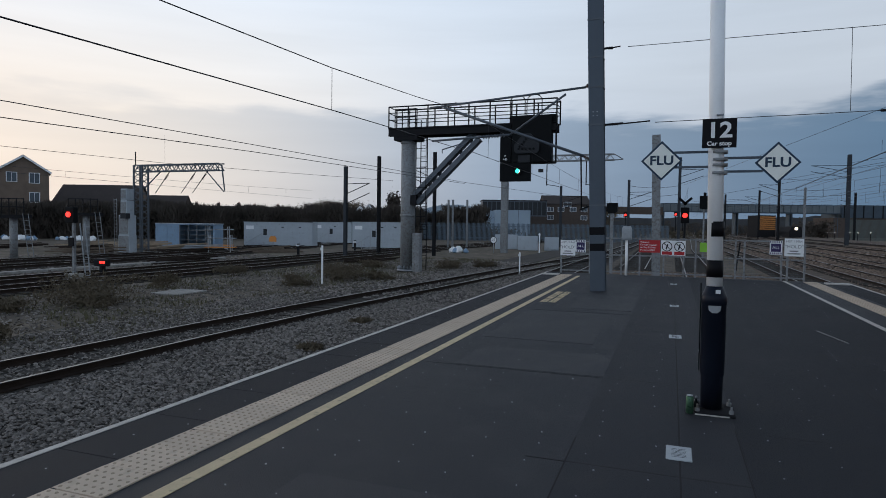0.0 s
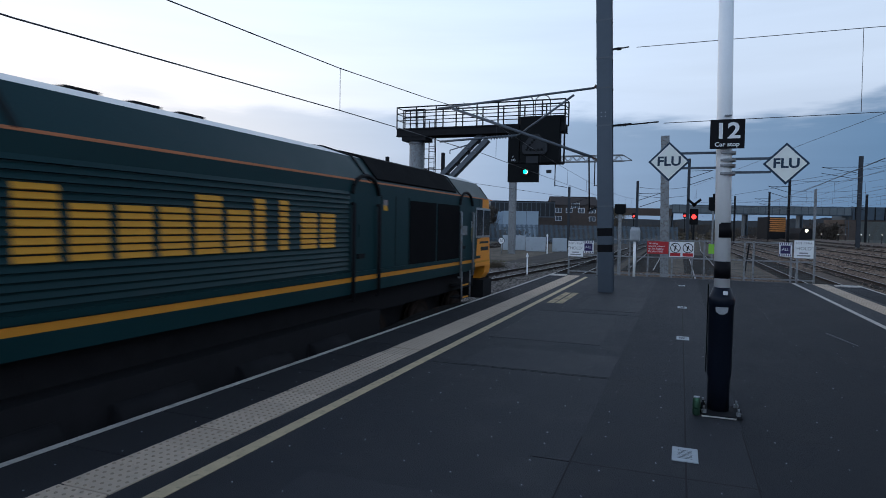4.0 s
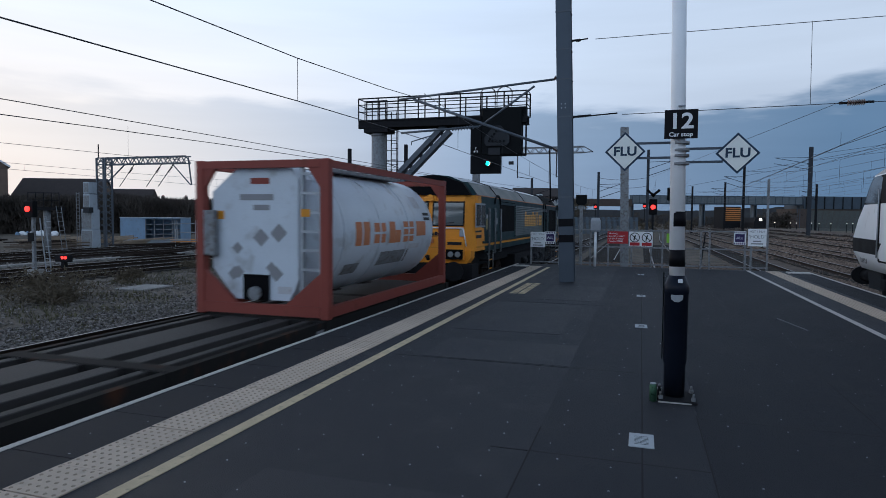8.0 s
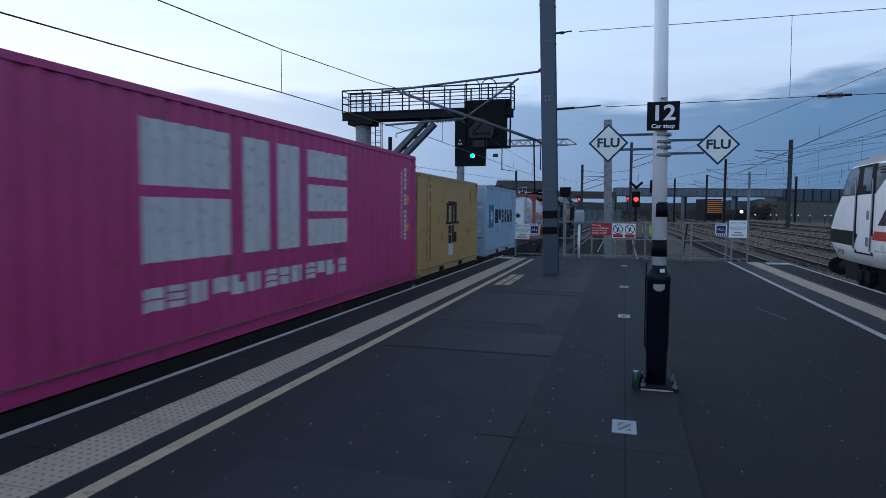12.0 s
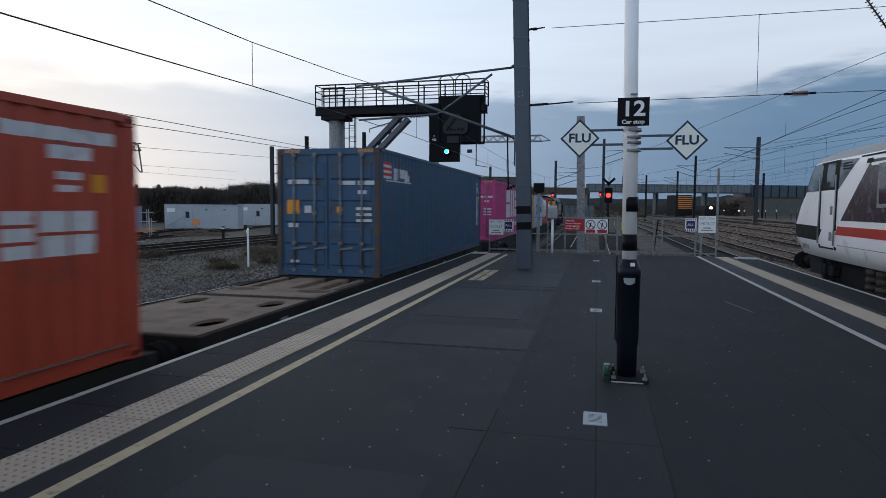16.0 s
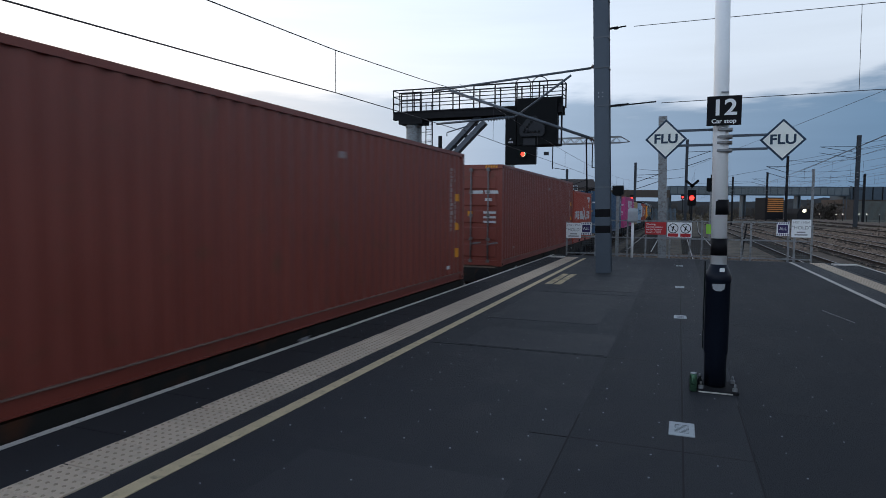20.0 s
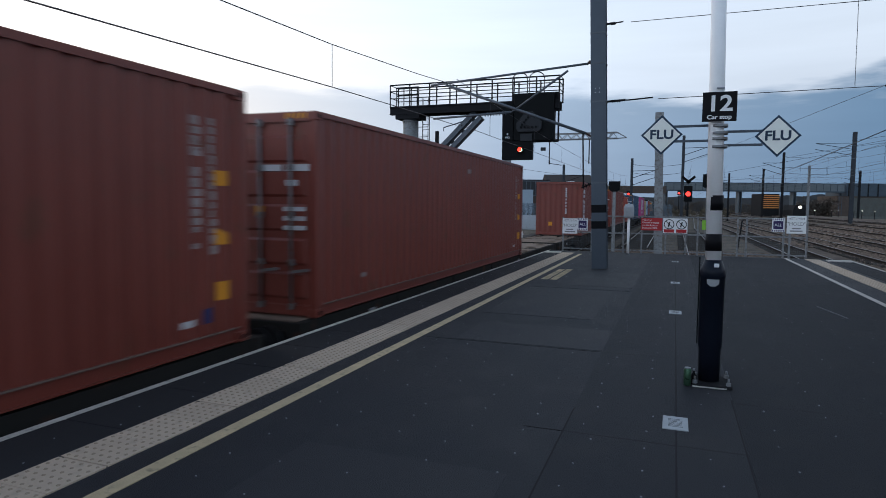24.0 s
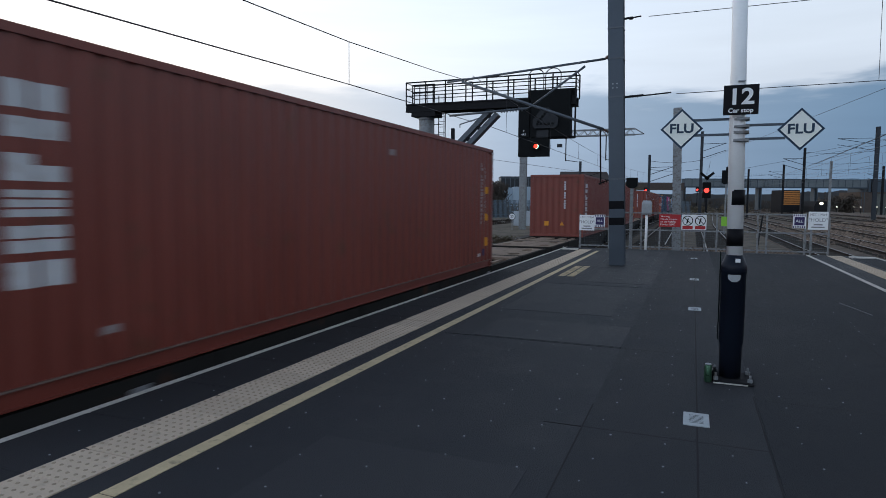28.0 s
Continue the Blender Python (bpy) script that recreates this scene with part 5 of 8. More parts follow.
    # grey column beyond the fence
    m = thing("lattice_column", pose(-0.02, 32.3, GZ, 0, -1.2, 0), "tall mottled grey box column beyond the fence", "mast")
    bm = B()
    bx(bm, -0.19, 0.19, -0.19, 0.19, 0, 6.18 - GZ)
    part("column", bm, M["galv_old"], m)
    for k in range(13):
        bm = B()
        bx(bm, -0.2, 0.2, -0.205, -0.19, 0.15 + k * 0.56, 0.55 + k * 0.56)
        part("batten", bm, M["galv_old"], m)


def build_small_yard():
    for x, y, z1, mat, nm, label, w in ((-14.2, 24.4, 0.62, "white_paint", "marker_post", "thin white marker post with a small plate", 0.07), (-7.3, 34.0, 0.15, "white_paint", "marker_post", "short white marker post", 0.07),
                                        (-11.8, 62.0, 0.9, "white_paint", "marker_post", "white marker post by the track", 0.10), (-28.3, 44.1, -0.1, "iron_dark", "marker_post", "short dark marker post", 0.16), (-28.0, 53.4, 0.0, "iron_dark", "marker_post", "short dark marker post", 0.16)):
        p = thing(nm, pose(x, y, GZ), label, "post")
        bm = B()
        bx(bm, -w / 2, w / 2, -w / 2, w / 2, 0, z1 - GZ, bev=0.008)
        part("post", bm, M[mat], p)
        bm = B()
        bx(bm, -w, w, -w / 2 - 0.02, -w / 2, z1 - GZ - 0.22, z1 - GZ - 0.10)
        part("plate", bm, M["sign_white"], p)
    s = thing("speed_sign", pose(-16.0, 60.0, GZ), "round white speed sign lettered 25", "sign")
    bm = B()
    rod(bm, (0, 0, 0), (0, 0, 1.1), 0.04, n=8)
    part("post", bm, M["galv"], s)
    bm = B()
    rod(bm, (0, -0.06, 1.3), (0, -0.03, 1.3), 0.34, n=28)
    part("disc", bm, M["sign_black"], s)
    bm = B()
    rod(bm, (0, -0.07, 1.3), (0, -0.05, 1.3), 0.29, n=28)
    d = part("face", bm, M["sign_white"], s)
    text("numeral", "25", 0.36, M["sign_black"], s, face(0, -0.075, 1.3))
    o = thing("yard_sign", pose(-36.0, 51.5, GZ), "small orange sign on a post", "sign")
    bm = B()
    rod(bm, (0, 0, 0), (0, 0, 1.0), 0.04, n=8)
    part("post", bm, M["galv_old"], o)
    bm = B()
    prism(bm, [(-0.4, 0.85), (0.4, 0.85), (0.42, 1.2), (0.26, 1.4), (-0.26, 1.4), (-0.42, 1.2)], "y", -0.05, -0.02)
    part("board", bm, M["sign_orange"], o)
    for x, y, sx, nm in ((-19.5, 58.0, 1.2, "white and blue sacks heaped on the ground"), (-73.0, 60.5, 3.6, "long heap of white sacks beside the yard road"), (-78.0, 57.0, 3.4, "long heap of white sacks beside the yard road")):
        b = thing("sack_heap", pose(x, y, GZ), nm, "sacks", "sack heaps")
        r = random.Random(int(x * -7))
        for k in range(5 if sx < 2 else 26):
            bm = B()
            cx, cy, q = r.uniform(-sx, sx), r.uniform(-0.6, 0.6), r.uniform(0.25, 0.5)
            loft(bm, [[(cx + q * f * math.cos(a * math.pi / 5) * r.uniform(0.7, 1.2), cy + q * f * math.sin(a * math.pi / 5) * r.uniform(0.7, 1.2), z * q * 1.7 * r.uniform(0.8, 1.2)) for a in range(10)] for f, z in ((0.7, 0), (1, 0.2), (0.9, 0.5), (0.35, 0.75))])
            part("sack", bm, M["sign_white"] if k % 4 else M["cabin_blue"], b)
    for x, y, w, h in ((-14.5, 69.0, 2.2, 1.6), (-12.0, 70.0, 1.6, 1.5), (-17.5, 71.0, 2.6, 1.7)):
        c = thing("relay_cabinet", pose(x, y, GZ, 0, 0, 10), "low pale lineside equipment cabinet", "cabinet", "lineside cabinets")
        bm = B()
        bx(bm, -w / 2, w / 2, -0.4, 0.4, 0, h, bev=0.03)
        part("body", bm, M["cabin_grey"], c)
        for k in (-1, 1):
            bm = B()
            bx(bm, k * w / 4 - w / 5, k * w / 4 + w / 5, -0.43, -0.39, 0.15, h - 0.15)
            part("door", bm, M["cabin_grey"], c)
    sl = tagged(obj("concrete_slab", bx(B(), -17.8, -16.5, 18.0, 19.6, GZ, GZ + 0.06, bev=0.02), M["concrete"]), "pale concrete slab lying in the weeds", "slab")
    for y in (20.0, 27.0, 34.0):
        t = tagged(obj("cable_trough", bx(B(), -30.6, -30.1, y - 3.4, y + 3.4, GZ, GZ + 0.14, bev=0.02), M["concrete"]), "pale concrete cable trough by the track", "cable trough", "cable troughs")


def build_far():
    build_house(-91.2, 66.7, 6.6, 9.0, 8.64, 11.0, "brick_pale", "roof_tile", "tall gabled brick house with white windows", ((1.4, 7.06, 1.25, 1.45), (1.4, 4.15, 1.25, 1.4), (-1.45, 7.2, 1.25, 1.3)), True, turn=56)
    build_house(-97.6, 58.9, 13.4, 8.0, 8.0, 10.7, "brick_pale", "roof_tile", "long brick house with a dark tiled roof beside the gable", ((4.0, 5.6, 1.2, 1.3), (0.5, 5.6, 1.2, 1.3)), turn=56)
    build_house(-90.6, 77.8, 13.6, 8.0, 3.6, 7.4, "brick_pale", "roof_tile", "brick house with a long dark tiled roof", ((3.0, 2.2, 0.9, 1.2), (4.6, 2.2, 0.9, 1.2)))
    k = 1.65
    for x, y, w, rg, ch in ((-91, 94, 7.6, 6.4, ()), (-85.6, 101.2, 12.4, 4.6, (-4, 0.5, 4.6)), (-78.6, 109.1, 9.6, 4.5, (-3, 2)), (-70, 116, 10.5, 4.2, (-2, 3.5))):
        build_house(0.65 + (x - 0.65) * k, -0.34 + (y + 0.34) * k, w * k, 8.0, 1.66 + (rg - 4.2) * k, 1.66 + (rg - 1.66) * k, "brick_wall", "roof_tile", "row of dark brick terraced houses with chimneys", chimneys=[c * k for c in ch])
    build_house(-77.6, 132.0, 16.0, 10.0, 2.2, 3.9, "brick_wall", "roof_red", "low building with a long red tiled roof")
    build_house(-64.3, 128.0, 3.2, 7.0, 4.0, 5.8, "white_paint", "roof_tile", "small white gabled house", (), True)
    build_house(-67.0, 129.0, 3.0, 7.0, 3.8, 5.4, "white_paint", "roof_tile", "small white gabled house", (), True)
    build_house(-26.3, 172.0, 12.4, 9.0, 7.6, 9.9, "brick_wall", "roof_tile", "three-storey brick house with white windows", ((-4.6, 5.6, 1.6, 1.1), (-1.7, 5.6, 1.6, 1.1), (1.6, 5.6, 1.6, 1.1), (4.6, 5.6, 1.6, 1.1), (-4.6, 3.4, 1.6, 1.1), (4.6, 3.4, 1.6, 1.1), (0, 6.9, 2.0, 1.2)))
    s = thing("warehouse", pose(-51.1, 152.0, GZ, 0, 0, TURN), "pale blue-grey metal warehouse with a low curved roof", "warehouse")
    bm = B()
    prism(bm, [(-11, 0), (10.5, 0), (10.5, 6.0), (6, 7.1), (0, 7.9), (-5, 7.6), (-11, 6.2)], "y", 0, 30)
    part("hall", bm, M["shed_blue"], s)
    bm = B()
    bx(bm, 9.5, 18.3, -3.0, 6, 0, 6.6)
    part("blue_annex", bm, M["shed_blue"], s)
    for x in (12.2, 15.2):
        bm = B()
        bx(bm, x, x + 0.1, -3.04, -3.0, 0, 6.6)
        part("seam", bm, M["steel_grey"], s)
    o = thing("office_block", pose(-38.6, 162.0, GZ, 0, 0, TURN), "office block with a dark glazed upper floor", "office")
    bm = B()
    bx(bm, -8.4, 8.4, 0, 9, 0, 5.2)
    part("base", bm, M["brick_wall"], o)
    bm = B()
    bx(bm, -8.5, 8.5, -0.2, 9, 5.2, 9.2)
    part("upper_floor", bm, M["steel_grey"], o)
    for k in range(14):
        bm = B()
        bx(bm, -8.35 + k * 1.2, -7.32 + k * 1.2, -0.26, -0.2, 5.5, 8.95)
        part("window", bm, M["grille_dark"], o)
    bm = B()
    bx(bm, -8.6, 8.6, -0.3, 9.1, 9.2, 9.45)
    part("roof", bm, M["iron_dark"], o)
    f = thing("palisade_fence", pose(-26.0, 107.0, GZ, 0, 0, TURN), "blue-grey steel palisade fence along the yard", "fence")
    bm = B()
    for k in range(300):
        x = -38 + k * 0.22
        prism(bm, [(x, 0), (x + 0.13, 0), (x + 0.13, 3.0), (x + 0.065, 3.15), (x, 3.0)], "y", 0, 0.03)
    p = part("paling", bm, M["palisade"], f)
    p["kind"] = "stuff"
    bm = B()
    for z in (0.5, 2.5):
        bx(bm, -38, 28, 0.03, 0.09, z, z + 0.08)
    part("rails", bm, M["palisade"], f)
    # footbridge
    b = thing("footbridge", pose(26.8, 243.4, GZ, 0, 0, TURN), "long blue-grey girder footbridge over the tracks", "footbridge")
    h0, h1 = 7.1 - GZ, 10.2 - GZ
    bm = B()
    bx(bm, -62, 31, 0, 3, h0, h0 + 0.5)
    part("deck", bm, M["bridge_steel"], b)
    for y in (0, 3):
        bm = B()
        bx(bm, -31, 31, y - 0.1, y + 0.1, h1 - 0.3, h1)
        part("top_chord", bm, M["bridge_steel"], b)
        bm = B()
        bx(bm, -31, 31, y - 0.04, y + 0.04, h0 + 0.4, h1 - 0.3)
        part("parapet", bm, M["bridge_panel"], b, "pale blue-grey parapet panels")
    bm = B()
    bx(bm, -62, -31, -0.05, 0.05, h0 - 1.0, h0 + 1.6)
    part("brick_parapet", bm, M["brick_wall"], b)
    for k in range(26):
        bm = B()
        bx(bm, -31 + k * 2.48 - 0.09, -31 + k * 2.48 + 0.09, -0.2, -0.1, h0, h1)
        part("stiffener", bm, M["bridge_steel"], b)
    for x in (-58, -31, -5, 14, 30):
        bm = B()
        for q in (-0.55, 0.4):
            bx(bm, x + q, x + q + 0.18, 0.3, 2.7, 0, h0)
        for q in range(3):
            bar(bm, (x - 0.5, 1.5, 0.5 + q * 2.4), (x + 0.5, 1.5, 2.6 + q * 2.4), 0.1, 0.1)
        part("pier", bm, M["bridge_steel"], b)
    t = thing("embankment_building", pose(66, 258, GZ, 0, 0, TURN), "dark brick abutment building beside the footbridge", "building")
    bm = B()
    bx(bm, -13, 40, 0, 12, 0, 7.0)
    part("base", bm, M["brick_wall"], t)
    bm = B()
    bx(bm, -10, 40, -0.3, 12, 7.0, 11.5)
    part("upper_wall", bm, M["bridge_steel"], t)
    for k in range(14):
        bm = B()
        bx(bm, -9.5 + k * 3.4, -9.2 + k * 3.4, -0.5, -0.3, 7.0, 11.5)
        part("pilaster", bm, M["iron_dark"], t)
    f = thing("palisade_fence", pose(56.0, 199.0, GZ, 0, 0, TURN), "pale steel palisade fence beside the main line", "fence")
    bm = B()
    for k in range(220):
        x = -12 + k * 0.24
        bx(bm, x, x + 0.15, 0, 0.04, 0, 5.6)
    p = part("paling", bm, M["fence_green"], f)
    p["kind"] = "stuff"
    v = thing("works_vehicle", pose(22.2, 167.2, GZ, 0, 0, TURN), "works wagon with a black and orange striped end board", "wagon")
    bm = B()
    bx(bm, -1.9, 1.9, 0.1, 6, 0.6, 6.0)
    part("body", bm, M["iron_dark"], v)
    for k in range(7):
        bm = B()
        bx(bm, -1.85, 1.85, 0.0, 0.1, 2.6 + k * 0.48, 2.84 + k * 0.48)
        part("stripe", bm, M["sign_orange"], v)
    d = thing("distant_train", pose(26.8, 158.2, GZ), "distant dark train with a bright headlight", "train")
    bm = B()
    prism(bm, [(-1.4, 0.4), (1.4, 0.4), (1.4, 2.2), (0.9, 3.4), (-0.9, 3.4), (-1.4, 2.2)], "y", 0, 40)
    part("body", bm, M["iron_dark"], d)
    bm = B()
    rod(bm, (0, -0.1, 2.9), (0, 0, 2.9), 0.32, n=14)
    part("headlight", bm, M["white_lamp"], d, "bright warm headlight")
    r = random.Random(8)
    for k in range(12):
        a = thing("ground_lamp", pose(30 + k * 2.6 + r.uniform(-0.6, 0.6), 158 + k * 1.4, GZ), "small lamp on a low post beside the line", "lamp", "ground lamps")
        bm = B()
        bx(bm, -0.06, 0.06, -0.06, 0.06, 0, 2.15)
        part("post", bm, M["iron_dark"], a)
        bm = B()
        rod(bm, (0, -0.08, 2.2), (0, 0.08, 2.2), 0.07, n=10)
        part("lens", bm, M["white_lamp"], a)
    for x, y, z in ((-9.5, 150, 3.9), (1.5, 170, 4.5), (3.5, 190, 4.6)):
        a = thing("colour_light_signal", pose(x, y, GZ), "distant red signal on a post", "railway signal")
        bm = B()
        bx(bm, -0.1, 0.1, -0.1, 0.1, 0, z - GZ)
        bx(bm, -0.4, 0.4, -0.1, 0.1, z - GZ, z - GZ + 1.2)
        part("post", bm, M["iron_dark"], a)
        bm = B()
        rod(bm, (0, -0.2, z - GZ + 0.5), (0, -0.1, z - GZ + 0.5), 0.26, n=12)
        part("lens", bm, M["red_lamp"], a)




def build_green():
    spec = (("tree", -81.0, 136.0, 3.0, 9.0, 5.0, 2.6, 1600, "leaf_brown", "rounded bare-branched tree behind the yard", 0.5, 2.0), ("tree", -74.0, 140.0, 3.0, 6.0, 5.0, 2.3, 1200, "leaf_brown", "rounded bare-branched tree behind the yard", 0.5, 2.0),
            ("tree", -57.4, 127.5, 1.0, 2.2, 2.2, 4.2, 1500, "leaf_dark", "dark evergreen tree behind the cabins", 0.4, 1.5), ("tree", -140, 185.0, 2.0, 6.0, 5.0, 3.2, 900, "leaf_brown", "bare tree behind the terraced houses", 0.5, 2.0),
            ("tree", -21, 178.0, 1.0, 6.0, 4.0, 3.0, 900, "leaf_brown", "bare tree beside the brick house", 0.5, 2.0), ("tree", -13, 150.0, 1.0, 3.6, 3.0, 3.0, 900, "leaf_brown", "bare round tree beyond the tracks", 0.4, 2.0),
            ("bush", 39.0, 205.0, GZ, 5.0, 3.0, 3.4, 900, "leaf_dark", "dark bush beside the line", 0.5, 0.0))
    for i, (nm, x, y, z, sx, sy, sz, n, mat, label, leaf, trunk) in enumerate(spec):
        build_bush(x, y, GZ, sx, sy, sz, n, mat, nm, label, nm, 40 + i, leaf, max(0.0, z + trunk) if nm == "tree" else 0.0)
    # dark hedge in front of the houses
    for i in range(12):
        build_thicket(-86 + i * 4.6, 62 + i * 4.4, 4.2, 2.4, (5.5, 6.0, 5.6, 6.3)[i % 4] + 0.03 * i, 5200, 60 + i)
    for i in range(8):
        build_bush(-50 + i * 8.5, 118 + i * 5.0, GZ, 5.0, 2.2, 1.4, 350, "leaf_brown", "bush", "brown scrub along the fence", "bush", 80 + i, 0.35)
    # leafless scrub and low buildings' edge beneath the footbridge
    for i in range(14):
        build_thicket(-34 + i * 7.4, 262 + (i % 3) * 7, 4.6, 2.2, (3.6, 5.2, 2.8, 4.4, 6.0)[i % 5], 900, 140 + i)
    # scrub beside the second track
    for i, (x, y, s) in enumerate(((-17.2, 14.9, 1.5), (-18.2, 15.6, 1.3), (-16.5, 14.5, 0.7), (-13.4, 9.0, 0.6), (-14.0, 26.0, 0.8), (-15.0, 27.5, 0.9), (-16.6, 34.5, 0.8), (-12.2, 36.0, 0.8), (-10.8, 38.5, 0.7), (-18.0, 12.5, 0.6), (-6.6, 11.3, 0.22), (-7.4, 15.0, 0.25), (-14.9, 23.2, 0.7), (-15.6, 27.9, 1.2), (-12.6, 27.0, 0.6), (-19.5, 20.0, 0.8), (-20.5, 26.0, 0.9))):
        build_bush(x, y, GZ, 1.3 * s, 1.1 * s, 0.42 * s, 420, "leaf_brown", "weed_clump", "low brown weeds in the gravel", "weeds", 100 + i, 0.10)
    r = np.random.RandomState(3)
    n = 9000
    x = r.uniform(-21, -11.6, n)
    y = r.uniform(4, 48, n)
    keep = np.array([noise.noise((a * 0.35, b * 0.35, 3.0)) > -0.05 for a, b in zip(x, y)])
    x, y = x[keep], y[keep]
    pts, faces = [], []
    for a, b in zip(x, y):
        for k in range(3):
            t, h, w = r.uniform(0, 6.28), r.uniform(0.05, 0.20), 0.012
            lx, ly = 0.08 * math.cos(t), 0.08 * math.sin(t)
            i = len(pts)
            pts += [(a - w * math.sin(t), b + w * math.cos(t), GZ), (a + w * math.sin(t), b - w * math.cos(t), GZ), (a + lx, b + ly, GZ + h)]
            faces.append((i, i + 1, i + 2))
    me = bpy.data.meshes.new("grass")
    me.from_pydata(pts, [], faces)
    me.materials.append(M["grass"])
    tagged(new("grass", me), "thin dry grass tufts in the gravel", "grass", kind="stuff")


def scatter_stones(name, areas, z, label, seed, mat="stone", rise=0.0):
    """Loose ballast: squashed irregular stones."""
    r = np.random.RandomState(seed)
    base = np.array([(1, 0, 0), (-1, 0, 0), (0, 1, 0), (0, -1, 0), (0, 0, 1), (0, 0, -1), (0.7, 0.6, 0.3), (-0.6, -0.7, 0.2)])
    tri = np.array([(0, 6, 4), (6, 2, 4), (2, 1, 4), (1, 7, 4), (7, 3, 4), (3, 0, 4), (6, 0, 5), (2, 6, 5), (1, 2, 5), (7, 1, 5), (3, 7, 5), (0, 3, 5)])
    pts = []
    for x0, x1, y0, y1, per, size in areas:
        n = int((x1 - x0) * (y1 - y0) * per)
        s = size * r.uniform(0.55, 1.4, n)
        scale = np.stack((s, s * r.uniform(0.55, 0.9, n), s * r.uniform(0.4, 0.8, n)), 1)
        v = base[None] * scale[:, None] * r.uniform(0.75, 1.25, (n, 8, 1))
        t, tilt = r.uniform(0, 6.28, n)[:, None], r.uniform(-0.4, 0.4, n)[:, None]
        c, q = np.cos(t), np.sin(t)
        ox, oy = r.uniform(x0, x1, n)[:, None], r.uniform(y0, y1, n)[:, None]
        lift = r.uniform(0.0, 0.03, n)[:, None] + rise * np.maximum(0.0, (ox - EDGE_R - 3.8) / 14.0)
        pts.append(np.stack((ox + v[..., 0] * c - v[..., 1] * q, oy + v[..., 0] * q + v[..., 1] * c, z + lift + v[..., 2] + tilt * v[..., 0]), 2).reshape(-1, 3))
    pts = np.concatenate(pts)
    faces = (tri[None] + 8 * np.arange(len(pts) // 8)[:, None, None]).reshape(-1, 3)
    me = bpy.data.meshes.new(name)
    me.from_pydata(pts.tolist(), [], faces.tolist())
    me.materials.append(M[mat])
    tagged(new(name, me), label, "ballast", kind="stuff")


def build_right_yard():
    """Tracks of the main line on ground that rises a little to the east."""
    for x, rise in ((10.8, 0.06), (14.2, 0.23), (17.8, 0.41), (21.4, 0.59), (25, 0.77)):
        build_track([(x, -20), (x, 70), (x - 3.0, 240)], RAIL + rise, 60)
    build_track([(2.2, 26), (2.2, 80), (6.0, 240)], RAIL, 70)
    build_track([(-1.6, 40), (-1.9, 90), (2.0, 240)], RAIL, 80)


def build_distance():
    """Low wooded and built-up ground beyond the bridge, behind everything."""
    M["far_woods"] = material("far_woods", (0.050, 0.052, 0.055), 0.95, vary=0.4, scale=0.05, fine=0.4, bump=0.0)
    r = random.Random(17)
    n = 260
    pts = []
    for i in range(n + 1):
        x = -420 + i * 4.0
        z = 7.5 + 2.2 * noise.noise((x * 0.02, 0, 4)) + 1.2 * noise.noise((x * 0.11, 5, 4)) + r.uniform(-0.3, 0.3)
        pts.append((x, z))
    bm = B()
    loft(bm, [[(x, 400 + 0.0 * z, GZ) for x, z in pts], [(x, 402, z) for x, z in pts], [(x, 420, z - 1) for x, z in pts]], closed=False)
    tagged(obj("backdrop", bm, M["far_woods"]), "hazy distant line of trees and roofs", "backdrop", kind="structure")


def build_clutter():
    """Stacked rails, tubes and timbers lying about the yard."""
    r = random.Random(23)
    for x, y, turn, n, label in ((-38.5, 42.5, 35, 9, "loose heap of grey steel tubes"), (-33.5, 47.5, 60, 8, "stack of old timbers beside the track"), (-41.5, 47.0, 20, 10, "heap of scaffold tubes by the store"),
                                 (-30.0, 33.0, 75, 6, "dumped lengths of rail between the tracks"), (-19.5, 40.0, 70, 6, "dumped lengths of rail between the tracks"), (-44.5, 38.0, 30, 8, "stack of old timbers beside the track"),
                                 (-46.5, 45.0, 25, 11, "tall heap of pale sawn timbers by the store"), (-51.5, 44.5, 50, 10, "tall heap of pale sawn timbers by the store"), (-49.0, 41.5, 10, 9, "loose heap of grey steel tubes"),
                                 (-43.0, 46.5, 80, 9, "tall heap of pale sawn timbers by the store"), (-56.0, 40.0, 35, 8, "loose heap of grey steel tubes")):
        h = thing("scrap_heap", pose(x, y, GZ, 0, 0, turn), label, "scrap heap", "heaps in the yard")
        for k in range(n):
            bm = B()
            L, z = r.uniform(1.2, 3.2), 0.06 + (0.16 if "tall" in label else 0.11) * (k // 3)
            c, a = r.uniform(-0.7, 0.7), r.uniform(-0.25, 0.25)
            p0, p1 = (-L * math.cos(a), c - L * math.sin(a), z), (L * math.cos(a), c + L * math.sin(a), z + r.uniform(0, 0.3))
            if "timber" in label:
                bar(bm, p0, p1, 0.22, 0.12)
                part("timber", bm, M["timber_pale"] if "pale" in label else M["deck_brown"], h)
            else:
                rod(bm, p0, p1, 0.05, n=6)
                part("tube", bm, M["galv"] if "scaffold" in label else M["rail_side"], h)
    for x, y, hh in ((-40.0, 48.5, 2.3), (-36.5, 44.5, 1.6)):
        s = thing("scaffold_frame", pose(x, y, GZ, 0, 0, 30), "open frame of grey scaffold tubes with an orange base", "scaffold")
        for sx in (-0.9, 0.9):
            for sy in (-0.5, 0.5):
                bm = B()
                rod(bm, (sx, sy, 0), (sx, sy, hh), 0.04, n=6)
                part("upright", bm, M["galv"], s)
        for z in (0.5, hh - 0.3):
            for sy in (-0.5, 0.5):
                bm = B()
                rod(bm, (-1.3, sy, z), (1.3, sy, z), 0.035, n=6)
                part("ledger", bm, M["sign_orange"] if z < 0.6 else M["galv"], s)


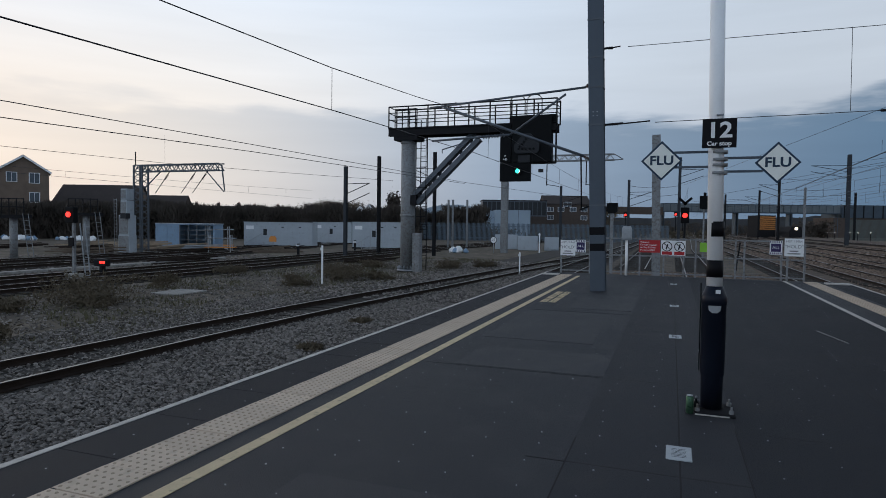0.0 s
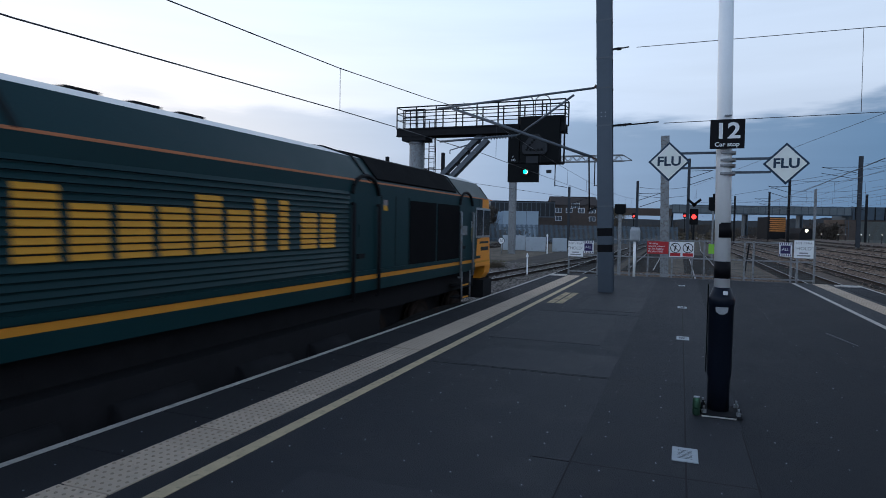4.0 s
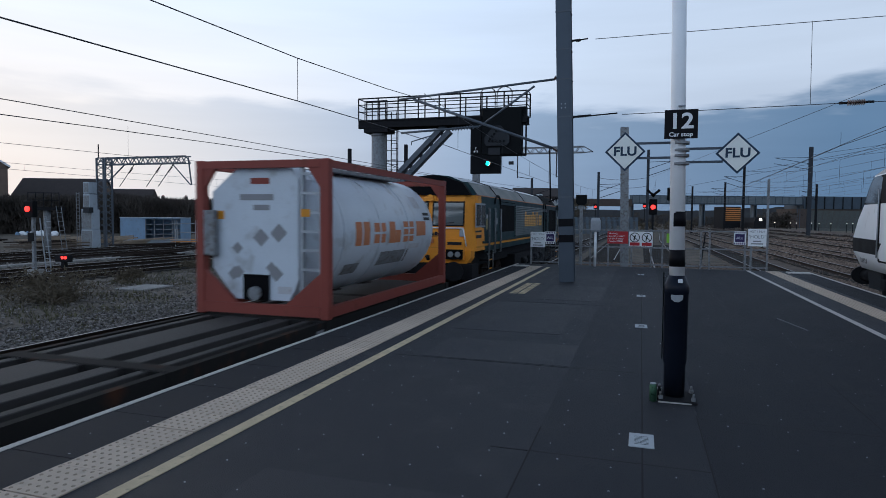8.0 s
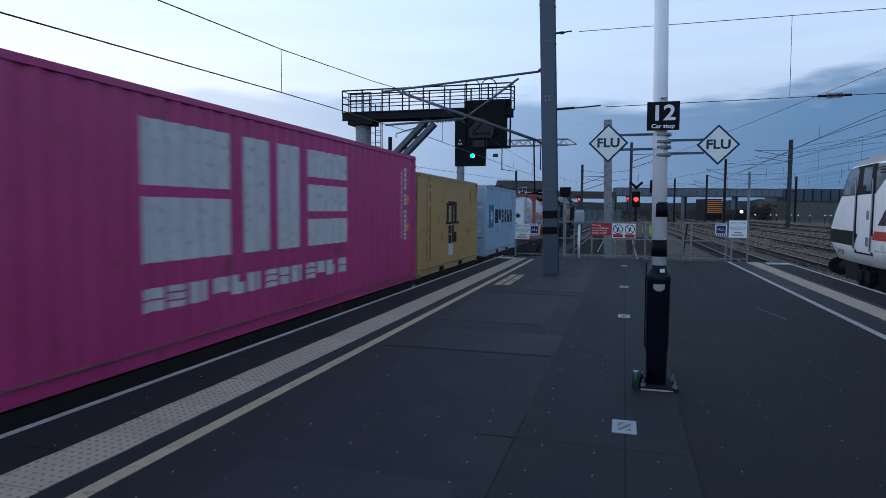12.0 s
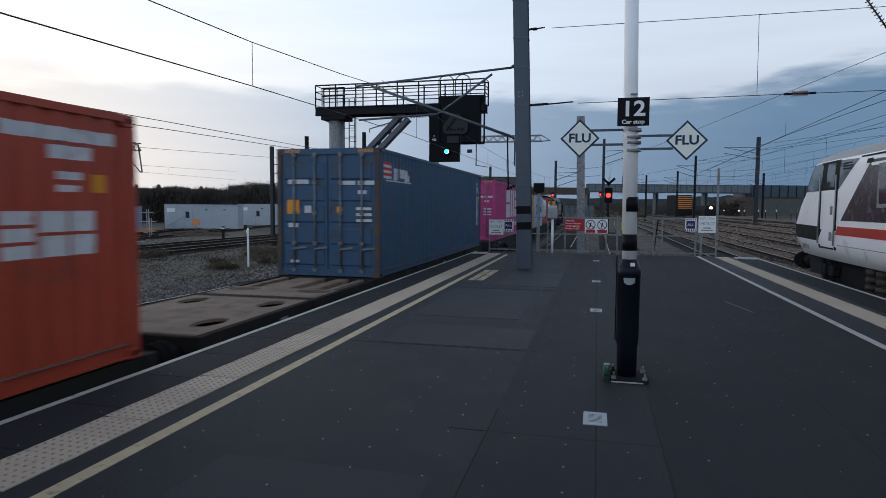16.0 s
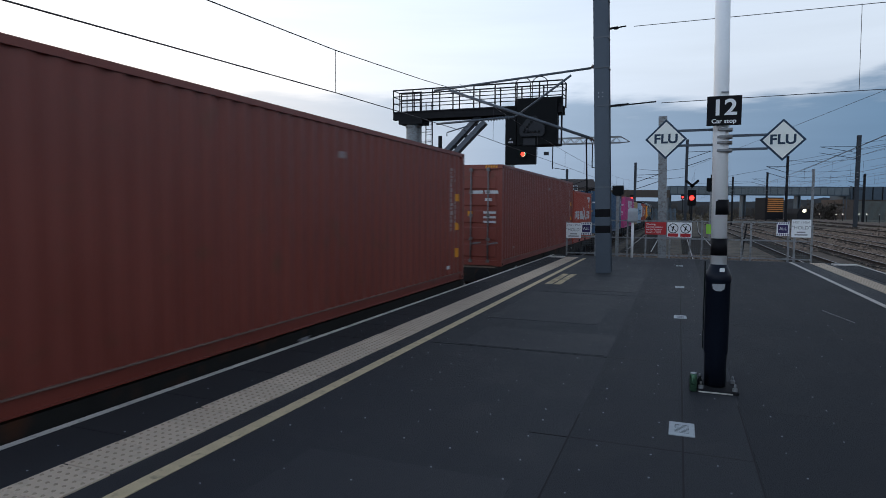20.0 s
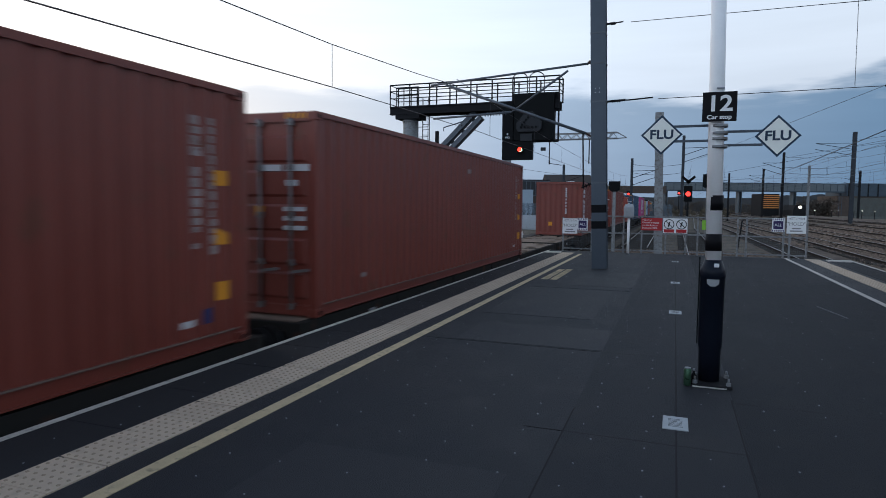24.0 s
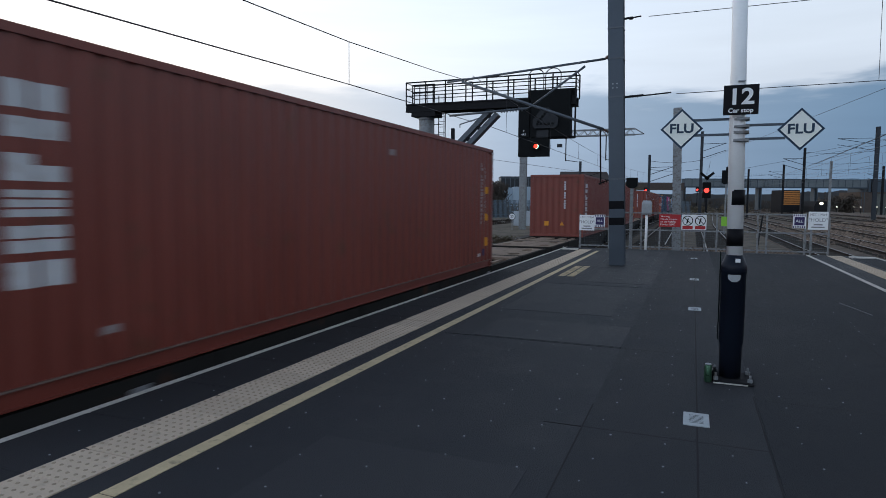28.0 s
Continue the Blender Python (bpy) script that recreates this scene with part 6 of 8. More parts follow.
M["timber_pale"] = material("timber_pale", (0.30, 0.235, 0.17), 0.85, vary=0.4, scale=3, fine=40, spec=0.1, rand=0.3)
M["deck_brown"] = material("deck_brown", (0.14, 0.11, 0.085), 0.9, vary=0.4, scale=3, spec=0.1)
build_clutter()
build_distance()
build_portals()
build_signals()
build_small_yard()
build_far()
build_green()
build_right_yard()
for x in (-22.7, -26.2):
    build_track([(x, -20), (x, 60), (x + 8, 160)], RAIL, 60)
for x in (-33.0, -37.5):
    build_track([(x, -20), (x - 1, 40), (x - 6, 70), (x - 8, 140)], RAIL, 60)
build_cabin(-46.0, 50.6, 6.0, 2.6, 2.45, "cabin_blue", "light blue steel store with one open shelved side", open_front=True)
build_cabin(-40.9, 59.4, 7.7, 2.8, 2.7, "cabin_grey", "long pale grey site cabin on the ground")
build_cabin(-41.5, 72.3, 5.0, 2.8, 2.8, "cabin_grey", "long pale grey site cabin on the ground")
build_cabin(-29.2, 61.0, 5.8, 3.0, 2.85, "cabin_grey", "pale grey steel cabin with rounded cables", 12)
POLES = (("tall grey steel mast with a cantilever beside the running lines", 22.7, 97.0, 11.7, 0.46, "mast_dark", -4.5), ("tall grey steel mast beside the main line", 14.5, 97.3, 9.2, 0.30, "iron_dark", -2.6),
         ("pale concrete mast beside the main line", 16.9, 92.9, 7.1, 0.28, "galv_old", None), ("distant dark steel mast beside the main line", 19.1, 157.5, 10.3, 0.4, "iron_dark", -3.0),
         ("distant dark steel mast beside the main line", 33.5, 139.4, 8.8, 0.36, "iron_dark", -2.6), ("distant dark steel mast between the tracks", 10.15, 130.9, 8.1, 0.32, "iron_dark", -2.6),
         ("grey steel mast between the tracks", -4.17, 76.0, 7.14, 0.28, "mast_dark", 2.6), ("tall grey steel mast between the tracks", 1.39, 78.7, 9.9, 0.32, "mast_dark", 2.6), ("grey steel mast beside the curving track", -13.06, 81.9, 6.9, 0.28, "mast_dark", 2.6),
         ("grey steel mast with a cantilever in the yard", -24.8, 45.7, 6.33, 0.26, "mast_dark", 2.2), ("grey steel mast in the yard", -23.55, 49.4, 7.53, 0.26, "iron_dark", None), ("tall grey steel mast in the yard", -18.96, 51.05, 7.95, 0.26, "iron_dark", -2.2),
         ("short pale concrete post in the yard", -24.5, 70.3, 4.6, 0.2, "galv_old", None), ("short pale concrete post in the yard", -24.0, 70.5, 4.6, 0.2, "galv_old", None), ("short pale concrete post in the yard", -22.4, 71.1, 4.6, 0.2, "galv_old", None))
for nm, x, y, z, w, mat, arm in POLES:
    build_pole("overhead_line_mast", x, y, z, w, mat, nm, arm)
scatter_stones("ballast_stones", ((-8.9, -6.0, 1.5, 9.0, 620, 0.036), (-9.3, -6.0, 9.0, 20.0, 330, 0.042), (-5.6, -4.55, 4.0, 22.0, 130, 0.036), (-8.6, -6.0, 20.0, 45.0, 90, 0.055),
                                  (-10.7, -9.5, 4.5, 16.0, 150, 0.035), (-13.5, -11.2, 5.0, 20.0, 190, 0.042), (-13.0, -9.0, 20.0, 45.0, 55, 0.06)), RAIL - 0.17, "loose grey ballast stones", 7)
scatter_stones("brown_stones", ((6.0, 9.6, 17, 34, 220, 0.048), (9.6, 16, 20, 48, 90, 0.06), (16, 28, 28, 60, 30, 0.09), (8, 24, 48, 90, 14, 0.12), (-2.8, 5.8, 22.6, 40.0, 70, 0.05)), RAIL - 0.15, "loose brown ballast stones", 8, "stone_brown", 0.7)
scatter_stones("yard_gravel", ((-21.0, -13.2, 5.0, 46.0, 34, 0.045), (-45.0, -27.5, 18.0, 44.0, 7, 0.08)), GZ, "scattered stones on the yard ground", 9)


# ---- the freight train ----
CZ = 0.035                   # container floor
HALF = 1.219


def travel(t):
    """Metres the train has come since the clip's start."""
    s = t / 28.0
    return 113.975 * s + 110.268 * s ** 2 - 58.492 * s ** 3 + 23.291 * s ** 4


ROLLING = []                  # (thing, place along the train)


def paint(name, color, rough=0.55, rust=(0.10, 0.04, 0.02), rust_at=0.7, spec=0.25):
    M[name] = material(name, color, rough, vary=0.16, scale=1.3, fine=30, bump=0.08, dirt=rust, dirt_at=rust_at, spec=spec)


paint("box_maersk", (0.31, 0.41, 0.53), 0.46, rust_at=0.70, spec=0.45)
paint("box_msc", (0.40, 0.262, 0.098), 0.46, spec=0.45)
paint("box_pink", (0.40, 0.038, 0.17), 0.46, spec=0.45)
paint("box_nyk", (0.026, 0.070, 0.135), 0.5, rust=(0.05, 0.045, 0.04), rust_at=0.63, spec=0.4)
paint("nyk_post", (0.050, 0.052, 0.060), 0.6, rust=(0.11, 0.06, 0.04), rust_at=0.52)
paint("box_red", (0.34, 0.045, 0.02), 0.46, spec=0.45)
M["scuff"] = material("scuff", (0.17, 0.12, 0.10), 0.7, vary=0.5, scale=5, fine=40, bump=0.1)
paint("box_brown", (0.172, 0.037, 0.025), 0.44, spec=0.46)
paint("tank_frame", (0.235, 0.055, 0.040))
paint("tank_skin", (0.55, 0.60, 0.65), 0.38, rust=(0.30, 0.30, 0.30), rust_at=0.66, spec=0.5)
paint("wagon_grey", (0.024, 0.023, 0.022), 0.9, spec=0.08)
paint("loco_green", (0.005, 0.030, 0.034), 0.42, rust=(0.012, 0.030, 0.032), spec=0.16)
# pale base carries the sky's reflection on the loco's upper roof
M["loco_roof_sheen"] = material("loco_roof_sheen", (0.46, 0.48, 0.50), 0.35, metal=0.1, vary=0.25, scale=2, bump=0.03, spec=0.6)
paint("loco_yellow", (0.80, 0.31, 0.025), 0.45, rust=(0.2, 0.11, 0.04), rust_at=0.75)
M["glass_dark"] = material("glass_dark", (0.02, 0.025, 0.03), 0.08, vary=0.1, bump=0.0, spec=0.9)
# base paler than the other glass, standing in for bright sky in the windscreens
M["glass_screen"] = material("glass_screen", (0.095, 0.11, 0.108), 0.06, vary=0.15, scale=1.2, bump=0.0, spec=1.0)
M["rubber"] = material("rubber", (0.010, 0.010, 0.011), 0.7, vary=0.2, bump=0.05, spec=0.15)
M["grille_black"] = material("grille_black", (0.005, 0.005, 0.006), 0.85, vary=0.2, bump=0.05, spec=0.08)
M["decal_white"] = material("decal_white", (0.52, 0.53, 0.55), 0.6, vary=0.12, scale=4, bump=0.0, dirt=(0.3, 0.22, 0.2), dirt_at=0.66)
M["decal_faded"] = material("decal_faded", (0.30, 0.26, 0.26), 0.65, vary=0.3, scale=9, bump=0.0, dirt=(0.17, 0.09, 0.08), dirt_at=0.58)
M["decal_black"] = material("decal_black", (0.012, 0.013, 0.017), 0.6, vary=0.12, scale=4, bump=0.0)
M["decal_amber"] = material("decal_amber", (0.62, 0.26, 0.02), 0.6, vary=0.1, scale=4, bump=0.0)
M["decal_blue"] = material("decal_blue", (0.03, 0.19, 0.30), 0.6, vary=0.12, scale=4, bump=0.0)
M["decal_deepblue"] = material("decal_deepblue", (0.015, 0.03, 0.12), 0.6, vary=0.12, scale=4, bump=0.0)
M["decal_orange"] = material("decal_orange", (0.50, 0.19, 0.085), 0.6, vary=0.15, scale=5, bump=0.0)
M["crest_gold"] = material("crest_gold", (0.30, 0.26, 0.13), 0.6, vary=0.5, scale=14, bump=0.0)
M["decal_red"] = material("decal_red", (0.5, 0.04, 0.03), 0.6, vary=0.15, scale=5, bump=0.0)
M["decal_yellow"] = material("decal_yellow", (0.62, 0.30, 0.02), 0.55, vary=0.12, scale=4, bump=0.0)
M["lock_rod"] = material("lock_rod", (0.17, 0.175, 0.185), 0.5, metal=0.4, vary=0.35, scale=6, dirt=(0.15, 0.09, 0.06))
M["deck_dust"] = material("deck_dust", (0.225, 0.165, 0.125), 0.9, vary=0.4, scale=1.6, fine=30, bump=0.3, dirt=(0.10, 0.078, 0.064), dirt_at=0.60)
M["deck_dark"] = material("deck_dark", (0.045, 0.042, 0.04), 0.8, vary=0.4, scale=1.6, fine=30, bump=0.3)

PITCH = 0.278
SHAPE = ((0.0, 0), (0.07, 0), (0.139, 1), (0.209, 1))


def ribs(L):
    """Corner points of the side's corrugation, (y, depth)."""
    out, y = [], -L + 0.12
    while y < L - 0.12 - PITCH * 0.9:
        out += [(y + a, d) for a, d in SHAPE]
        y += PITCH
    out.append((L - 0.12, 0))
    return out


def decal(bm, prof, y0, y1, za, zb, zc=None, zd=None, lift=0.003):
    """A painted patch on the platform-side wall that follows the ribs; za, zb at y0 and zc, zd at y1."""
    zc, zd = za if zc is None else zc, zb if zd is None else zd
    pts = [(y0, None)] + [(y, d) for y, d in prof if y0 < y < y1] + [(y1, None)]

    def depth(y):
        for (ya, da), (yb, db) in zip(prof, prof[1:]):
            if ya <= y <= yb:
                return da + (db - da) * (y - ya) / max(1e-6, yb - ya)
        return 0.0

    low, high = [], []
    for y, d in pts:
        d = depth(y) if d is None else d
        s = (y - y0) / (y1 - y0)
        x = HALF - 0.012 - 0.036 * d + lift
        low.append((x, y, za + (zc - za) * s))
        high.append((x, y, zb + (zd - zb) * s))
    loft(bm, [low, high], closed=False)


def mark(bm, prof, kind, y0, y1, z0, z1):
    """One plain mark in a row of marks."""
    w, h = y1 - y0, z1 - z0
    pieces = {"block": ((0, 1, 0, 1),), "posts": ((0, .44, 0, 1), (.54, 1, 0, 1)), "ring": ((0, 1, 0, .46), (0, 1, .54, 1)), "comb": ((0, 1, 0, .28), (0, 1, .36, .64), (0, 1, .72, 1)), "arch": ((0, 1, .25, 1),), "leg": ((0, .5, 0, 1), (.5, 1, 0, .6))}
    for a, b, c, d in pieces[kind]:
        decal(bm, prof, y0 + a * w, y0 + b * w, z0 + c * h, z0 + d * h)


def mark_row(c, prof, mat, label, y0, y1, z0, z1, kinds, gap=0.22):
    n = len(kinds)
    step = (y1 - y0) / n
    for k, kind in enumerate(kinds):
        bm = B()
        mark(bm, prof, kind, y0 + k * step, y0 + (k + 1 - gap) * step, z0, z1)
        part("painted_mark", bm, M[mat], c, label)


def print_columns(c, prof, y0, z0, z1, mat="decal_white", cols=2, seed=1):
    """Columns of small unreadable print with their plates."""
    r = random.Random(seed)
    for k in range(cols):
        z = z1
        bm = B()
        while z > z0:
            hh = r.choice((0.055, 0.07, 0.09))
            if r.random() < 0.94:
                decal(bm, prof, y0 + k * 0.24, y0 + k * 0.24 + r.uniform(0.10, 0.14), z - hh, z)
            z -= hh + 0.022
        part("printed_column", bm, M[mat], c, "small white print" if mat in ("decal_white", "decal_faded") else "")["kind"] = "stuff"


def end_wall(c, L, h, mat, end):
    bm = B()
    prof, x = [], -HALF + 0.11
    while x < HALF - 0.15:
        prof += [(x + a, d) for a, d in SHAPE]
        x += PITCH
    prof.append((HALF - 0.11, 0))
    loft(bm, [[(x, end * (L - 0.03 - 0.04 * d), z) for x, d in prof] for z in (0.14, h - 0.1)], closed=False)
    part("end_wall", bm, M[mat], c)
    for z0, z1 in ((0.02, 0.15), (h - 0.11, h)):
        bm = B()
        ya, yb = sorted((end * L, end * (L - 0.1)))
        bx(bm, -HALF + 0.12, HALF - 0.12, ya, yb, z0, z1)
        part("end_sill", bm, M[mat], c)


def door_end(c, L, h, mat, end, seed=1):
    """Two doors with pressed panels, lock rods, handles and notices."""
    r = random.Random(seed)
    f = lambda d: end * (L - 0.035 + d)
    for x0, x1 in ((-HALF + 0.12, -0.012), (0.012, HALF - 0.12)):
        bm = B()
        ya, yb = sorted((f(0), f(-0.06)))
        bx(bm, x0, x1, ya, yb, 0.16, h - 0.13)
        door = part("door", bm, M[mat], c)
        n = 5
        for k in range(n):
            za = 0.24 + k * (h - 0.45) / n
            zb = za + (h - 0.45) / n - 0.10
            bm = B()
            loft(bm, [[(x0 + 0.05 + i, f(d), za + i), (x1 - 0.05 - i, f(d), za + i), (x1 - 0.05 - i, f(d), zb - i), (x0 + 0.05 + i, f(d), zb - i)] for d, i in ((0.0, 0.0), (0.022, 0.035))])
            part("panel", bm, M[mat], door)
        for fr in (0.28, 0.74):
            xr = x0 + (x1 - x0) * fr
            bm = B()
            rod(bm, (xr, f(0.05), 0.10), (xr, f(0.05), h - 0.08), 0.021, n=8)
            for z in (0.14, 0.75, h * 0.5, h - 0.75, h - 0.14):
                ya, yb = sorted((f(0.07), f(0.0)))
                bx(bm, xr - 0.045, xr + 0.045, ya, yb, z - 0.04, z + 0.04)
            part("lock_rod", bm, M["lock_rod"], door, "galvanised lock rod")
            bm = B()
            bar(bm, (xr, f(0.075), 0.62), (xr + 0.30, f(0.075), 0.66), 0.025, 0.04)
            part("handle", bm, M["lock_rod"], door)
    for z0, z1 in ((0.02, 0.16), (h - 0.13, h)):
        bm = B()
        ya, yb = sorted((end * L, end * (L - 0.1)))
        bx(bm, -HALF + 0.12, HALF - 0.12, ya, yb, z0, z1)
        part("door_sill", bm, M[mat], c)
    for x0, w, z, hh, mt in ((0.30, 0.36, h - 0.80, 0.09, "decal_white"), (0.72, 0.38, h - 0.80, 0.09, "decal_white"), (0.72, 0.2, h - 1.0, 0.08, "decal_white"),
                             (0.68, 0.36, h - 1.35, 0.06, "decal_white"), (0.68, 0.36, h - 1.48, 0.06, "decal_white"), (0.68, 0.36, h - 1.61, 0.06, "decal_white"),
                             (-0.95, 0.5, h - 0.78, 0.10, "decal_white"), (-0.98, 0.30, h - 1.45, 0.32, "decal_amber"), (-0.55, 0.16, h - 1.42, 0.16, "decal_white"), (0.22, 0.14, h - 1.42, 0.14, "decal_amber"),
                             (-0.95, 0.24, h - 1.75, 0.10, "decal_white"), (-0.9, 0.2, 0.3, 0.06, "decal_white")):
        bm = B()
        ya, yb = sorted((f(0.026), f(0.023)))
        x0s = x0 * -end if end < 0 else x0
        x0s = x0 if end < 0 else -x0 - w
        bx(bm, x0s, x0s + w, ya, yb, z, z + hh)
        part("notice", bm, M[mt], c)
    for sx in (-1, 1):
        bm = B()
        for k in range(5):
            x = sx * (HALF - 0.2) - sx * k * 0.075
            ya, yb = sorted((end * (L + 0.002), end * (L - 0.01)))
            prism(bm, [(x, h - 0.09), (x + 0.04, h - 0.09), (x + 0.065, h - 0.02), (x + 0.025, h - 0.02)], "y", ya, yb)
        part("height_marking", bm, M["decal_amber"], c, "amber and black height stripes")


POSTS = {"box_nyk": "nyk_post"}   # corner posts of another colour than the box


def container_box(u_front, length, height, mat, label, doors=True, seed=1):
    """Corrugated steel container; its own origin at the floor's centre."""
    c = thing("shipping_container", pose(TRACK_L, 0, CZ), label, "container", "containers on the train")
    h, L = height, length / 2
    prof = ribs(L)
    for side in (-1, 1):
        bm = B()
        loft(bm, [[(side * (HALF - 0.012 - 0.036 * d), y, z) for y, d in prof] for z in (0.16, h - 0.06)], closed=False)
        part("side_wall", bm, M[mat], c)
        bm = B()
        xa, xb = sorted((side * HALF, side * (HALF - 0.055)))
        bx(bm, xa, xb, -L + 0.1, L - 0.1, h - 0.07, h)
        part("top_rail", bm, M[mat], c)
        # channel-shaped bottom rail with a scuffed upper lip
        bm = B()
        prism(bm, [(side * (HALF - 0.06), 0.175), (side * (HALF - 0.002), 0.175), (side * (HALF - 0.002), 0.160), (side * (HALF - 0.032), 0.152), (side * (HALF - 0.032), 0.035), (side * (HALF - 0.006), 0.030), (side * (HALF - 0.006), 0.018), (side * (HALF - 0.06), 0.018)], "y", -L + 0.1, L - 0.1)
        part("bottom_rail", bm, M[mat], c)
        bm = B()
        xa, xb = sorted((side * (HALF + 0.002), side * (HALF - 0.012)))
        bx(bm, xa, xb, -L + 0.18, L - 0.18, 0.162, 0.178)
        part("scuffed_lip", bm, M["scuff"], c, "pale scuffed edge")
        if length < 7:
            for y in (-1.0, 0.95):
                bm = B()
                xa, xb = sorted((side * (HALF + 0.003), side * (HALF - 0.02)))
                bx(bm, xa, xb, y - 0.18, y + 0.18, 0.03, 0.13)
                part("fork_pocket", bm, M["grille_black"], c, "dark fork-lift pocket")
        for end in (-1, 1):
            bm = B()
            x0, x1 = sorted((side * HALF, side * (HALF - 0.11)))
            y0, y1 = sorted((end * L, end * (L - 0.12)))
            bx(bm, x0, x1, y0, y1, 0.118, h - 0.118, bev=0.006)
            part("corner_post", bm, M[POSTS.get(mat, mat)], c)
            for z0 in (0.0, h - 0.118):
                bm = B()
                x0, x1 = sorted((side * (HALF + 0.002), side * (HALF - 0.16)))
                y0, y1 = sorted((end * (L + 0.002), end * (L - 0.178)))
                bx(bm, x0, x1, y0, y1, z0, z0 + 0.118, bev=0.008)
                bx(bm, side * (HALF + 0.003) - 0.001, side * (HALF + 0.003) + 0.001, (y0 + y1) / 2 - 0.035, (y0 + y1) / 2 + 0.035, z0 + 0.035, z0 + 0.085, mi=1)
                part("corner_casting", bm, [M[POSTS.get(mat, mat)], M["grille_black"]], c)
    bm = B()
    bx(bm, -HALF + 0.03, HALF - 0.03, -L + 0.05, L - 0.05, h - 0.05, h - 0.02)
    part("roof", bm, M[mat], c)
    bm = B()
    bx(bm, -HALF + 0.06, HALF - 0.06, -L + 0.06, L - 0.06, 0.06, 0.15)
    part("floor", bm, M["wagon_grey"], c)
    (door_end if doors else end_wall)(c, L, h, mat, -1)
    end_wall(c, L, h, mat, 1)
    ROLLING.append((c, u_front - L))
    return c, prof, L, h


def add_mark_set():
    c, p, L, h = container_box(-38.34, 6.058, 2.47, "box_maersk", "pale blue-grey corrugated container with a star panel")
    bm = B()
    decal(bm, p, -2.45, -1.72, 0.98, 1.80)
    part("star_panel", bm, M["decal_blue"], c, "light blue square panel")
    for k in range(7):
        a = math.pi / 2 + k * 2 * math.pi / 7
        cy, cz, r = -2.085, 1.39, 0.31
        bm = B()
        ty, tz = cy + r * math.cos(a), cz + r * math.sin(a)
        for b in (a - 0.45, a + 0.45):
            qy, qz = cy + 0.12 * math.cos(b), cz + 0.12 * math.sin(b)
            pts = sorted(((cy, cz), (qy, qz), (ty, tz)))
            x = HALF - 0.006
            f = [bm.verts.new((x, yy, zz)) for yy, zz in pts]
            bm.faces.new(f)
        part("star_ray", bm, M["decal_white"], c, "white star ray")
    mark_row(c, p, "decal_black", "plain black mark in a row", -1.30, 2.20, 1.13, 1.64, ("posts", "arch", "comb", "ring", "leg", "posts"), 0.16)
    print_columns(c, p, 2.2, 1.75, 2.35, "decal_black", 2, 3)
    c, p, L, h = container_box(-45.84, 6.058, 2.47, "box_msc", "ochre yellow corrugated container with black marks", seed=2)
    for y in (-0.46, -0.05, 0.36):
        bm = B()
        decal(bm, p, y, y + 0.2, 1.26, 1.80)
        part("painted_mark", bm, M["decal_black"], c, "plain black mark")
    bm = B()
    decal(bm, p, -0.40, 0.52, 1.72, 1.84)
    decal(bm, p, -0.50, 0.86, 1.22, 1.28)
    part("painted_mark", bm, M["decal_black"], c, "plain black mark")
    mark_row(c, p, "decal_black", "plain black mark", -0.36, 0.56, 0.70, 1.18, ("ring", "leg"), 0.12)
    bm = B()
    decal(bm, p, -0.24, 0.13, 0.36, 0.66)
    part("notice", bm, M["decal_white"], c, "white paper notice")
    print_columns(c, p, -2.32, 0.42, 2.22, "decal_black", 2, 5)
    print_columns(c, p, 2.1, 1.7, 2.2, "decal_black", 1, 6)
    c, p, L, h = container_box(-52.06, 12.192, 2.80, "box_pink", "long magenta corrugated container with white marks", seed=3)
    mid = -52.06 - L
    mark(bm := B(), p, "ring", -60.5 - mid, -59.0 - mid, 1.04, 2.50)
    part("painted_mark", bm, M["decal_white"], c, "large white mark")
    mark(bm := B(), p, "posts", -58.75 - mid, -57.3 - mid, 1.04, 2.50)
    part("painted_mark", bm, M["decal_white"], c, "large white mark")
    mark(bm := B(), p, "comb", -57.05 - mid, -55.7 - mid, 1.04, 2.50)
    part("painted_mark", bm, M["decal_white"], c, "large white mark")
    mark_row(c, p, "decal_white", "small white mark", -60.5 - mid, -55.7 - mid, 0.54, 0.78, ("ring", "comb", "posts", "arch", "leg", "posts", "comb", "ring", "posts", "comb", "arch", "leg", "ring"), 0.2)
    print_columns(c, p, L - 0.95, 1.0, 2.5, "decal_white", 2, 7)
    for z in (1.75, 1.15):
        bm = B()
        decal(bm, p, L - 0.6, L - 0.42, z, z + 0.15)
        part("notice", bm, M["decal_amber"], c, "amber notice")
    c, p, L, h = container_box(-67.97, 12.192, 2.84, "box_nyk", "long dark blue corrugated container with a striped mark", seed=4)
    mid = -67.97 - L
    for k in range(6):
        bm = B()
        decal(bm, p, -79.80 - mid, -79.25 - mid, 2.20 + k * 0.062, 2.26 + k * 0.062)
        part("stripe", bm, M["decal_red" if k % 2 else "decal_white"], c, "red or white stripe")
    mark_row(c, p, "decal_white", "plain white mark", -79.1 - mid, -77.8 - mid, 2.18, 2.46, ("posts", "arch", "leg"), 0.12)
    bm = B()
    decal(bm, p, -79.7 - mid, -77.7 - mid, 2.14, 2.17)
    part("stripe", bm, M["decal_white"], c)
    print_columns(c, p, L - 0.8, 0.9, 2.5, "decal_white", 2, 9)
    bm = B()
    decal(bm, p, L - 0.55, L - 0.4, 1.85, 2.0)
    part("notice", bm, M["decal_amber"], c)
    c, p, L, h = container_box(-87.53, 6.058, 2.47, "box_red", "bright red corrugated container with white marks", seed=5)
    mid = -87.53 - L
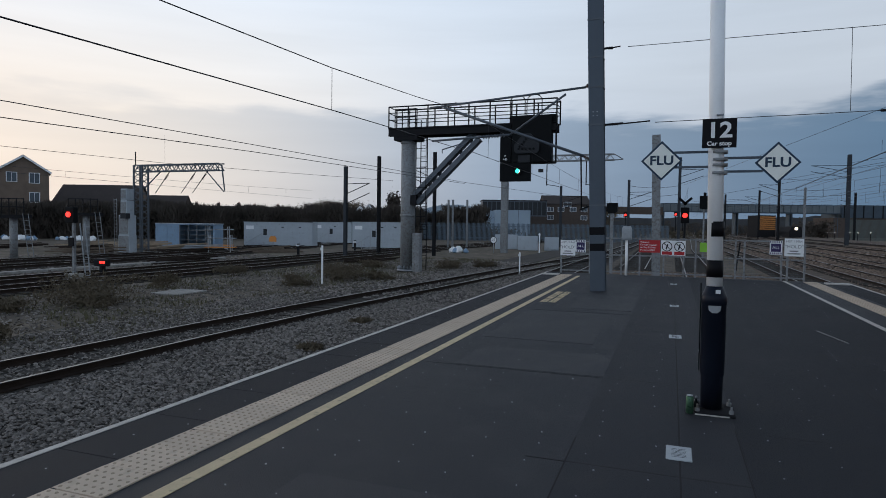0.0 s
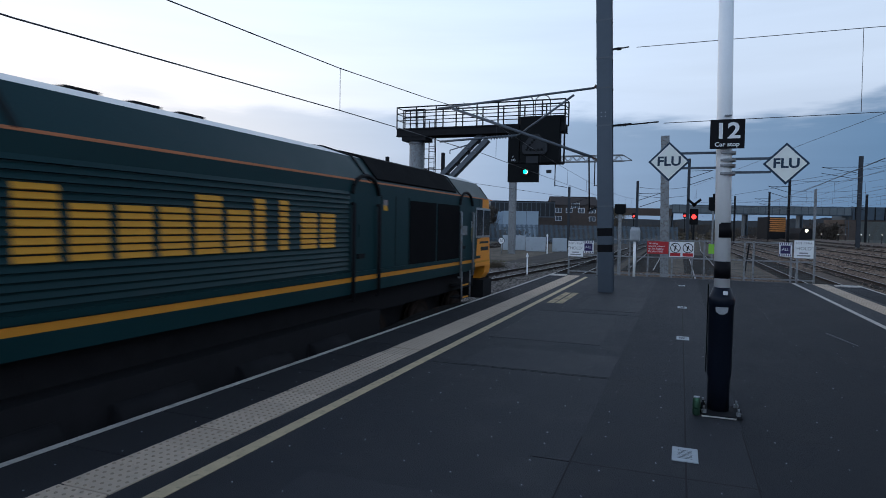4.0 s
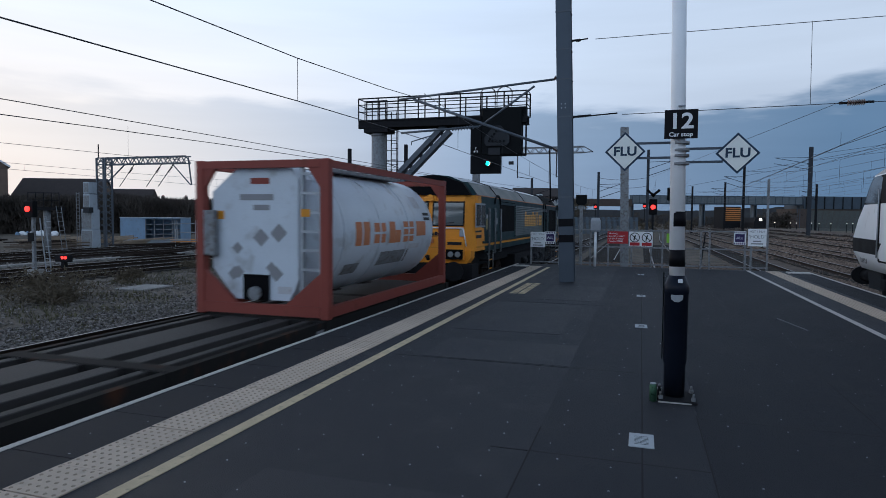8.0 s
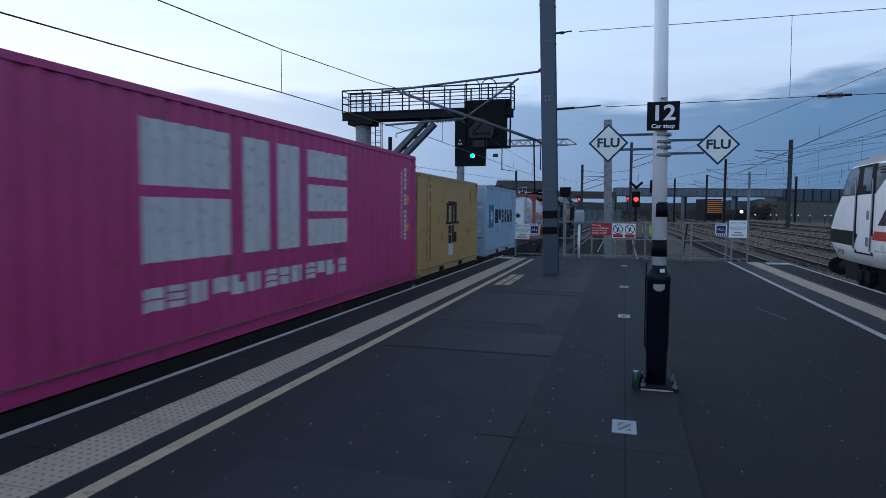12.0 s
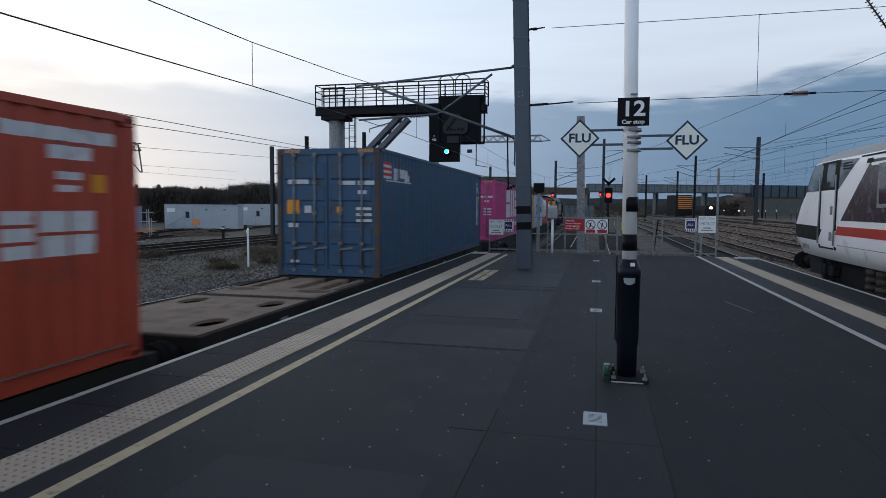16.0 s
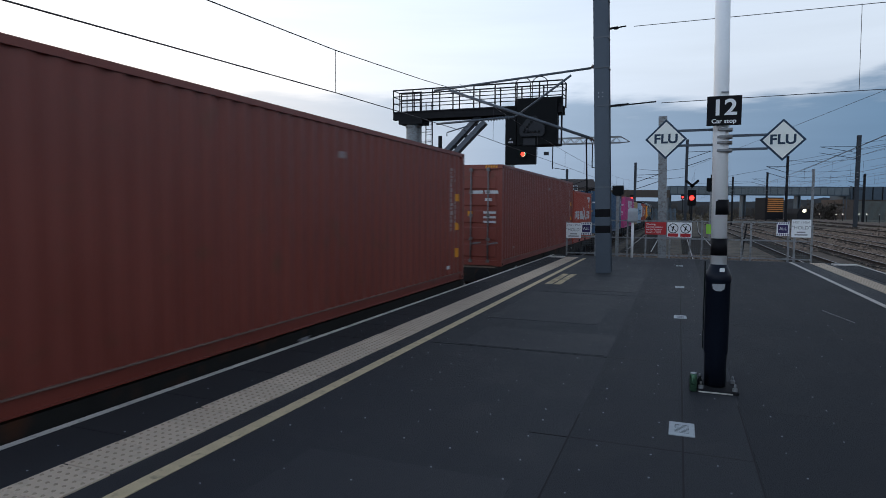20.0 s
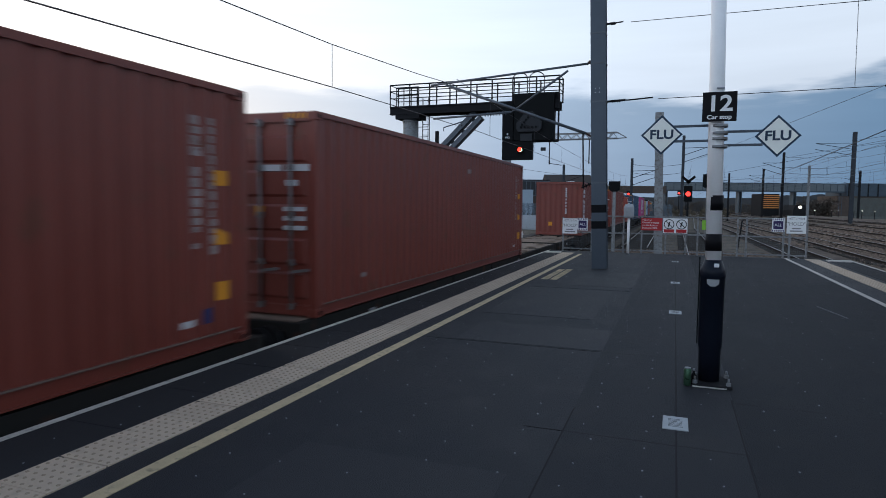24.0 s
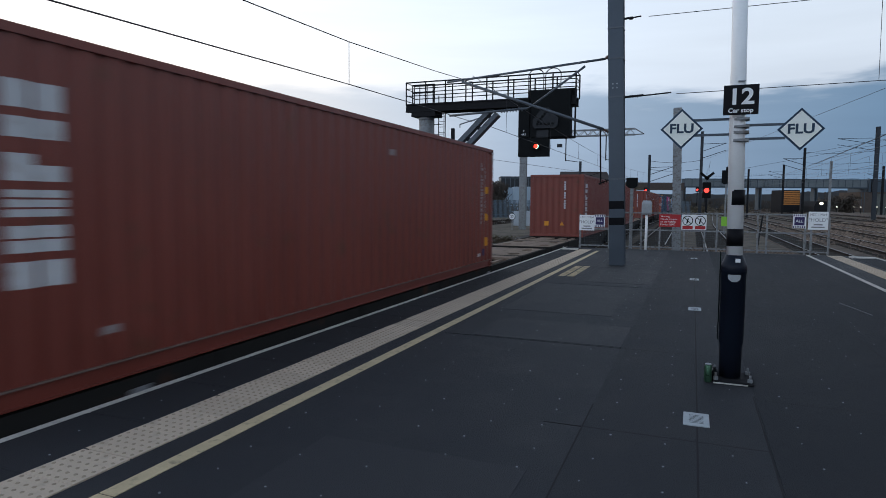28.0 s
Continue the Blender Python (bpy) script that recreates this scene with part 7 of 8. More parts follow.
    mark_row(c, p, "decal_white", "plain white mark", -93.08 - mid, -90.35 - mid, 1.12, 1.52, ("posts", "arch", "posts", "comb", "posts", "ring", "leg"), 0.14)
    mark_row(c, p, "decal_white", "plain white mark", -89.05 - mid, -88.0 - mid, 1.12, 1.52, ("comb", "ring", "ring"), 0.14)
    for y0, y1, a, b, cc, d in ((-90.4, -90.0, 1.68, 1.78, 1.42, 1.62), (-90.15, -89.75, 1.18, 1.45, 1.32, 1.60), (-90.3, -90.0, 0.92, 1.12, 1.25, 1.42), (-89.95, -89.6, 1.22, 1.40, 1.10, 1.24), (-89.6, -89.2, 1.10, 1.24, 1.06, 1.12)):
        bm = B()
        decal(bm, p, y0 - mid, y1 - mid, a, b, cc, d, 0.004)
        part("painted_figure", bm, M["decal_white"], c, "leaping white figure shape")
    for y0, y1, z0, z1 in ((L - 1.50, L - 0.26, 2.14, 2.26), (L - 1.02, L - 0.56, 1.98, 2.10), (L - 0.96, L - 0.68, 1.80, 1.87), (L - 0.96, L - 0.70, 1.69, 1.75)):
        bm = B()
        decal(bm, p, y0, y1, z0, z1)
        part("printed_plate", bm, M["decal_white"], c, "white printed plate")
    bm = B()
    decal(bm, p, L - 0.58, L - 0.40, 1.69, 1.86)
    part("notice", bm, M["decal_amber"], c, "amber notice")
    for y, z in ((0.62, 0.72), (0.62, 0.62)):
        bm = B()
        decal(bm, p, y, y + 0.2, z, z + 0.07)
        part("notice", bm, M["decal_white"], c)
    bm = B()
    decal(bm, p, -2.3, -2.0, 0.30, 0.37)
    part("notice", bm, M["decal_amber"], c)
    for k, (u, doors, logo) in enumerate(((-93.90, True, False), (-109.36, False, True), (-135.26, True, False), (-148.92, False, True), (-174.80, False, True))):
        c, p, L, h = container_box(u, 12.192, 2.81, "box_brown", "long rust-brown corrugated container", doors, seed=20 + k)
        print_columns(c, p, L - 0.83, 1.1, 2.45, "decal_faded", 2, 30 + k)
        for z, hh in ((1.75, 0.16), (1.12, 0.18), (0.52, 0.2)):
            bm = B()
            decal(bm, p, L - 0.48, L - 0.28, z, z + hh, z, z + (hh if z != 1.12 else 0.10))
            part("notice", bm, M["decal_amber"], c, "amber notice")
        bm = B()
        decal(bm, p, L - 1.0, L - 0.8, 0.30, 0.37)
        part("notice", bm, M["decal_white"], c)
        bm = B()
        decal(bm, p, -4.8, -4.6, 0.42, 0.49)
        part("notice", bm, M["decal_faded"], c)
        bm = B()
        decal(bm, p, 0.6, 0.78, 2.3, 2.40)
        part("notice", bm, M["decal_faded"], c)
        if k in (3, 4):
            bm = B()
            decal(bm, p, L - 0.70, L - 0.56, 0.30, 0.46)
            part("notice", bm, M["decal_deepblue"], c, "small blue notice")
        if logo:
            for j, kind in enumerate(("posts", "arch", "leg", "comb", "ring", "posts")):
                bm = B()
                mark(bm, p, kind, -L + 0.58, -L + 1.03, 2.42 - j * 0.265 - 0.2, 2.42 - j * 0.265)
                part("painted_mark", bm, M["decal_white"], c, "plain white mark in a column")
            for x, hh in ((-0.55, 0.18), (0.15, 0.18)):
                bm = B()
                ye = -(L - 0.025)
                if x > 0:
                    prism(bm, [(x, 0.52), (x + 0.2, 0.52), (x + 0.1, 0.70)], "y", ye - 0.003, ye)
                else:
                    bx(bm, x, x + 0.2, ye - 0.003, ye, 0.50, 0.70)
                part("notice", bm, M["decal_amber"], c, "amber notice")
            bm = B()
            z = 2.5
            r = random.Random(k)
            while z > 1.2:
                bx(bm, 0.33, 0.405, -(L - 0.022), -(L - 0.025), z - 0.085, z)
                z -= r.choice((0.10, 0.10, 0.10, 0.17))
            part("printed_column", bm, M["decal_white"], c)["kind"] = "stuff"


add_mark_set()


def build_tank():
    L, h = 3.029, 2.50
    c = thing("tank_container", pose(TRACK_L, 0, CZ), "pale grey cylindrical tank in a red steel frame", "tank container", "containers on the train")
    for sx in (-1, 1):
        for sy in (-1, 1):
            bm = B()
            x0, x1 = sorted((sx * HALF, sx * (HALF - 0.15)))
            y0, y1 = sorted((sy * L, sy * (L - 0.15)))
            bx(bm, x0, x1, y0, y1, 0, h, bev=0.01)
            part("corner_post", bm, M["tank_frame"], c)
        for z0, z1, nm in ((0.03, 0.20, "bottom_rail"), (h - 0.13, h - 0.02, "top_rail")):
            bm = B()
            x0, x1 = sorted((sx * HALF, sx * (HALF - 0.10)))
            bx(bm, x0, x1, -L + 0.15, L - 0.15, z0, z1)
            part(nm, bm, M["tank_frame"], c)
    for sy in (-1, 1):
        for z0, z1 in ((0.03, 0.20), (h - 0.13, h - 0.01)):
            bm = B()
            y0, y1 = sorted((sy * L, sy * (L - 0.10)))
            bx(bm, -HALF + 0.15, HALF - 0.15, y0, y1, z0, z1)
            part("end_rail", bm, M["tank_frame"], c)
        for sx in (-1, 1):
            bm = B()
            y0, y1 = sorted((sy * (L - 0.02), sy * (L - 0.10)))
            prism(bm, [(sx * (HALF - 0.12), 0.2), (sx * 0.45, 0.2), (sx * (HALF - 0.12), 0.75)], "y", y0, y1)
            part("gusset", bm, M["tank_frame"], c)
            bm = B()
            prism(bm, [(sx * (HALF - 0.12), h - 0.13), (sx * 0.85, h - 0.13), (sx * (HALF - 0.12), h - 0.5)], "y", y0, y1)
            part("gusset", bm, M["tank_frame"], c)
    R, zc, n = 1.11, 1.32, 36
    prof = [(-2.78, 0.30), (-2.74, 0.62), (-2.62, 0.92), (-2.46, 1.07), (-2.30, R), (2.30, R), (2.46, 1.07), (2.62, 0.92), (2.74, 0.62), (2.78, 0.30)]
    bm = B()
    loft(bm, [[(r * math.cos(2 * math.pi * a / n), y, zc + r * math.sin(2 * math.pi * a / n)) for a in range(n)] for y, r in prof], smooth=True)
    tank = part("tank", bm, M["tank_skin"], c)
    for y in (-2.25, -0.75, 0.75, 2.25):
        bm = B()
        loft(bm, [[(r * math.cos(2 * math.pi * a / n), yy, zc + r * math.sin(2 * math.pi * a / n)) for a in range(n)] for yy, r in ((y - 0.03, R), (y - 0.03, R + 0.012), (y + 0.03, R + 0.012), (y + 0.03, R))], caps=False)
        part("band", bm, M["tank_skin"], tank)
    # rear bulkhead: octagonal clad end with ladder, box and outlet
    o = [(-0.55, 0.25), (0.45, 0.25), (0.55, 0.42), (0.62, 0.6), (0.62, 2.2), (0.45, 2.42), (-0.45, 2.42), (-0.98, 2.0), (-0.98, 0.75)]
    bm = B()
    prism(bm, o, "y", -2.90, -2.45)
    part("end_cladding", bm, M["tank_skin"], c)
    bm = B()
    for x in (0.70, 1.02):
        bx(bm, x, x + 0.05, -2.98, -2.90, 0.3, 2.4)
    for k in range(7):
        bx(bm, 0.70, 1.05, -2.99, -2.93, 0.45 + k * 0.3, 0.49 + k * 0.3)
    part("ladder", bm, M["galv"], c)
    bm = B()
    bx(bm, -1.12, -0.86, -3.02, -2.92, 0.95, 1.7, bev=0.02)
    part("document_box", bm, M["galv_old"], c)
    bm = B()
    bx(bm, -0.38, 0.10, -2.935, -2.91, 0.24, 0.66)
    part("outlet_recess", bm, M["grille_black"], c)
    bm = B()
    rod(bm, (-0.14, -3.0, 0.36), (-0.14, -2.9, 0.36), 0.11, n=16)
    part("outlet_valve", bm, M["galv_old"], c)
    for x0, w, z, hh, mt in ((-0.45, 0.62, 1.86, 0.10, "sign_grey"), (-0.2, 0.3, 1.70, 0.09, "sign_grey"), (-0.25, 0.35, 2.12, 0.10, "tank_frame"), (-0.9, 0.14, 1.55, 0.14, "decal_amber"), (0.72, 0.16, 1.6, 0.12, "decal_amber"), (0.25, 0.25, 0.36, 0.12, "decal_white")):
        bm = B()
        y = -2.905 if x0 < 0.7 else -2.995
        bx(bm, x0, x0 + w, y, y + 0.003, z, z + hh)
        part("notice", bm, M[mt], c)
    r = random.Random(4)
    for k in range(9):
        bm = B()
        cx, cz, q = r.uniform(-0.75, 0.35), r.uniform(0.6, 1.5), r.uniform(0.08, 0.16)
        prism(bm, [(cx - q, cz), (cx, cz - q), (cx + q, cz), (cx, cz + q)], "y", -2.904, -2.902)
        part("worn_placard", bm, M["sign_grey"], c, "worn grey placard")
    bm = B()
    bx(bm, -0.55, 0.55, -1.6, 1.6, h - 0.10, h - 0.04)
    part("walkway", bm, M["galv_old"], c)
    bm = B()
    rod(bm, (0, 0.4, zc + R - 0.05), (0, 0.4, zc + R + 0.08), 0.28, n=20)
    part("manhole", bm, M["galv_old"], c)
    # row of orange marks wrapped on the shell
    for k, kind in enumerate(("posts", "ring", "leg", "comb", "arch")):
        y0 = -1.83 + k * 0.76
        segs = {"posts": ((0, .44, 0, 1), (.54, 1, 0, 1)), "ring": ((.05, .95, .05, .45), (.05, .95, .55, .95)), "leg": ((0, .5, 0, 1), (.5, 1, 0, .6)), "comb": ((0, 1, 0, .28), (0, 1, .36, .64), (0, 1, .72, 1)), "arch": ((0, 1, .25, 1),)}[kind]
        bm = B()
        for a, b, za, zb in segs:
            rows = []
            for yy in (y0 + a * 0.6, y0 + b * 0.6):
                rows.append([((R + 0.006) * math.cos(q), yy, zc + (R + 0.006) * math.sin(q)) for q in [(-0.20 + 0.38 * (za + (zb - za) * s / 3)) for s in range(4)]])
            loft(bm, rows, closed=False)
        part("painted_mark", bm, M["decal_orange"], c, "plain orange mark")
    for y0, y1, a0, a1, mt in ((1.35, 1.75, 0.45, 0.72, "decal_white"), (1.75, 2.15, 0.30, 0.36, "decal_black"), (1.75, 2.15, 0.2, 0.26, "decal_black"), (-0.6, 0.9, -0.62, -0.35, "galv_old"), (-2.0, -1.4, -0.7, -0.5, "galv_old"), (0.6, 1.5, -0.35, -0.25, "decal_white")):
        bm = B()
        loft(bm, [[((R + 0.005) * math.cos(a0 + (a1 - a0) * s / 4), yy, zc + (R + 0.005) * math.sin(a0 + (a1 - a0) * s / 4)) for s in range(5)] for yy in (y0, y1)], closed=False)
        part("notice", bm, M[mt], tank)
    ROLLING.append((c, -25.97 - L))


build_tank()

WHEELS = []                   # (wheelset, height over the rail, place along its vehicle, radius)


def wheelset(parent, y, r, base):
    """An axle with two wheels, at axle height."""
    bm = B()
    rod(bm, (-0.95, 0, 0), (0.95, 0, 0), 0.08, n=10)
    for s in (-1, 1):
        rod(bm, (s * 0.70, 0, 0), (s * 0.735, 0, 0), r + 0.03, n=28)
        rod(bm, (s * 0.735, 0, 0), (s * 0.84, 0, 0), r, r - 0.005, n=28)
        rod(bm, (s * 0.84, 0, 0), (s * 0.86, 0, 0), r * 0.82, r * 0.4, n=20)
        for k in range(3):
            a = k * 2 * math.pi / 3
            rod(bm, (s * 0.85, 0.3 * math.cos(a), 0.3 * math.sin(a)), (s * 0.865, 0.3 * math.cos(a), 0.3 * math.sin(a)), 0.05, n=8)
    w = part("wheelset", bm, M["rail_side"], parent)
    w.location = (0, y, r + base)
    WHEELS.append((w, y, r, r + base))


def bogie_frame(parent, y, r, axles, width=1.0):
    reach = max(abs(a) for a in axles) + 0.45
    for s in (-1, 1):
        bm = B()
        x0, x1 = sorted((s * (width - 0.06), s * (width + 0.06)))
        prism(bm, [(y - reach, r + 0.05), (y - reach, r + 0.22), (y - 0.6, r + 0.32), (y + 0.6, r + 0.32), (y + reach, r + 0.22), (y + reach, r + 0.05), (y + 0.5, r - 0.12), (y - 0.5, r - 0.12)], "x", x0, x1)
        part("bogie_frame", bm, M["wagon_grey"], parent)
        for a in axles:
            bm = B()
            x0, x1 = sorted((s * (width - 0.02), s * (width + 0.16)))
            bx(bm, x0, x1, y + a - 0.14, y + a + 0.14, r - 0.16, r + 0.16, bev=0.02)
            part("axle_box", bm, M["iron_dark"], parent)
            for q in (-0.26, 0.26):
                bm = B()
                xx = s * (width + 0.06)
                for k in range(5):
                    rod(bm, (xx, y + a + q, r - 0.08 + k * 0.06), (xx, y + a + q, r - 0.05 + k * 0.06), 0.07, n=10)
                part("spring", bm, M["iron_dark"], parent)


def holed_strip(bm, x0, x1, y0, y1, z0, z1, hole=None):
    """A deck plate, with an oval hole (rx, ry) through its middle if given."""
    if not hole:
        return bx(bm, x0, x1, y0, y1, z0, z1)
    cx, cy, hw, hl, n = (x0 + x1) / 2, (y0 + y1) / 2, (x1 - x0) / 2, (y1 - y0) / 2, 24
    inner, outer = [], []
    for k in range(n):
        a = 2 * math.pi * (k + 0.5) / n
        c, s = math.cos(a), math.sin(a)
        q = min(hw / max(1e-6, abs(c)), hl / max(1e-6, abs(s)))
        inner.append((cx + hole[0] * c, cy + hole[1] * s))
        outer.append((cx + q * c, cy + q * s))
    corner = [(x0, y0), (x1, y0), (x1, y1), (x0, y1)]
    for p in corner:
        k = min(range(n), key=lambda i: (outer[i][0] - p[0]) ** 2 + (outer[i][1] - p[1]) ** 2)
        outer[k] = p
    loft(bm, [[(*p, z0) for p in inner], [(*p, z1) for p in inner], [(*p, z1) for p in outer], [(*p, z0) for p in outer], [(*p, z0) for p in inner]], caps=False)
    return bm


def build_wagon(u_front, u_rear, deck):
    L = (u_front - u_rear) / 2
    w = thing("container_wagon", pose(TRACK_L, 0, RAIL), "low dark flat wagon with a dusty deck and two bogies", "wagon", "wagons of the train")
    top = CZ - RAIL
    for s in (-1, 1):
        bm = B()
        x0, x1 = sorted((s * 1.18, s * 1.08))
        bx(bm, x0, x1, -L, L, top - 0.30, top - 0.015)
        part("side_sill", bm, M["wagon_grey"], w)
        bm = B()
        prism(bm, [(-L + 4.5, top - 0.3), (L - 4.5, top - 0.3), (L - 6.0, top - 0.62), (-L + 6.0, top - 0.62)], "x", x0 + 0.03, x1 - 0.03)
        part("truss_sill", bm, M["wagon_grey"], w)
    E = L - 4.4
    for x0, x1 in ((-0.62, 0.02), (0.30, 0.56), (-1.0, -0.86), (0.80, 0.92)):
        bm = B()
        bx(bm, x0, x1, -E, E, top - 0.34, top - 0.02, bev=0.01)
        part("deck_beam", bm, M[deck], w, "dusty longitudinal deck beam" if deck == "deck_dust" else "dark longitudinal deck beam")
    for e in (-1, 1):
        # deck over the bogie, with oval holes and worn patches
        rows = ((E, E + 0.55, (0.34, 0.20)), (E + 0.55, E + 1.45, None), (E + 1.45, E + 2.25, (0.19, 0.33)), (E + 2.25, E + 3.1, None), (E + 3.1, E + 3.9, (0.19, 0.33)), (E + 3.9, L - 0.1, None))
        for ya, yb, hole in rows:
            for x0, x1 in ((-1.08, -0.36), (-0.36, 0.36), (0.36, 1.08)) if hole else ((-1.08, 1.08),):
                bm = B()
                holed_strip(bm, x0, x1, *sorted((e * ya, e * yb)), top - 0.06, top - 0.012, hole if x0 != -0.36 else None)
                part("deck_plate", bm, M[deck], w)
        # black plate added under the end deck so its oval holes show dark
        bm = B()
        bx(bm, -0.9, 0.9, *sorted((e * E, e * (L - 0.4))), top - 0.30, top - 0.2)
        part("end_shade_plate", bm, M["iron_dark"], w)
    # black plate added for the shadow that shows through the deck gaps
    bm = B()
    bx(bm, -1.05, 1.05, -E, E, top - 0.72, top - 0.64)
    part("shade_plate", bm, M["iron_dark"], w, "black plate added for the shade below the deck")
    for y in (-L * 0.66, -L * 0.34, -0.1, L * 0.34, L * 0.66):
        bm = B()
        bx(bm, -1.2, 1.2, y - 0.12, y + 0.12, top - 0.2, top - 0.008)
        part("cross_bearer", bm, M["wagon_grey"], w)
    for y in (-L + 2.0, L * 0.3):
        bm = B()
        bx(bm, 1.181, 1.184, y, y + 0.22, top - 0.20, top - 0.12)
        part("notice", bm, M["sign_grey"], w)
    for e in (-1, 1):
        bm = B()
        y0, y1 = sorted((e * L, e * (L - 0.2)))
        bx(bm, -1.2, 1.2, y0, y1, top - 0.42, top - 0.02)
        part("headstock", bm, M["wagon_grey"], w)
        for s in (-1, 1):
            bm = B()
            rod(bm, (s * 0.87, e * L, top - 0.22), (s * 0.87, e * (L + 0.28), top - 0.22), 0.09, n=12)
            rod(bm, (s * 0.87, e * (L + 0.28), top - 0.22), (s * 0.87, e * (L + 0.32), top - 0.22), 0.21, n=18)
            part("buffer", bm, M["iron_dark"], w)
        yb = e * (L - 2.6)
        bogie_frame(w, yb, 0.42, (-0.9, 0.9))
        for a in (-0.9, 0.9):
            wheelset(w, yb + a, 0.42, 0.0)
    ROLLING.append((w, (u_front + u_rear) / 2))


for a, b in ((-25.65, -44.75), (-45.5, -64.6), (-67.45, -86.5), (-87.25, -106.4), (-109.25, -128.2), (-129.0, -147.8), (-148.6, -167.6), (-168.4, -187.4)):
    build_wagon(a, b, "deck_dark" if a > -45 else "deck_dust")


def build_loco():
    HL, REAR, LEAN = 10.0, 9.8, 0.17
    c = thing("diesel_locomotive", pose(TRACK_L, 0, RAIL), "dark green freight diesel locomotive with yellow cab ends", "locomotive")
    low = lambda hw: [(-hw, 1.60), (hw, 1.60), (hw, 3.20), (-hw, 3.20)]
    top = lambda k: [(-1.32 * k, 3.20), (1.32 * k, 3.20), (1.0 * k, 3.59), (0.5, 3.75), (0, 3.80), (-0.5, 3.75), (-1.0 * k, 3.59)]
    bm = B()
    loft(bm, [[(x, y, z) for x, z in low(1.32)] for y in (-8.97, 8.97)])
    part("body_side", bm, M["loco_green"], c)
    bm = B()
    loft(bm, [[(x, y, z) for x, z in top(k)] for y, k in ((-REAR + 0.10, 0.88), (-REAR + 0.3, 0.99), (-8.5, 1.0), (8.5, 1.0), (HL - 0.3, 0.99), (HL - 0.10, 0.88))])
    # upper roof faces take the colour with the sky's sheen in it
    for f in bm.faces:
        f.material_index = 1 if f.calc_center_median().z > 3.6 else 0
    part("roof", bm, [M["loco_green"], M["loco_roof_sheen"]], c, "green roof edge under panels paled for the sky's reflection")
    for e in (-1, 1):
        HE = HL if e > 0 else REAR
        bm = B()
        secs = [(8.97, 1.32), (HE - 0.12, 1.32), (HE + 0.02, 1.28), (HE + 0.22, 1.02)]
        loft(bm, [[(x, e * (y - (LEAN if z > 2 and y > 9.6 else 0)), z) for x, z in low(hw)] for y, hw in secs])
        cab = part("cab", bm, M["loco_yellow"], c, "yellow cab end")
        bm = B()
        prism(bm, [(-1.2, 3.20), (1.2, 3.20), (0.95, 3.54), (0.4, 3.73), (0, 3.78), (-0.4, 3.73), (-0.95, 3.54)], "y", *sorted((e * (HE + 0.33), e * (HE + 0.10))))
        part("brow", bm, M["grille_black"], cab, "black brow over the windscreens")
        yf = e * (HE + 0.235)
        for x0, x1 in ((-0.98, -0.10), (0.10, 0.98)):
            bm = B()
            bx(bm, x0 - 0.04, x1 + 0.04, *sorted((yf, yf - e * 0.03)), 2.31, 3.02)
            part("windscreen_frame", bm, M["rubber"], cab)
            bm = B()
            bx(bm, x0, x1, *sorted((yf + e * 0.008, yf - e * 0.01)), 2.35, 2.98)
            part("windscreen", bm, M["glass_screen"], cab)
        bm = B()
        bx(bm, -0.16, 0.16, *sorted((yf + e * 0.05, yf - e * 0.02)), 3.03, 3.18)
        rod(bm, (0, yf + e * 0.05, 3.12), (0, yf + e * 0.10, 3.12), 0.10, n=16)
        part("headlight_pod", bm, M["loco_yellow"], cab)
        bm = B()
        rod(bm, (-1.0, yf + e * 0.03, 2.26), (1.0, yf + e * 0.03, 2.26), 0.02, n=8)
        part("handrail", bm, M["white_paint"], cab)
        bm = B()
        prism(bm, [(-1.12, 1.26), (1.12, 1.26), (1.22, 1.40), (1.24, 1.62), (-1.24, 1.62), (-1.22, 1.40)], "y", *sorted((e * (HE + 0.19), e * (HE - 0.25))))
        part("valance", bm, M["loco_yellow"], cab, "yellow lower front")
        bm = B()
        bx(bm, -1.0, 1.0, *sorted((yf + e * 0.002, yf + e * 0.012)), 1.69, 1.715)
        part("front_stripe", bm, M["decal_amber"], cab, "orange line across the front")
        for s in (-1, 1):
            bm = B()
            bx(bm, *sorted((s * 0.50, s * 1.06)), *sorted((yf + e * 0.10, yf - e * 0.05)), 1.36, 1.96, bev=0.025)
            pod = part("lamp_pod", bm, M["loco_yellow"], cab)
            bm = B()
            bx(bm, *sorted((s * 0.54, s * 1.04)), *sorted((yf + e * 0.115, yf + e * 0.09)), 1.38, 1.66, bev=0.008)
            part("lamp_housing", bm, M["grille_black"], pod)
            for q in (0.68, 0.89):
                bm = B()
                rod(bm, (s * q, yf + e * 0.11, 1.52), (s * q, yf + e * 0.135, 1.52), 0.085, 0.075, n=18)
                part("lamp", bm, M["galv"], pod)
            bm = B()
            bx(bm, *sorted((s * 0.58, s * 1.0)), *sorted((yf + e * 0.106, yf + e * 0.09)), 1.79, 1.87)
            part("number_bar" if s > 0 else "notice", bm, M["decal_black"] if s > 0 else M["decal_white"], pod)
            bm = B()
            rod(bm, (s * 1.0, yf + e * 0.03, 2.26), (s * 1.10, yf - e * 0.02, 1.75), 0.02, n=8)
            part("handrail", bm, M["white_paint"], cab)
            bm = B()
            bx(bm, *sorted((s * 0.90, s * 1.02)), *sorted((yf + e * 0.04, yf - e * 0.03)), 2.02, 2.24, bev=0.01)
            part("lamp_iron", bm, M["galv"], cab)
        for q in (-0.34, -0.06, 0.26):
            bm = B()
            rod(bm, (q, e * (HE + 0.19), 1.44), (q + 0.05, e * (HE + 0.26), 1.36), 0.07, 0.05, n=10)
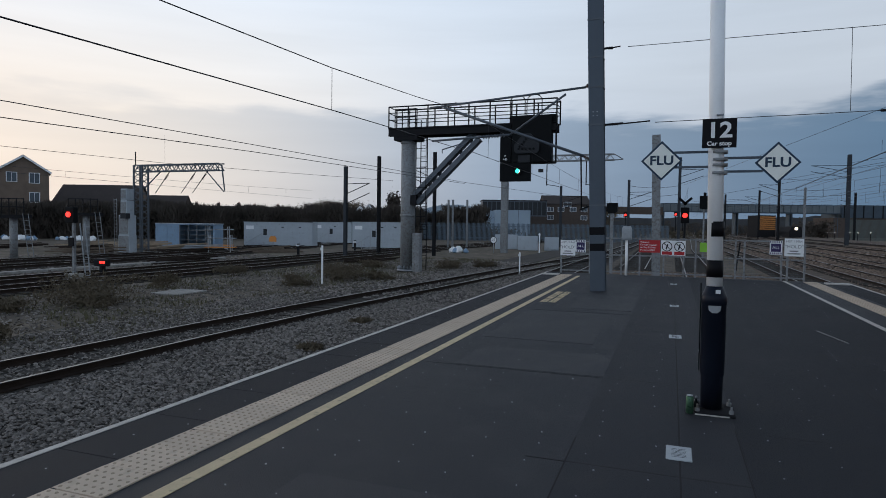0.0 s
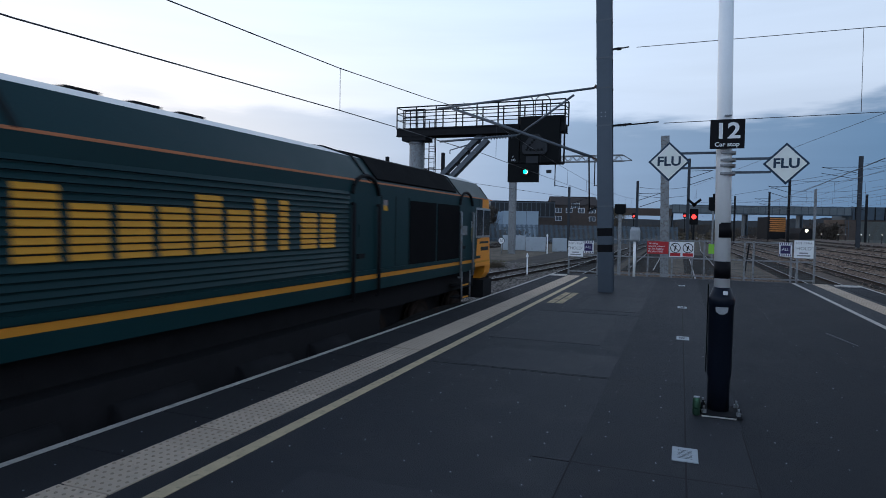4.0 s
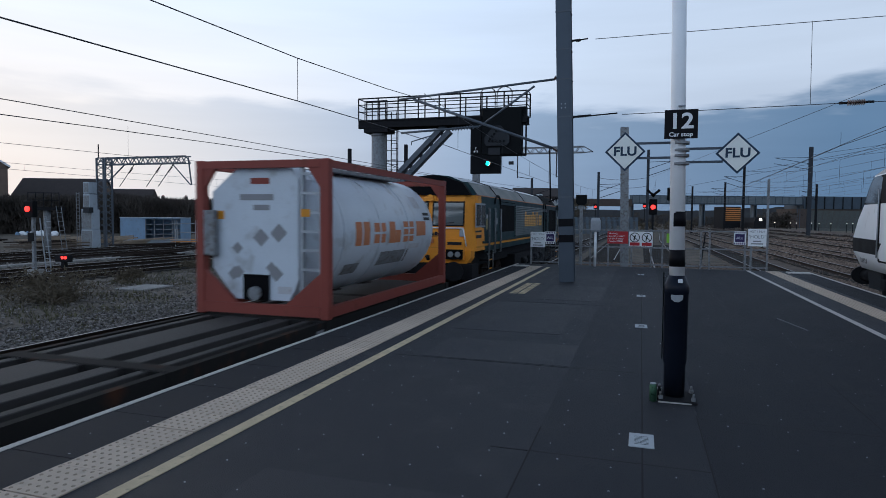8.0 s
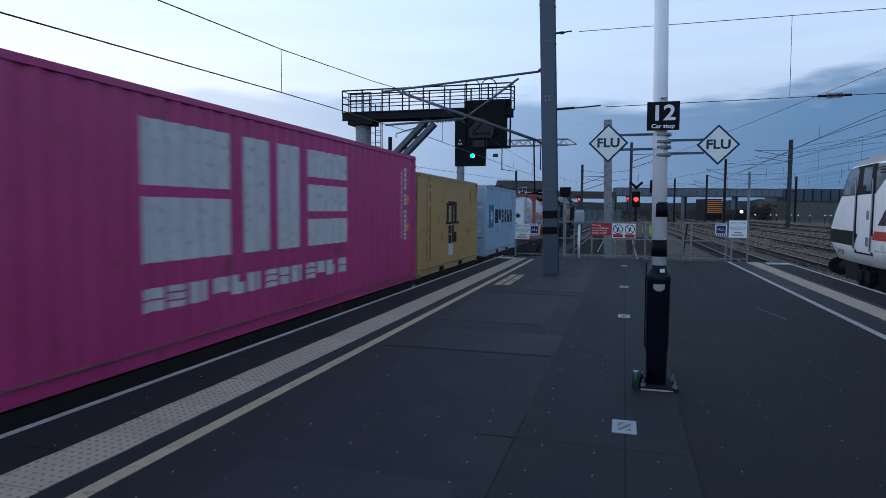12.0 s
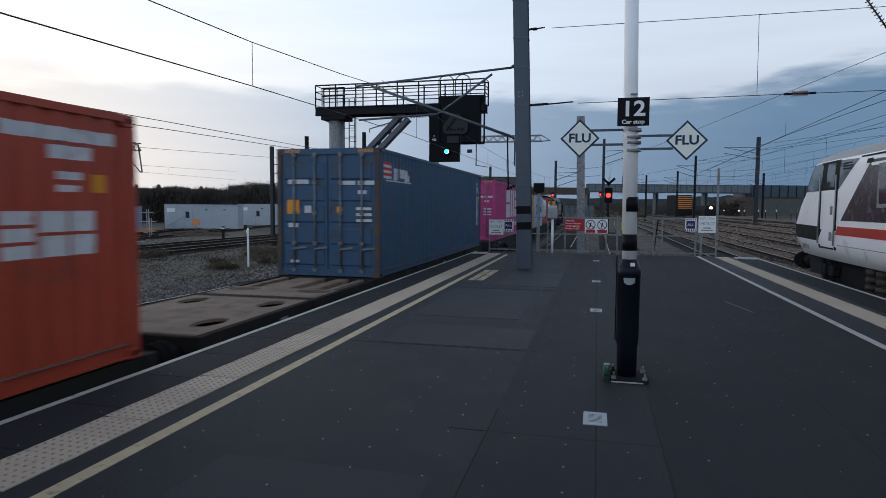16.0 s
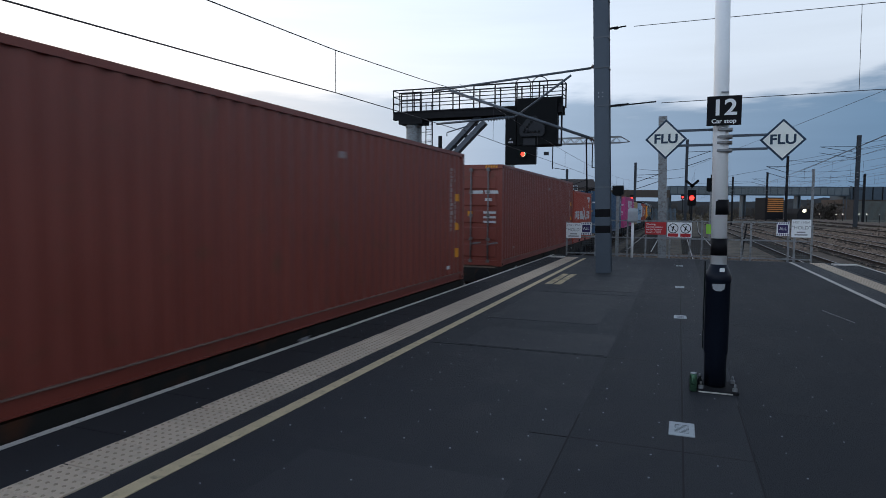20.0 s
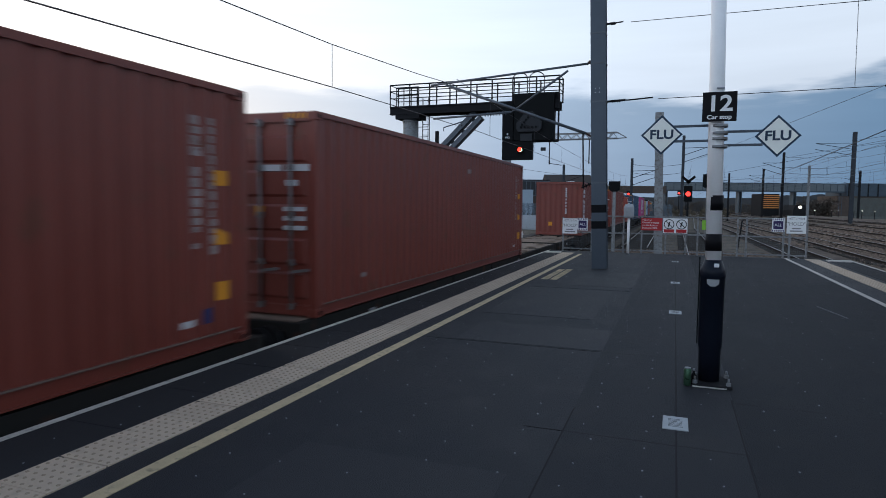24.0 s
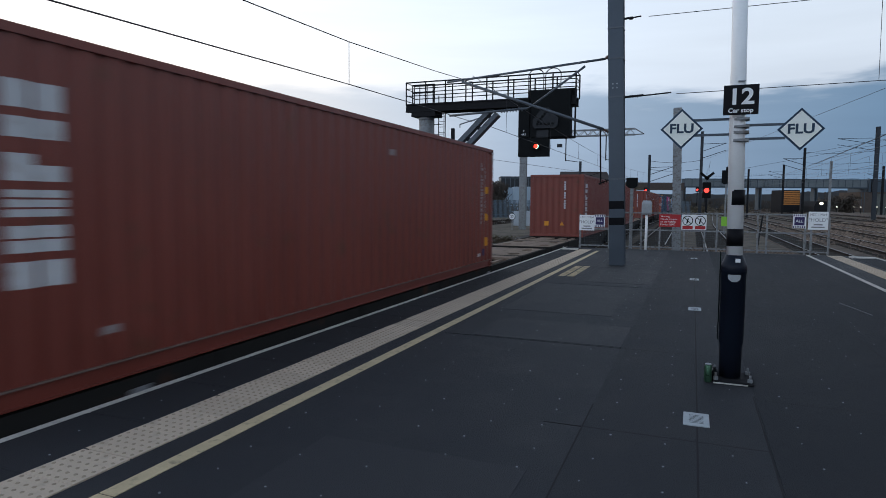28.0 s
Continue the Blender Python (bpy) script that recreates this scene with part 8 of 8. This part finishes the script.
            part("hose_cock", bm, M["iron_dark"], cab)
        bm = B()
        for k in range(9):
            q = -0.40 + k * 0.092
            bx(bm, q, q + (0.06 if k % 3 else 0.075), *sorted((yf + e * 0.006, yf - e * 0.02)), 2.04, 2.12 + (0.03 if k in (0, 6) else 0))
        bx(bm, -0.16, 0.42, *sorted((yf + e * 0.006, yf - e * 0.02)), 1.995, 2.008)
        part("name_bar", bm, M["decal_black"], cab)["kind"] = "stuff"
        for s in (-1, 1):
            bm = B()
            rod(bm, (s * 0.16, yf + e * 0.02, 2.37), (s * 0.72, yf + e * 0.022, 2.42), 0.009, n=6)
            part("wiper", bm, M["rubber"], cab)
        bm = B()
        bx(bm, -0.12, 0.12, *sorted((yf + e * 0.07, yf - e * 0.02)), 1.82, 1.96)
        part("lamp_bracket", bm, M["decal_orange"], cab)
        for ob in cab.children:
            for v in ob.data.vertices:
                v.co.y -= e * LEAN * max(0.0, (v.co.z - 1.60) / 1.60)
        bm = B()
        bx(bm, -1.28, 1.28, *sorted((e * (HE + 0.20), e * (HE - 0.5))), 0.80, 1.24)
        part("buffer_beam", bm, M["iron_dark"], c)
        for s in (-1, 1):
            bm = B()
            rod(bm, (s * 0.87, e * (HE + 0.2), 1.06), (s * 0.87, e * (HE + 0.62), 1.06), 0.12, n=14)
            rod(bm, (s * 0.87, e * (HE + 0.62), 1.06), (s * 0.87, e * (HE + 0.68), 1.06), 0.27, n=22)
            part("buffer", bm, M["iron_dark"], c)
        bm = B()
        rod(bm, (0, e * (HE + 0.2), 0.98), (0, e * (HE + 0.5), 0.95), 0.06, n=8)
        rod(bm, (0, e * (HE + 0.5), 0.95), (0, e * (HE + 0.52), 0.55), 0.04, n=8)
        part("coupling", bm, M["iron_dark"], c)
        bogie_frame(c, e * 6.6, 0.53, (-2.05, 0, 2.05), 1.08)
        for a in (-2.05, 0, 2.05):
            wheelset(c, e * 6.6 + a, 0.53, 0.0)
    for s in (-1, 1):
        X = lambda d: sorted((s * (1.32 + d), s * (1.32 - 0.01)))
        for y0, y1, nm, mt, z0, z1, d in ((-REAR, HL, "waist_stripe", "decal_orange", 3.185, 3.212, 0.004), (-8.72, 8.72, "sole_stripe", "decal_amber", 1.715, 1.785, 0.004),
                                          (-9.0, 9.0, "sole_ledge", "loco_green", 1.80, 1.86, 0.03), (-8.7, 8.7, "side_skirt", "loco_green", 1.54, 1.61, 0.0)):
            bm = B()
            bx(bm, *X(d), y0, y1, z0, z1)
            part(nm, bm, M[mt], c)
        for y0, y1, z0 in ((4.93, 6.18, 1.86), (6.26, 7.54, 1.86), (-6.6, -4.13, 2.09)):
            bm = B()
            bx(bm, *X(0.006), y0, y1, z0, 2.98)
            g = part("intake_grille", bm, M["grille_black"], c, "black intake grille")
            for k in range(10):
                bm = B()
                bx(bm, *X(0.010), y0 + 0.03, y1 - 0.03, z0 + 0.05 + k * 0.105, z0 + 0.07 + k * 0.105)
                part("slat", bm, M["grille_black"], g)
        bm = B()
        bx(bm, *X(0.004), -4.03, 2.78, 1.86, 3.05)
        lv = part("louvre_panel", bm, M["loco_green"], c)
        for k in range(17):
            z = 1.90 + k * 0.067
            bm = B()
            x0, x1 = sorted((s * 1.325, s * 1.352))
            prism(bm, [(s * 1.325, z), (s * 1.352, z + 0.004), (s * 1.328, z + 0.05)], "y", -4.0, 2.75)
            part("slat", bm, M["loco_green"], lv)
        for k in range(10):
            y0 = s * -2.05 + s * k * 0.45 - (0 if s > 0 else 0.36)
            hh = 0.62 if k in (0, 4, 6, 7) else 0.48
            for q in range(int(hh / 0.067)):
                bm = B()
                z = 2.235 + q * 0.067
                prism(bm, [(s * 1.328, z - 0.002), (s * 1.3545, z + 0.002), (s * 1.3545, z + 0.008), (s * 1.331, z + 0.052)], "y", y0, y0 + (0.18 if k in (6, 7) else 0.36))
                part("painted_mark", bm, M["decal_yellow"], lv, "plain yellow mark on the slats")
        for y in (7.55, 8.38, 2.85, 3.66, -6.68, -7.5, -8.3):
            bm = B()
            rod(bm, (s * 1.37, y, 1.45), (s * 1.37, y, 2.85), 0.028, n=8)
            for z in (1.45, 2.85):
                rod(bm, (s * 1.30, y, z), (s * 1.37, y, z), 0.02, n=6)
            part("handrail", bm, M["galv_old"] if abs(y) > 4 else M["iron_dark"], c, "grey vertical handrail")
        for y0, y1 in ((7.6, 8.3), (2.92, 3.6), (-7.42, -6.75)):
            bm = B()
            bx(bm, *X(0.003), y0, y1, 1.85, 3.14)
            d = part("door", bm, M["loco_green"], c)
            bm = B()
            bx(bm, *X(0.012), y0 + 0.15, y0 + 0.45, 2.35, 2.55)
            part("notice", bm, M["galv_old"] if abs(y0) > 4 else M["loco_green"], d)
            bm = B()
            bx(bm, *X(0.03), y0 + 0.1, y0 + 0.3, 2.05, 2.12)
            part("handle", bm, M["rubber"], d)
            bm = B()
            for k in range(8):
                a0, a1 = k * math.pi / 8, (k + 1) * math.pi / 8
                rod(bm, (s * 1.34, y0 + 0.35 - 0.42 * math.cos(a0), 3.0 + 0.28 * math.sin(a0)), (s * 1.34, y0 + 0.35 - 0.42 * math.cos(a1), 3.0 + 0.28 * math.sin(a1)), 0.03, n=6)
            part("rain_strip", bm, M["rubber"], c)
        for z0, z1, mt in ((2.86, 2.95, "decal_faded"), (2.78, 2.86, "decal_yellow")):
            bm = B()
            bx(bm, *X(0.005), 3.89, 4.03, z0, z1)
            part("warning_plate", bm, M[mt], c, "white and yellow warning plate")
        for y in (3.80, 4.34, 4.88):
            bm = B()
            bx(bm, *X(0.004), y, y + 0.02, 1.88, 3.02)
            part("panel_seam", bm, M["rubber"], c)
        for e in (-1, 1):
            # the yellow ends on a slant below the window and above it
            for outline, mt in (([(8.70, 1.60), (9.0, 1.60), (9.0, 2.26), (8.84, 2.26)], "loco_yellow"), ([(8.95, 2.26), (9.08, 2.26), (9.20, 3.19), (8.95, 3.19)], "loco_green")):
                bm = B()
                prism(bm, [(e * y, z) for y, z in outline], "x", *X(0.003))
                part("paint_panel", bm, M[mt], c)
            bm = B()
            bx(bm, *X(0.005), *sorted((e * 8.72, e * (9.9 if e > 0 else 9.7))), 1.69, 1.735)
            part("cab_stripe", bm, M["decal_amber"], c, "orange line along the cab")
            for y0, y1 in ((8.74, 9.20), (9.29, 9.78)):
                a, b = sorted((e * y0, e * y1))
                bm = B()
                bx(bm, *X(0.012), a - 0.04, b + 0.04, 2.28, 2.98, bev=0.004)
                f = part("window_frame", bm, M["galv"], c, "pale metal window frame")
                bm = B()
                bx(bm, *X(0.018), a, b, 2.33, 2.93)
                part("pane", bm, M["glass_dark"], f)
            bm = B()
            a, b = sorted((e * 9.12, e * 9.72))
            bx(bm, *X(0.004), a, b, 1.97, 2.06)
            part("number_bar", bm, M["decal_black"], c)
            bm = B()
            bx(bm, *X(0.004), a - 0.1, b, 2.14, 2.19)
            part("name_bar", bm, M["decal_black"], c)
            bm = B()
            prism(bm, [(e * 8.46 + 0.11 * math.cos(k * math.pi / 10), 2.36 + 0.19 * math.sin(k * math.pi / 10)) for k in range(20)], "x", *X(0.005))
            part("crest", bm, M["crest_gold"], c, "oval dull gold crest")
            bm = B()
            bx(bm, *X(0.004), *sorted((e * 8.35, e * 8.52)), 2.5, 2.66)
            part("notice", bm, M["decal_white"], c)
            for k in range(4):
                bm = B()
                ya, yb = sorted((e * 7.75, e * 8.2))
                bx(bm, *sorted((s * 1.05, s * 1.33)), ya, yb, 0.42 + k * 0.27, 0.46 + k * 0.27)
                bx(bm, *sorted((s * 1.33, s * 1.336)), ya, yb, 0.43 + k * 0.27, 0.465 + k * 0.27, mi=1)
                part("step", bm, [M["iron_dark"], M["decal_amber"]], c, "black step with a yellow edge")
            for y in (7.70, 8.26):
                bm = B()
                rod(bm, (s * 1.345, e * y, 0.95), (s * 1.345, e * y, 1.56), 0.020, n=8)
                part("step_handrail", bm, M["galv_old"], c, "pale grey lower handrail")
        bm = B()
        prism(bm, [(s * 1.25, 0.45), (s * 1.30, 0.6), (s * 1.30, 1.2), (s * 0.4, 1.2), (s * 0.4, 0.45)], "y", -3.85, 3.85)
        part("fuel_tank", bm, M["iron_dark"], c)
        for y in (-2.6, -1.2, 0.4, 1.8):
            bm = B()
            rod(bm, (s * 1.28, y, 0.85), (s * 1.28, y + 0.9, 0.85), 0.16, n=14)
            part("air_reservoir", bm, M["iron_dark"], c)
        bm = B()
        prism(bm, [(s * 1.28, 3.24), (s * 1.30, 3.27), (s * 1.0, 3.63), (s * 0.6, 3.735), (s * 0.6, 3.60)], "y", 3.7, 7.4)
        part("roof_grille", bm, M["grille_black"], c, "black roof fan grille")
        for y in (3.4, 7.6, -2.0, -6.9):
            bm = B()
            for p, q in (((1.32, 3.2), (1.0, 3.60)), ((1.0, 3.60), (0.5, 3.76)), ((0.5, 3.76), (0, 3.81))):
                bar(bm, (s * p[0], y, p[1]), (s * q[0], y, q[1]), 0.05, 0.025)
            part("roof_seam", bm, M["rubber"], c)
    for y in (1.0, -0.5, 0.3):
        bm = B()
        bx(bm, -0.15, 0.15, y - 0.2, y + 0.2, 3.78, 3.86)
        part("roof_fitting", bm, M["rubber"], c)
    bm = B()
    bx(bm, -1.02, 1.02, -9.5, 9.5, 1.10, 1.6)
    part("underframe", bm, M["iron_dark"], c)
    # solid blocks added between the wheels to stand for the shade underneath
    for y in (-6.6, 6.6):
        bm = B()
        bx(bm, -0.62, 0.62, y - 2.7, y + 2.7, 0.25, 1.0)
        part("bogie_fill", bm, M["iron_dark"], c)
    ROLLING.append((c, -13.63))


build_loco()


# ---- the white passenger train at the other platform ----
M["spring_brown"] = material("spring_brown", (0.055, 0.045, 0.038), 0.8, vary=0.4, scale=6)


def build_white_train():
    c = thing("passenger_train", pose(TRACK_R, 0, RAIL), "white passenger train with black panels and a red stripe", "train")
    M["train_white"] = material("train_white", (0.80, 0.81, 0.82), 0.32, vary=0.06, scale=1.5, bump=0.02, dirt=(0.52, 0.51, 0.49), dirt_at=0.72)
    M["train_roof"] = material("train_roof", (0.30, 0.30, 0.30), 0.5, vary=0.3, scale=2, bump=0.05)
    M["train_red"] = material("train_red", (0.42, 0.035, 0.02), 0.4, vary=0.1, scale=3, bump=0.0)
    M["train_dark"] = material("train_dark", (0.040, 0.028, 0.030), 0.22, vary=0.4, scale=2.2, bump=0.02, dirt=(0.11, 0.10, 0.105), dirt_at=0.6)

    # height, half width, place of the front
    levels = [(1.36, 1.30, 18.55), (1.76, 1.37, 19.35), (2.12, 1.37, 19.42), (2.60, 1.37, 18.85), (2.98, 1.37, 18.22), (3.45, 1.36, 17.70), (3.66, 1.33, 17.45), (3.80, 1.20, 17.20), (3.92, 0.95, 16.70), (3.99, 0.5, 15.8)]

    def at(z, k):
        for a, b in zip(levels, levels[1:]):
            if z <= b[0]:
                return a[k] + (b[k] - a[k]) * max(0.0, (z - a[0]) / (b[0] - a[0]))
        return levels[-1][k]

    def half(y, z):
        """Half width at a place along the train and a height: the nose tapers."""
        return at(z, 1) * (1 - 0.20 * max(0.0, (y - 15.6) / 3.8) ** 1.5)

    def front(z):
        """Points round the front at one height, from the platform side across."""
        f = at(z, 2)
        ys = [15.6 + (f - 0.12 - 15.6) * s / 6 for s in range(7)]
        edge = [(-half(y, z), y) for y in ys]
        w = half(f - 0.12, z)
        edge += [(-w * 0.90, f), (-w * 0.62, f + 0.16), (-w * 0.3, f + 0.25), (0, f + 0.28)]
        return edge + [(-x, y) for x, y in reversed(edge[:-1])]

    bm = B()
    rings = []
    for z, w, f in levels:
        rings.append([(-w, -26.0, z)] + [(-w, -5.0, z)] + [(x, y, z) for x, y in front(z)] + [(w, -5.0, z), (w, -26.0, z)])
    loft(bm, rings, smooth=True)
    for f in bm.faces:
        p = f.calc_center_median()
        if p.z > 3.7 and p.y < 17.2:
            f.material_index = 1
        f.smooth = len(f.verts) == 4
    part("body", bm, [M["train_white"], M["train_roof"]], c, "white body with a grey roof")

    def side(name, quad, mat, d=0.006, label="", parent=None, n=8):
        """A painted or glazed area on the platform side: (y, low, high) at both ends."""
        bm = B()
        (ya, la, ha), (yb, lb, hb) = quad
        rows = []
        for k in range(n + 1):
            s = k / n
            y = ya + (yb - ya) * s
            lo, hi = la + (lb - la) * s, ha + (hb - ha) * s
            rows.append([(-half(y, lo + (hi - lo) * q / 3) - d, y, lo + (hi - lo) * q / 3) for q in range(4)])
        loft(bm, rows, closed=False, smooth=True)
        return part(name, bm, M[mat], parent or c, label)

    def across(name, z0, z1, mat, label, d=0.010, first=6):
        """A band round the front between two heights."""
        bm = B()
        rows = []
        for q in range(4):
            z = z0 + (z1 - z0) * q / 3
            ring = front(z)[first:-first]
            rows.append([(x * 1.008, y + d, z) for x, y in ring])
        loft(bm, rows, closed=False, smooth=True)
        return part(name, bm, M[mat], c, label)

    side("red_stripe", ((-26, 1.955, 2.15), (15.38, 1.955, 2.15)), "train_red", n=4)
    side("red_stripe_tip", ((15.38, 1.955, 2.15), (15.50, 1.955, 1.965)), "train_red")
    dark = side("side_panel", ((-26, 2.28, 3.52), (13.76, 2.28, 3.52)), "train_dark", label="glossy dark side panel with peeling edges", n=4)
    side("panel_point", ((13.76, 2.28, 3.52), (15.20, 2.28, 2.285)), "train_dark", parent=dark)
    for k in range(8):
        y = 11.55 - k * 2.2
        side("window_surround", ((y, 2.56, 3.42), (y + 1.85, 2.56, 3.42)), "galv_old", 0.009, parent=dark, n=1)
        side("window", ((y + 0.1, 2.64, 3.34), (y + 1.75, 2.64, 3.34)), "glass_dark", 0.013, parent=dark, n=1)
    side("cantrail_line", ((-26, 3.60, 3.635), (14.30, 3.60, 3.635)), "rubber", n=4)
    side("lower_groove", ((-26, 1.715, 1.73), (15.35, 1.715, 1.73)), "sign_grey", 0.004, n=4)
    side("vent", ((13.70, 3.46, 3.55), (13.98, 3.46, 3.55)), "rubber", 0.009)
    # dark cab glazing, from the triangle behind the door to the windscreen
    glass = side("cab_window", ((14.42, 3.58, 3.60), (15.40, 2.98, 3.62)), "glass_dark", label="dark cab side window")
    for k in range(3):
        side("louvre", ((14.72 + k * 0.02, 3.40 + k * 0.06, 3.43 + k * 0.06), (15.2, 3.40 + k * 0.06, 3.43 + k * 0.06)), "rubber", 0.010, parent=glass)
    door = side("cab_door", ((15.62, 1.66, 2.97), (16.60, 1.66, 2.97)), "train_white", 0.008)
    side("door_window_frame", ((15.40, 2.97, 3.64), (16.62, 2.97, 3.64)), "rubber", 0.006, parent=door)
    side("door_window", ((15.66, 3.03, 3.58), (16.22, 3.03, 3.58)), "glass_dark", 0.012, parent=door)
    side("cab_window", ((16.62, 2.97, 3.64), (17.42, 2.97, 3.62)), "glass_dark", label="dark cab side window")
    side("cab_window", ((17.42, 2.97, 3.62), (18.10, 2.97, 3.0)), "glass_dark")
    across("windscreen", 2.99, 3.62, "glass_dark", "raked dark windscreen")
    for y in (15.46, 16.62):
        side("door_edge", ((y, 1.58, 3.64), (y + 0.13, 1.62, 3.64)), "rubber", 0.010, "black grab-rail recess")
        bm = B()
        rod(bm, (-half(y, 2.4) - 0.03, y + 0.065, 1.7), (-half(y, 3.3) - 0.03, y + 0.065, 3.3), 0.018, n=8)
        part("grab_rail", bm, M["galv"], c)
    for z in (2.40, 1.80):
        side("door_handle", ((15.70, z, z + 0.20), (15.88, z, z + 0.20)), "galv_old", 0.014, parent=door)
    side("door_sill", ((15.60, 1.60, 1.64), (16.62, 1.60, 1.64)), "rubber", 0.010)
    side("nose_band", ((16.45, 2.05, 2.10), (16.78, 1.76, 2.11)), "rubber")
    side("nose_band", ((16.78, 1.76, 2.11), (19.26, 1.76, 2.12)), "rubber", label="black band along the nose")
    across("front_band", 1.76, 2.12, "rubber", "black band across the nose")
    bm = B()
    for k in range(5):
        y = 17.75 + k * 0.14
        rows = [[(-half(yy, zz) - 0.006, yy, zz) for zz in (1.50, 1.62)] for yy in (y, y + 0.09)]
        loft(bm, rows, closed=False)
    part("number_bar", bm, M["sign_grey"], c)["kind"] = "stuff"
    for sx in (-0.55, 0.55):
        bm = B()
        bx(bm, sx - 0.14, sx + 0.14, at(2.4, 2) + 0.02, at(2.4, 2) + 0.22, 2.33, 2.48, bev=0.01)
        part("marker_lamp", bm, M["rubber"], c)
    bm = B()
    prism(bm, [(-1.05, 1.36), (-0.98, 0.85), (0.98, 0.85), (1.05, 1.36)], "y", 16.9, 18.3)
    part("skirt", bm, M["steel_dark"], c, "dark grey skirt below the nose")
    for s in (-1, 1):
        bm = B()
        rod(bm, (s * 0.87, 18.3, 1.12), (s * 0.87, 19.0, 1.12), 0.14, n=14)
        prism(bm, [(s * 0.87 + 0.33 * math.cos(k * math.pi / 12), 1.12 + 0.25 * math.sin(k * math.pi / 12)) for k in range(24)], "y", 19.0, 19.07)
        part("buffer", bm, M["iron_dark"], c)
    bm = B()
    bx(bm, -1.05, 1.05, -26, 17.2, 0.80, 1.37)
    part("underframe", bm, M["rubber"], c)
    for s in (-1, 1):
        for y in (16.6, 16.1):
            bm = B()
            rod(bm, (s * 1.12, y, 0.55), (s * 1.16, y + 0.25, 1.34), 0.05, n=8)
            bx(bm, *sorted((s * 1.05, s * 1.22)), y - 0.1, y + 0.2, 0.95, 1.2, bev=0.02)
            part("brake_rigging", bm, M["iron_dark"], c)
        for y in (13.85, 13.35):
            bm = B()
            for k in range(5):
                rod(bm, (s * 1.20, y, 0.62 + k * 0.15), (s * 1.20, y, 0.72 + k * 0.15), 0.13, 0.13, n=14)
                rod(bm, (s * 1.20, y, 0.72 + k * 0.15), (s * 1.20, y, 0.77 + k * 0.15), 0.09, 0.09, n=14)
            part("suspension_spring", bm, M["spring_brown"], c, "dusty brown coil spring")
    for y in (14.6, -1.0):
        bogie_frame(c, y, 0.5, (-1.3, 1.3), 1.1)
        for a in (-1.3, 1.3):
            bm = B()
            for s in (-1, 1):
                rod(bm, (s * 0.70, y + a, 0.5), (s * 0.84, y + a, 0.5), 0.5, n=28)
            rod(bm, (-0.7, y + a, 0.5), (0.7, y + a, 0.5), 0.08, n=10)
            part("wheelset", bm, M["rail_side"], c)
    for y in range(3, 12, 3):
        bm = B()
        bx(bm, -1.2, 1.2, y - 1.1, y + 1.1, 0.3, 0.75, bev=0.03)
        part("equipment_case", bm, M["rubber"], c)


build_white_train()


def motions():
    """All that moves: the train, its wheels and the signal's lens drum."""
    for ob, u in ROLLING:
        base = ob.matrix_basis.translation.copy()
        walk(ob, [(t / 2, pose(base.x, travel(t / 2) + u, base.z)) for t in range(57)])
    for wheels, y, r, z in WHEELS:
        rows = []
        for k in range(421):
            t = k / 15
            rows.append((t, pose(0, y, z, -math.degrees(travel(t) / r), 0, 0)))
        walk(wheels, rows)
    walk(lens_drum, [(0, pose(-0.36, 0, 0.53)), (17.91, pose(-0.36, 0, 0.53)), (17.94, pose(-0.36, 0, 0.53, 0, 0, 60)), (17.96, pose(-0.36, 0, 0.53, 0, 0, 120)),
                     (17.98, pose(-0.36, 0, 0.53, 0, 0, 180)), (28, pose(-0.36, 0, 0.53, 0, 0, 180))])


motions()
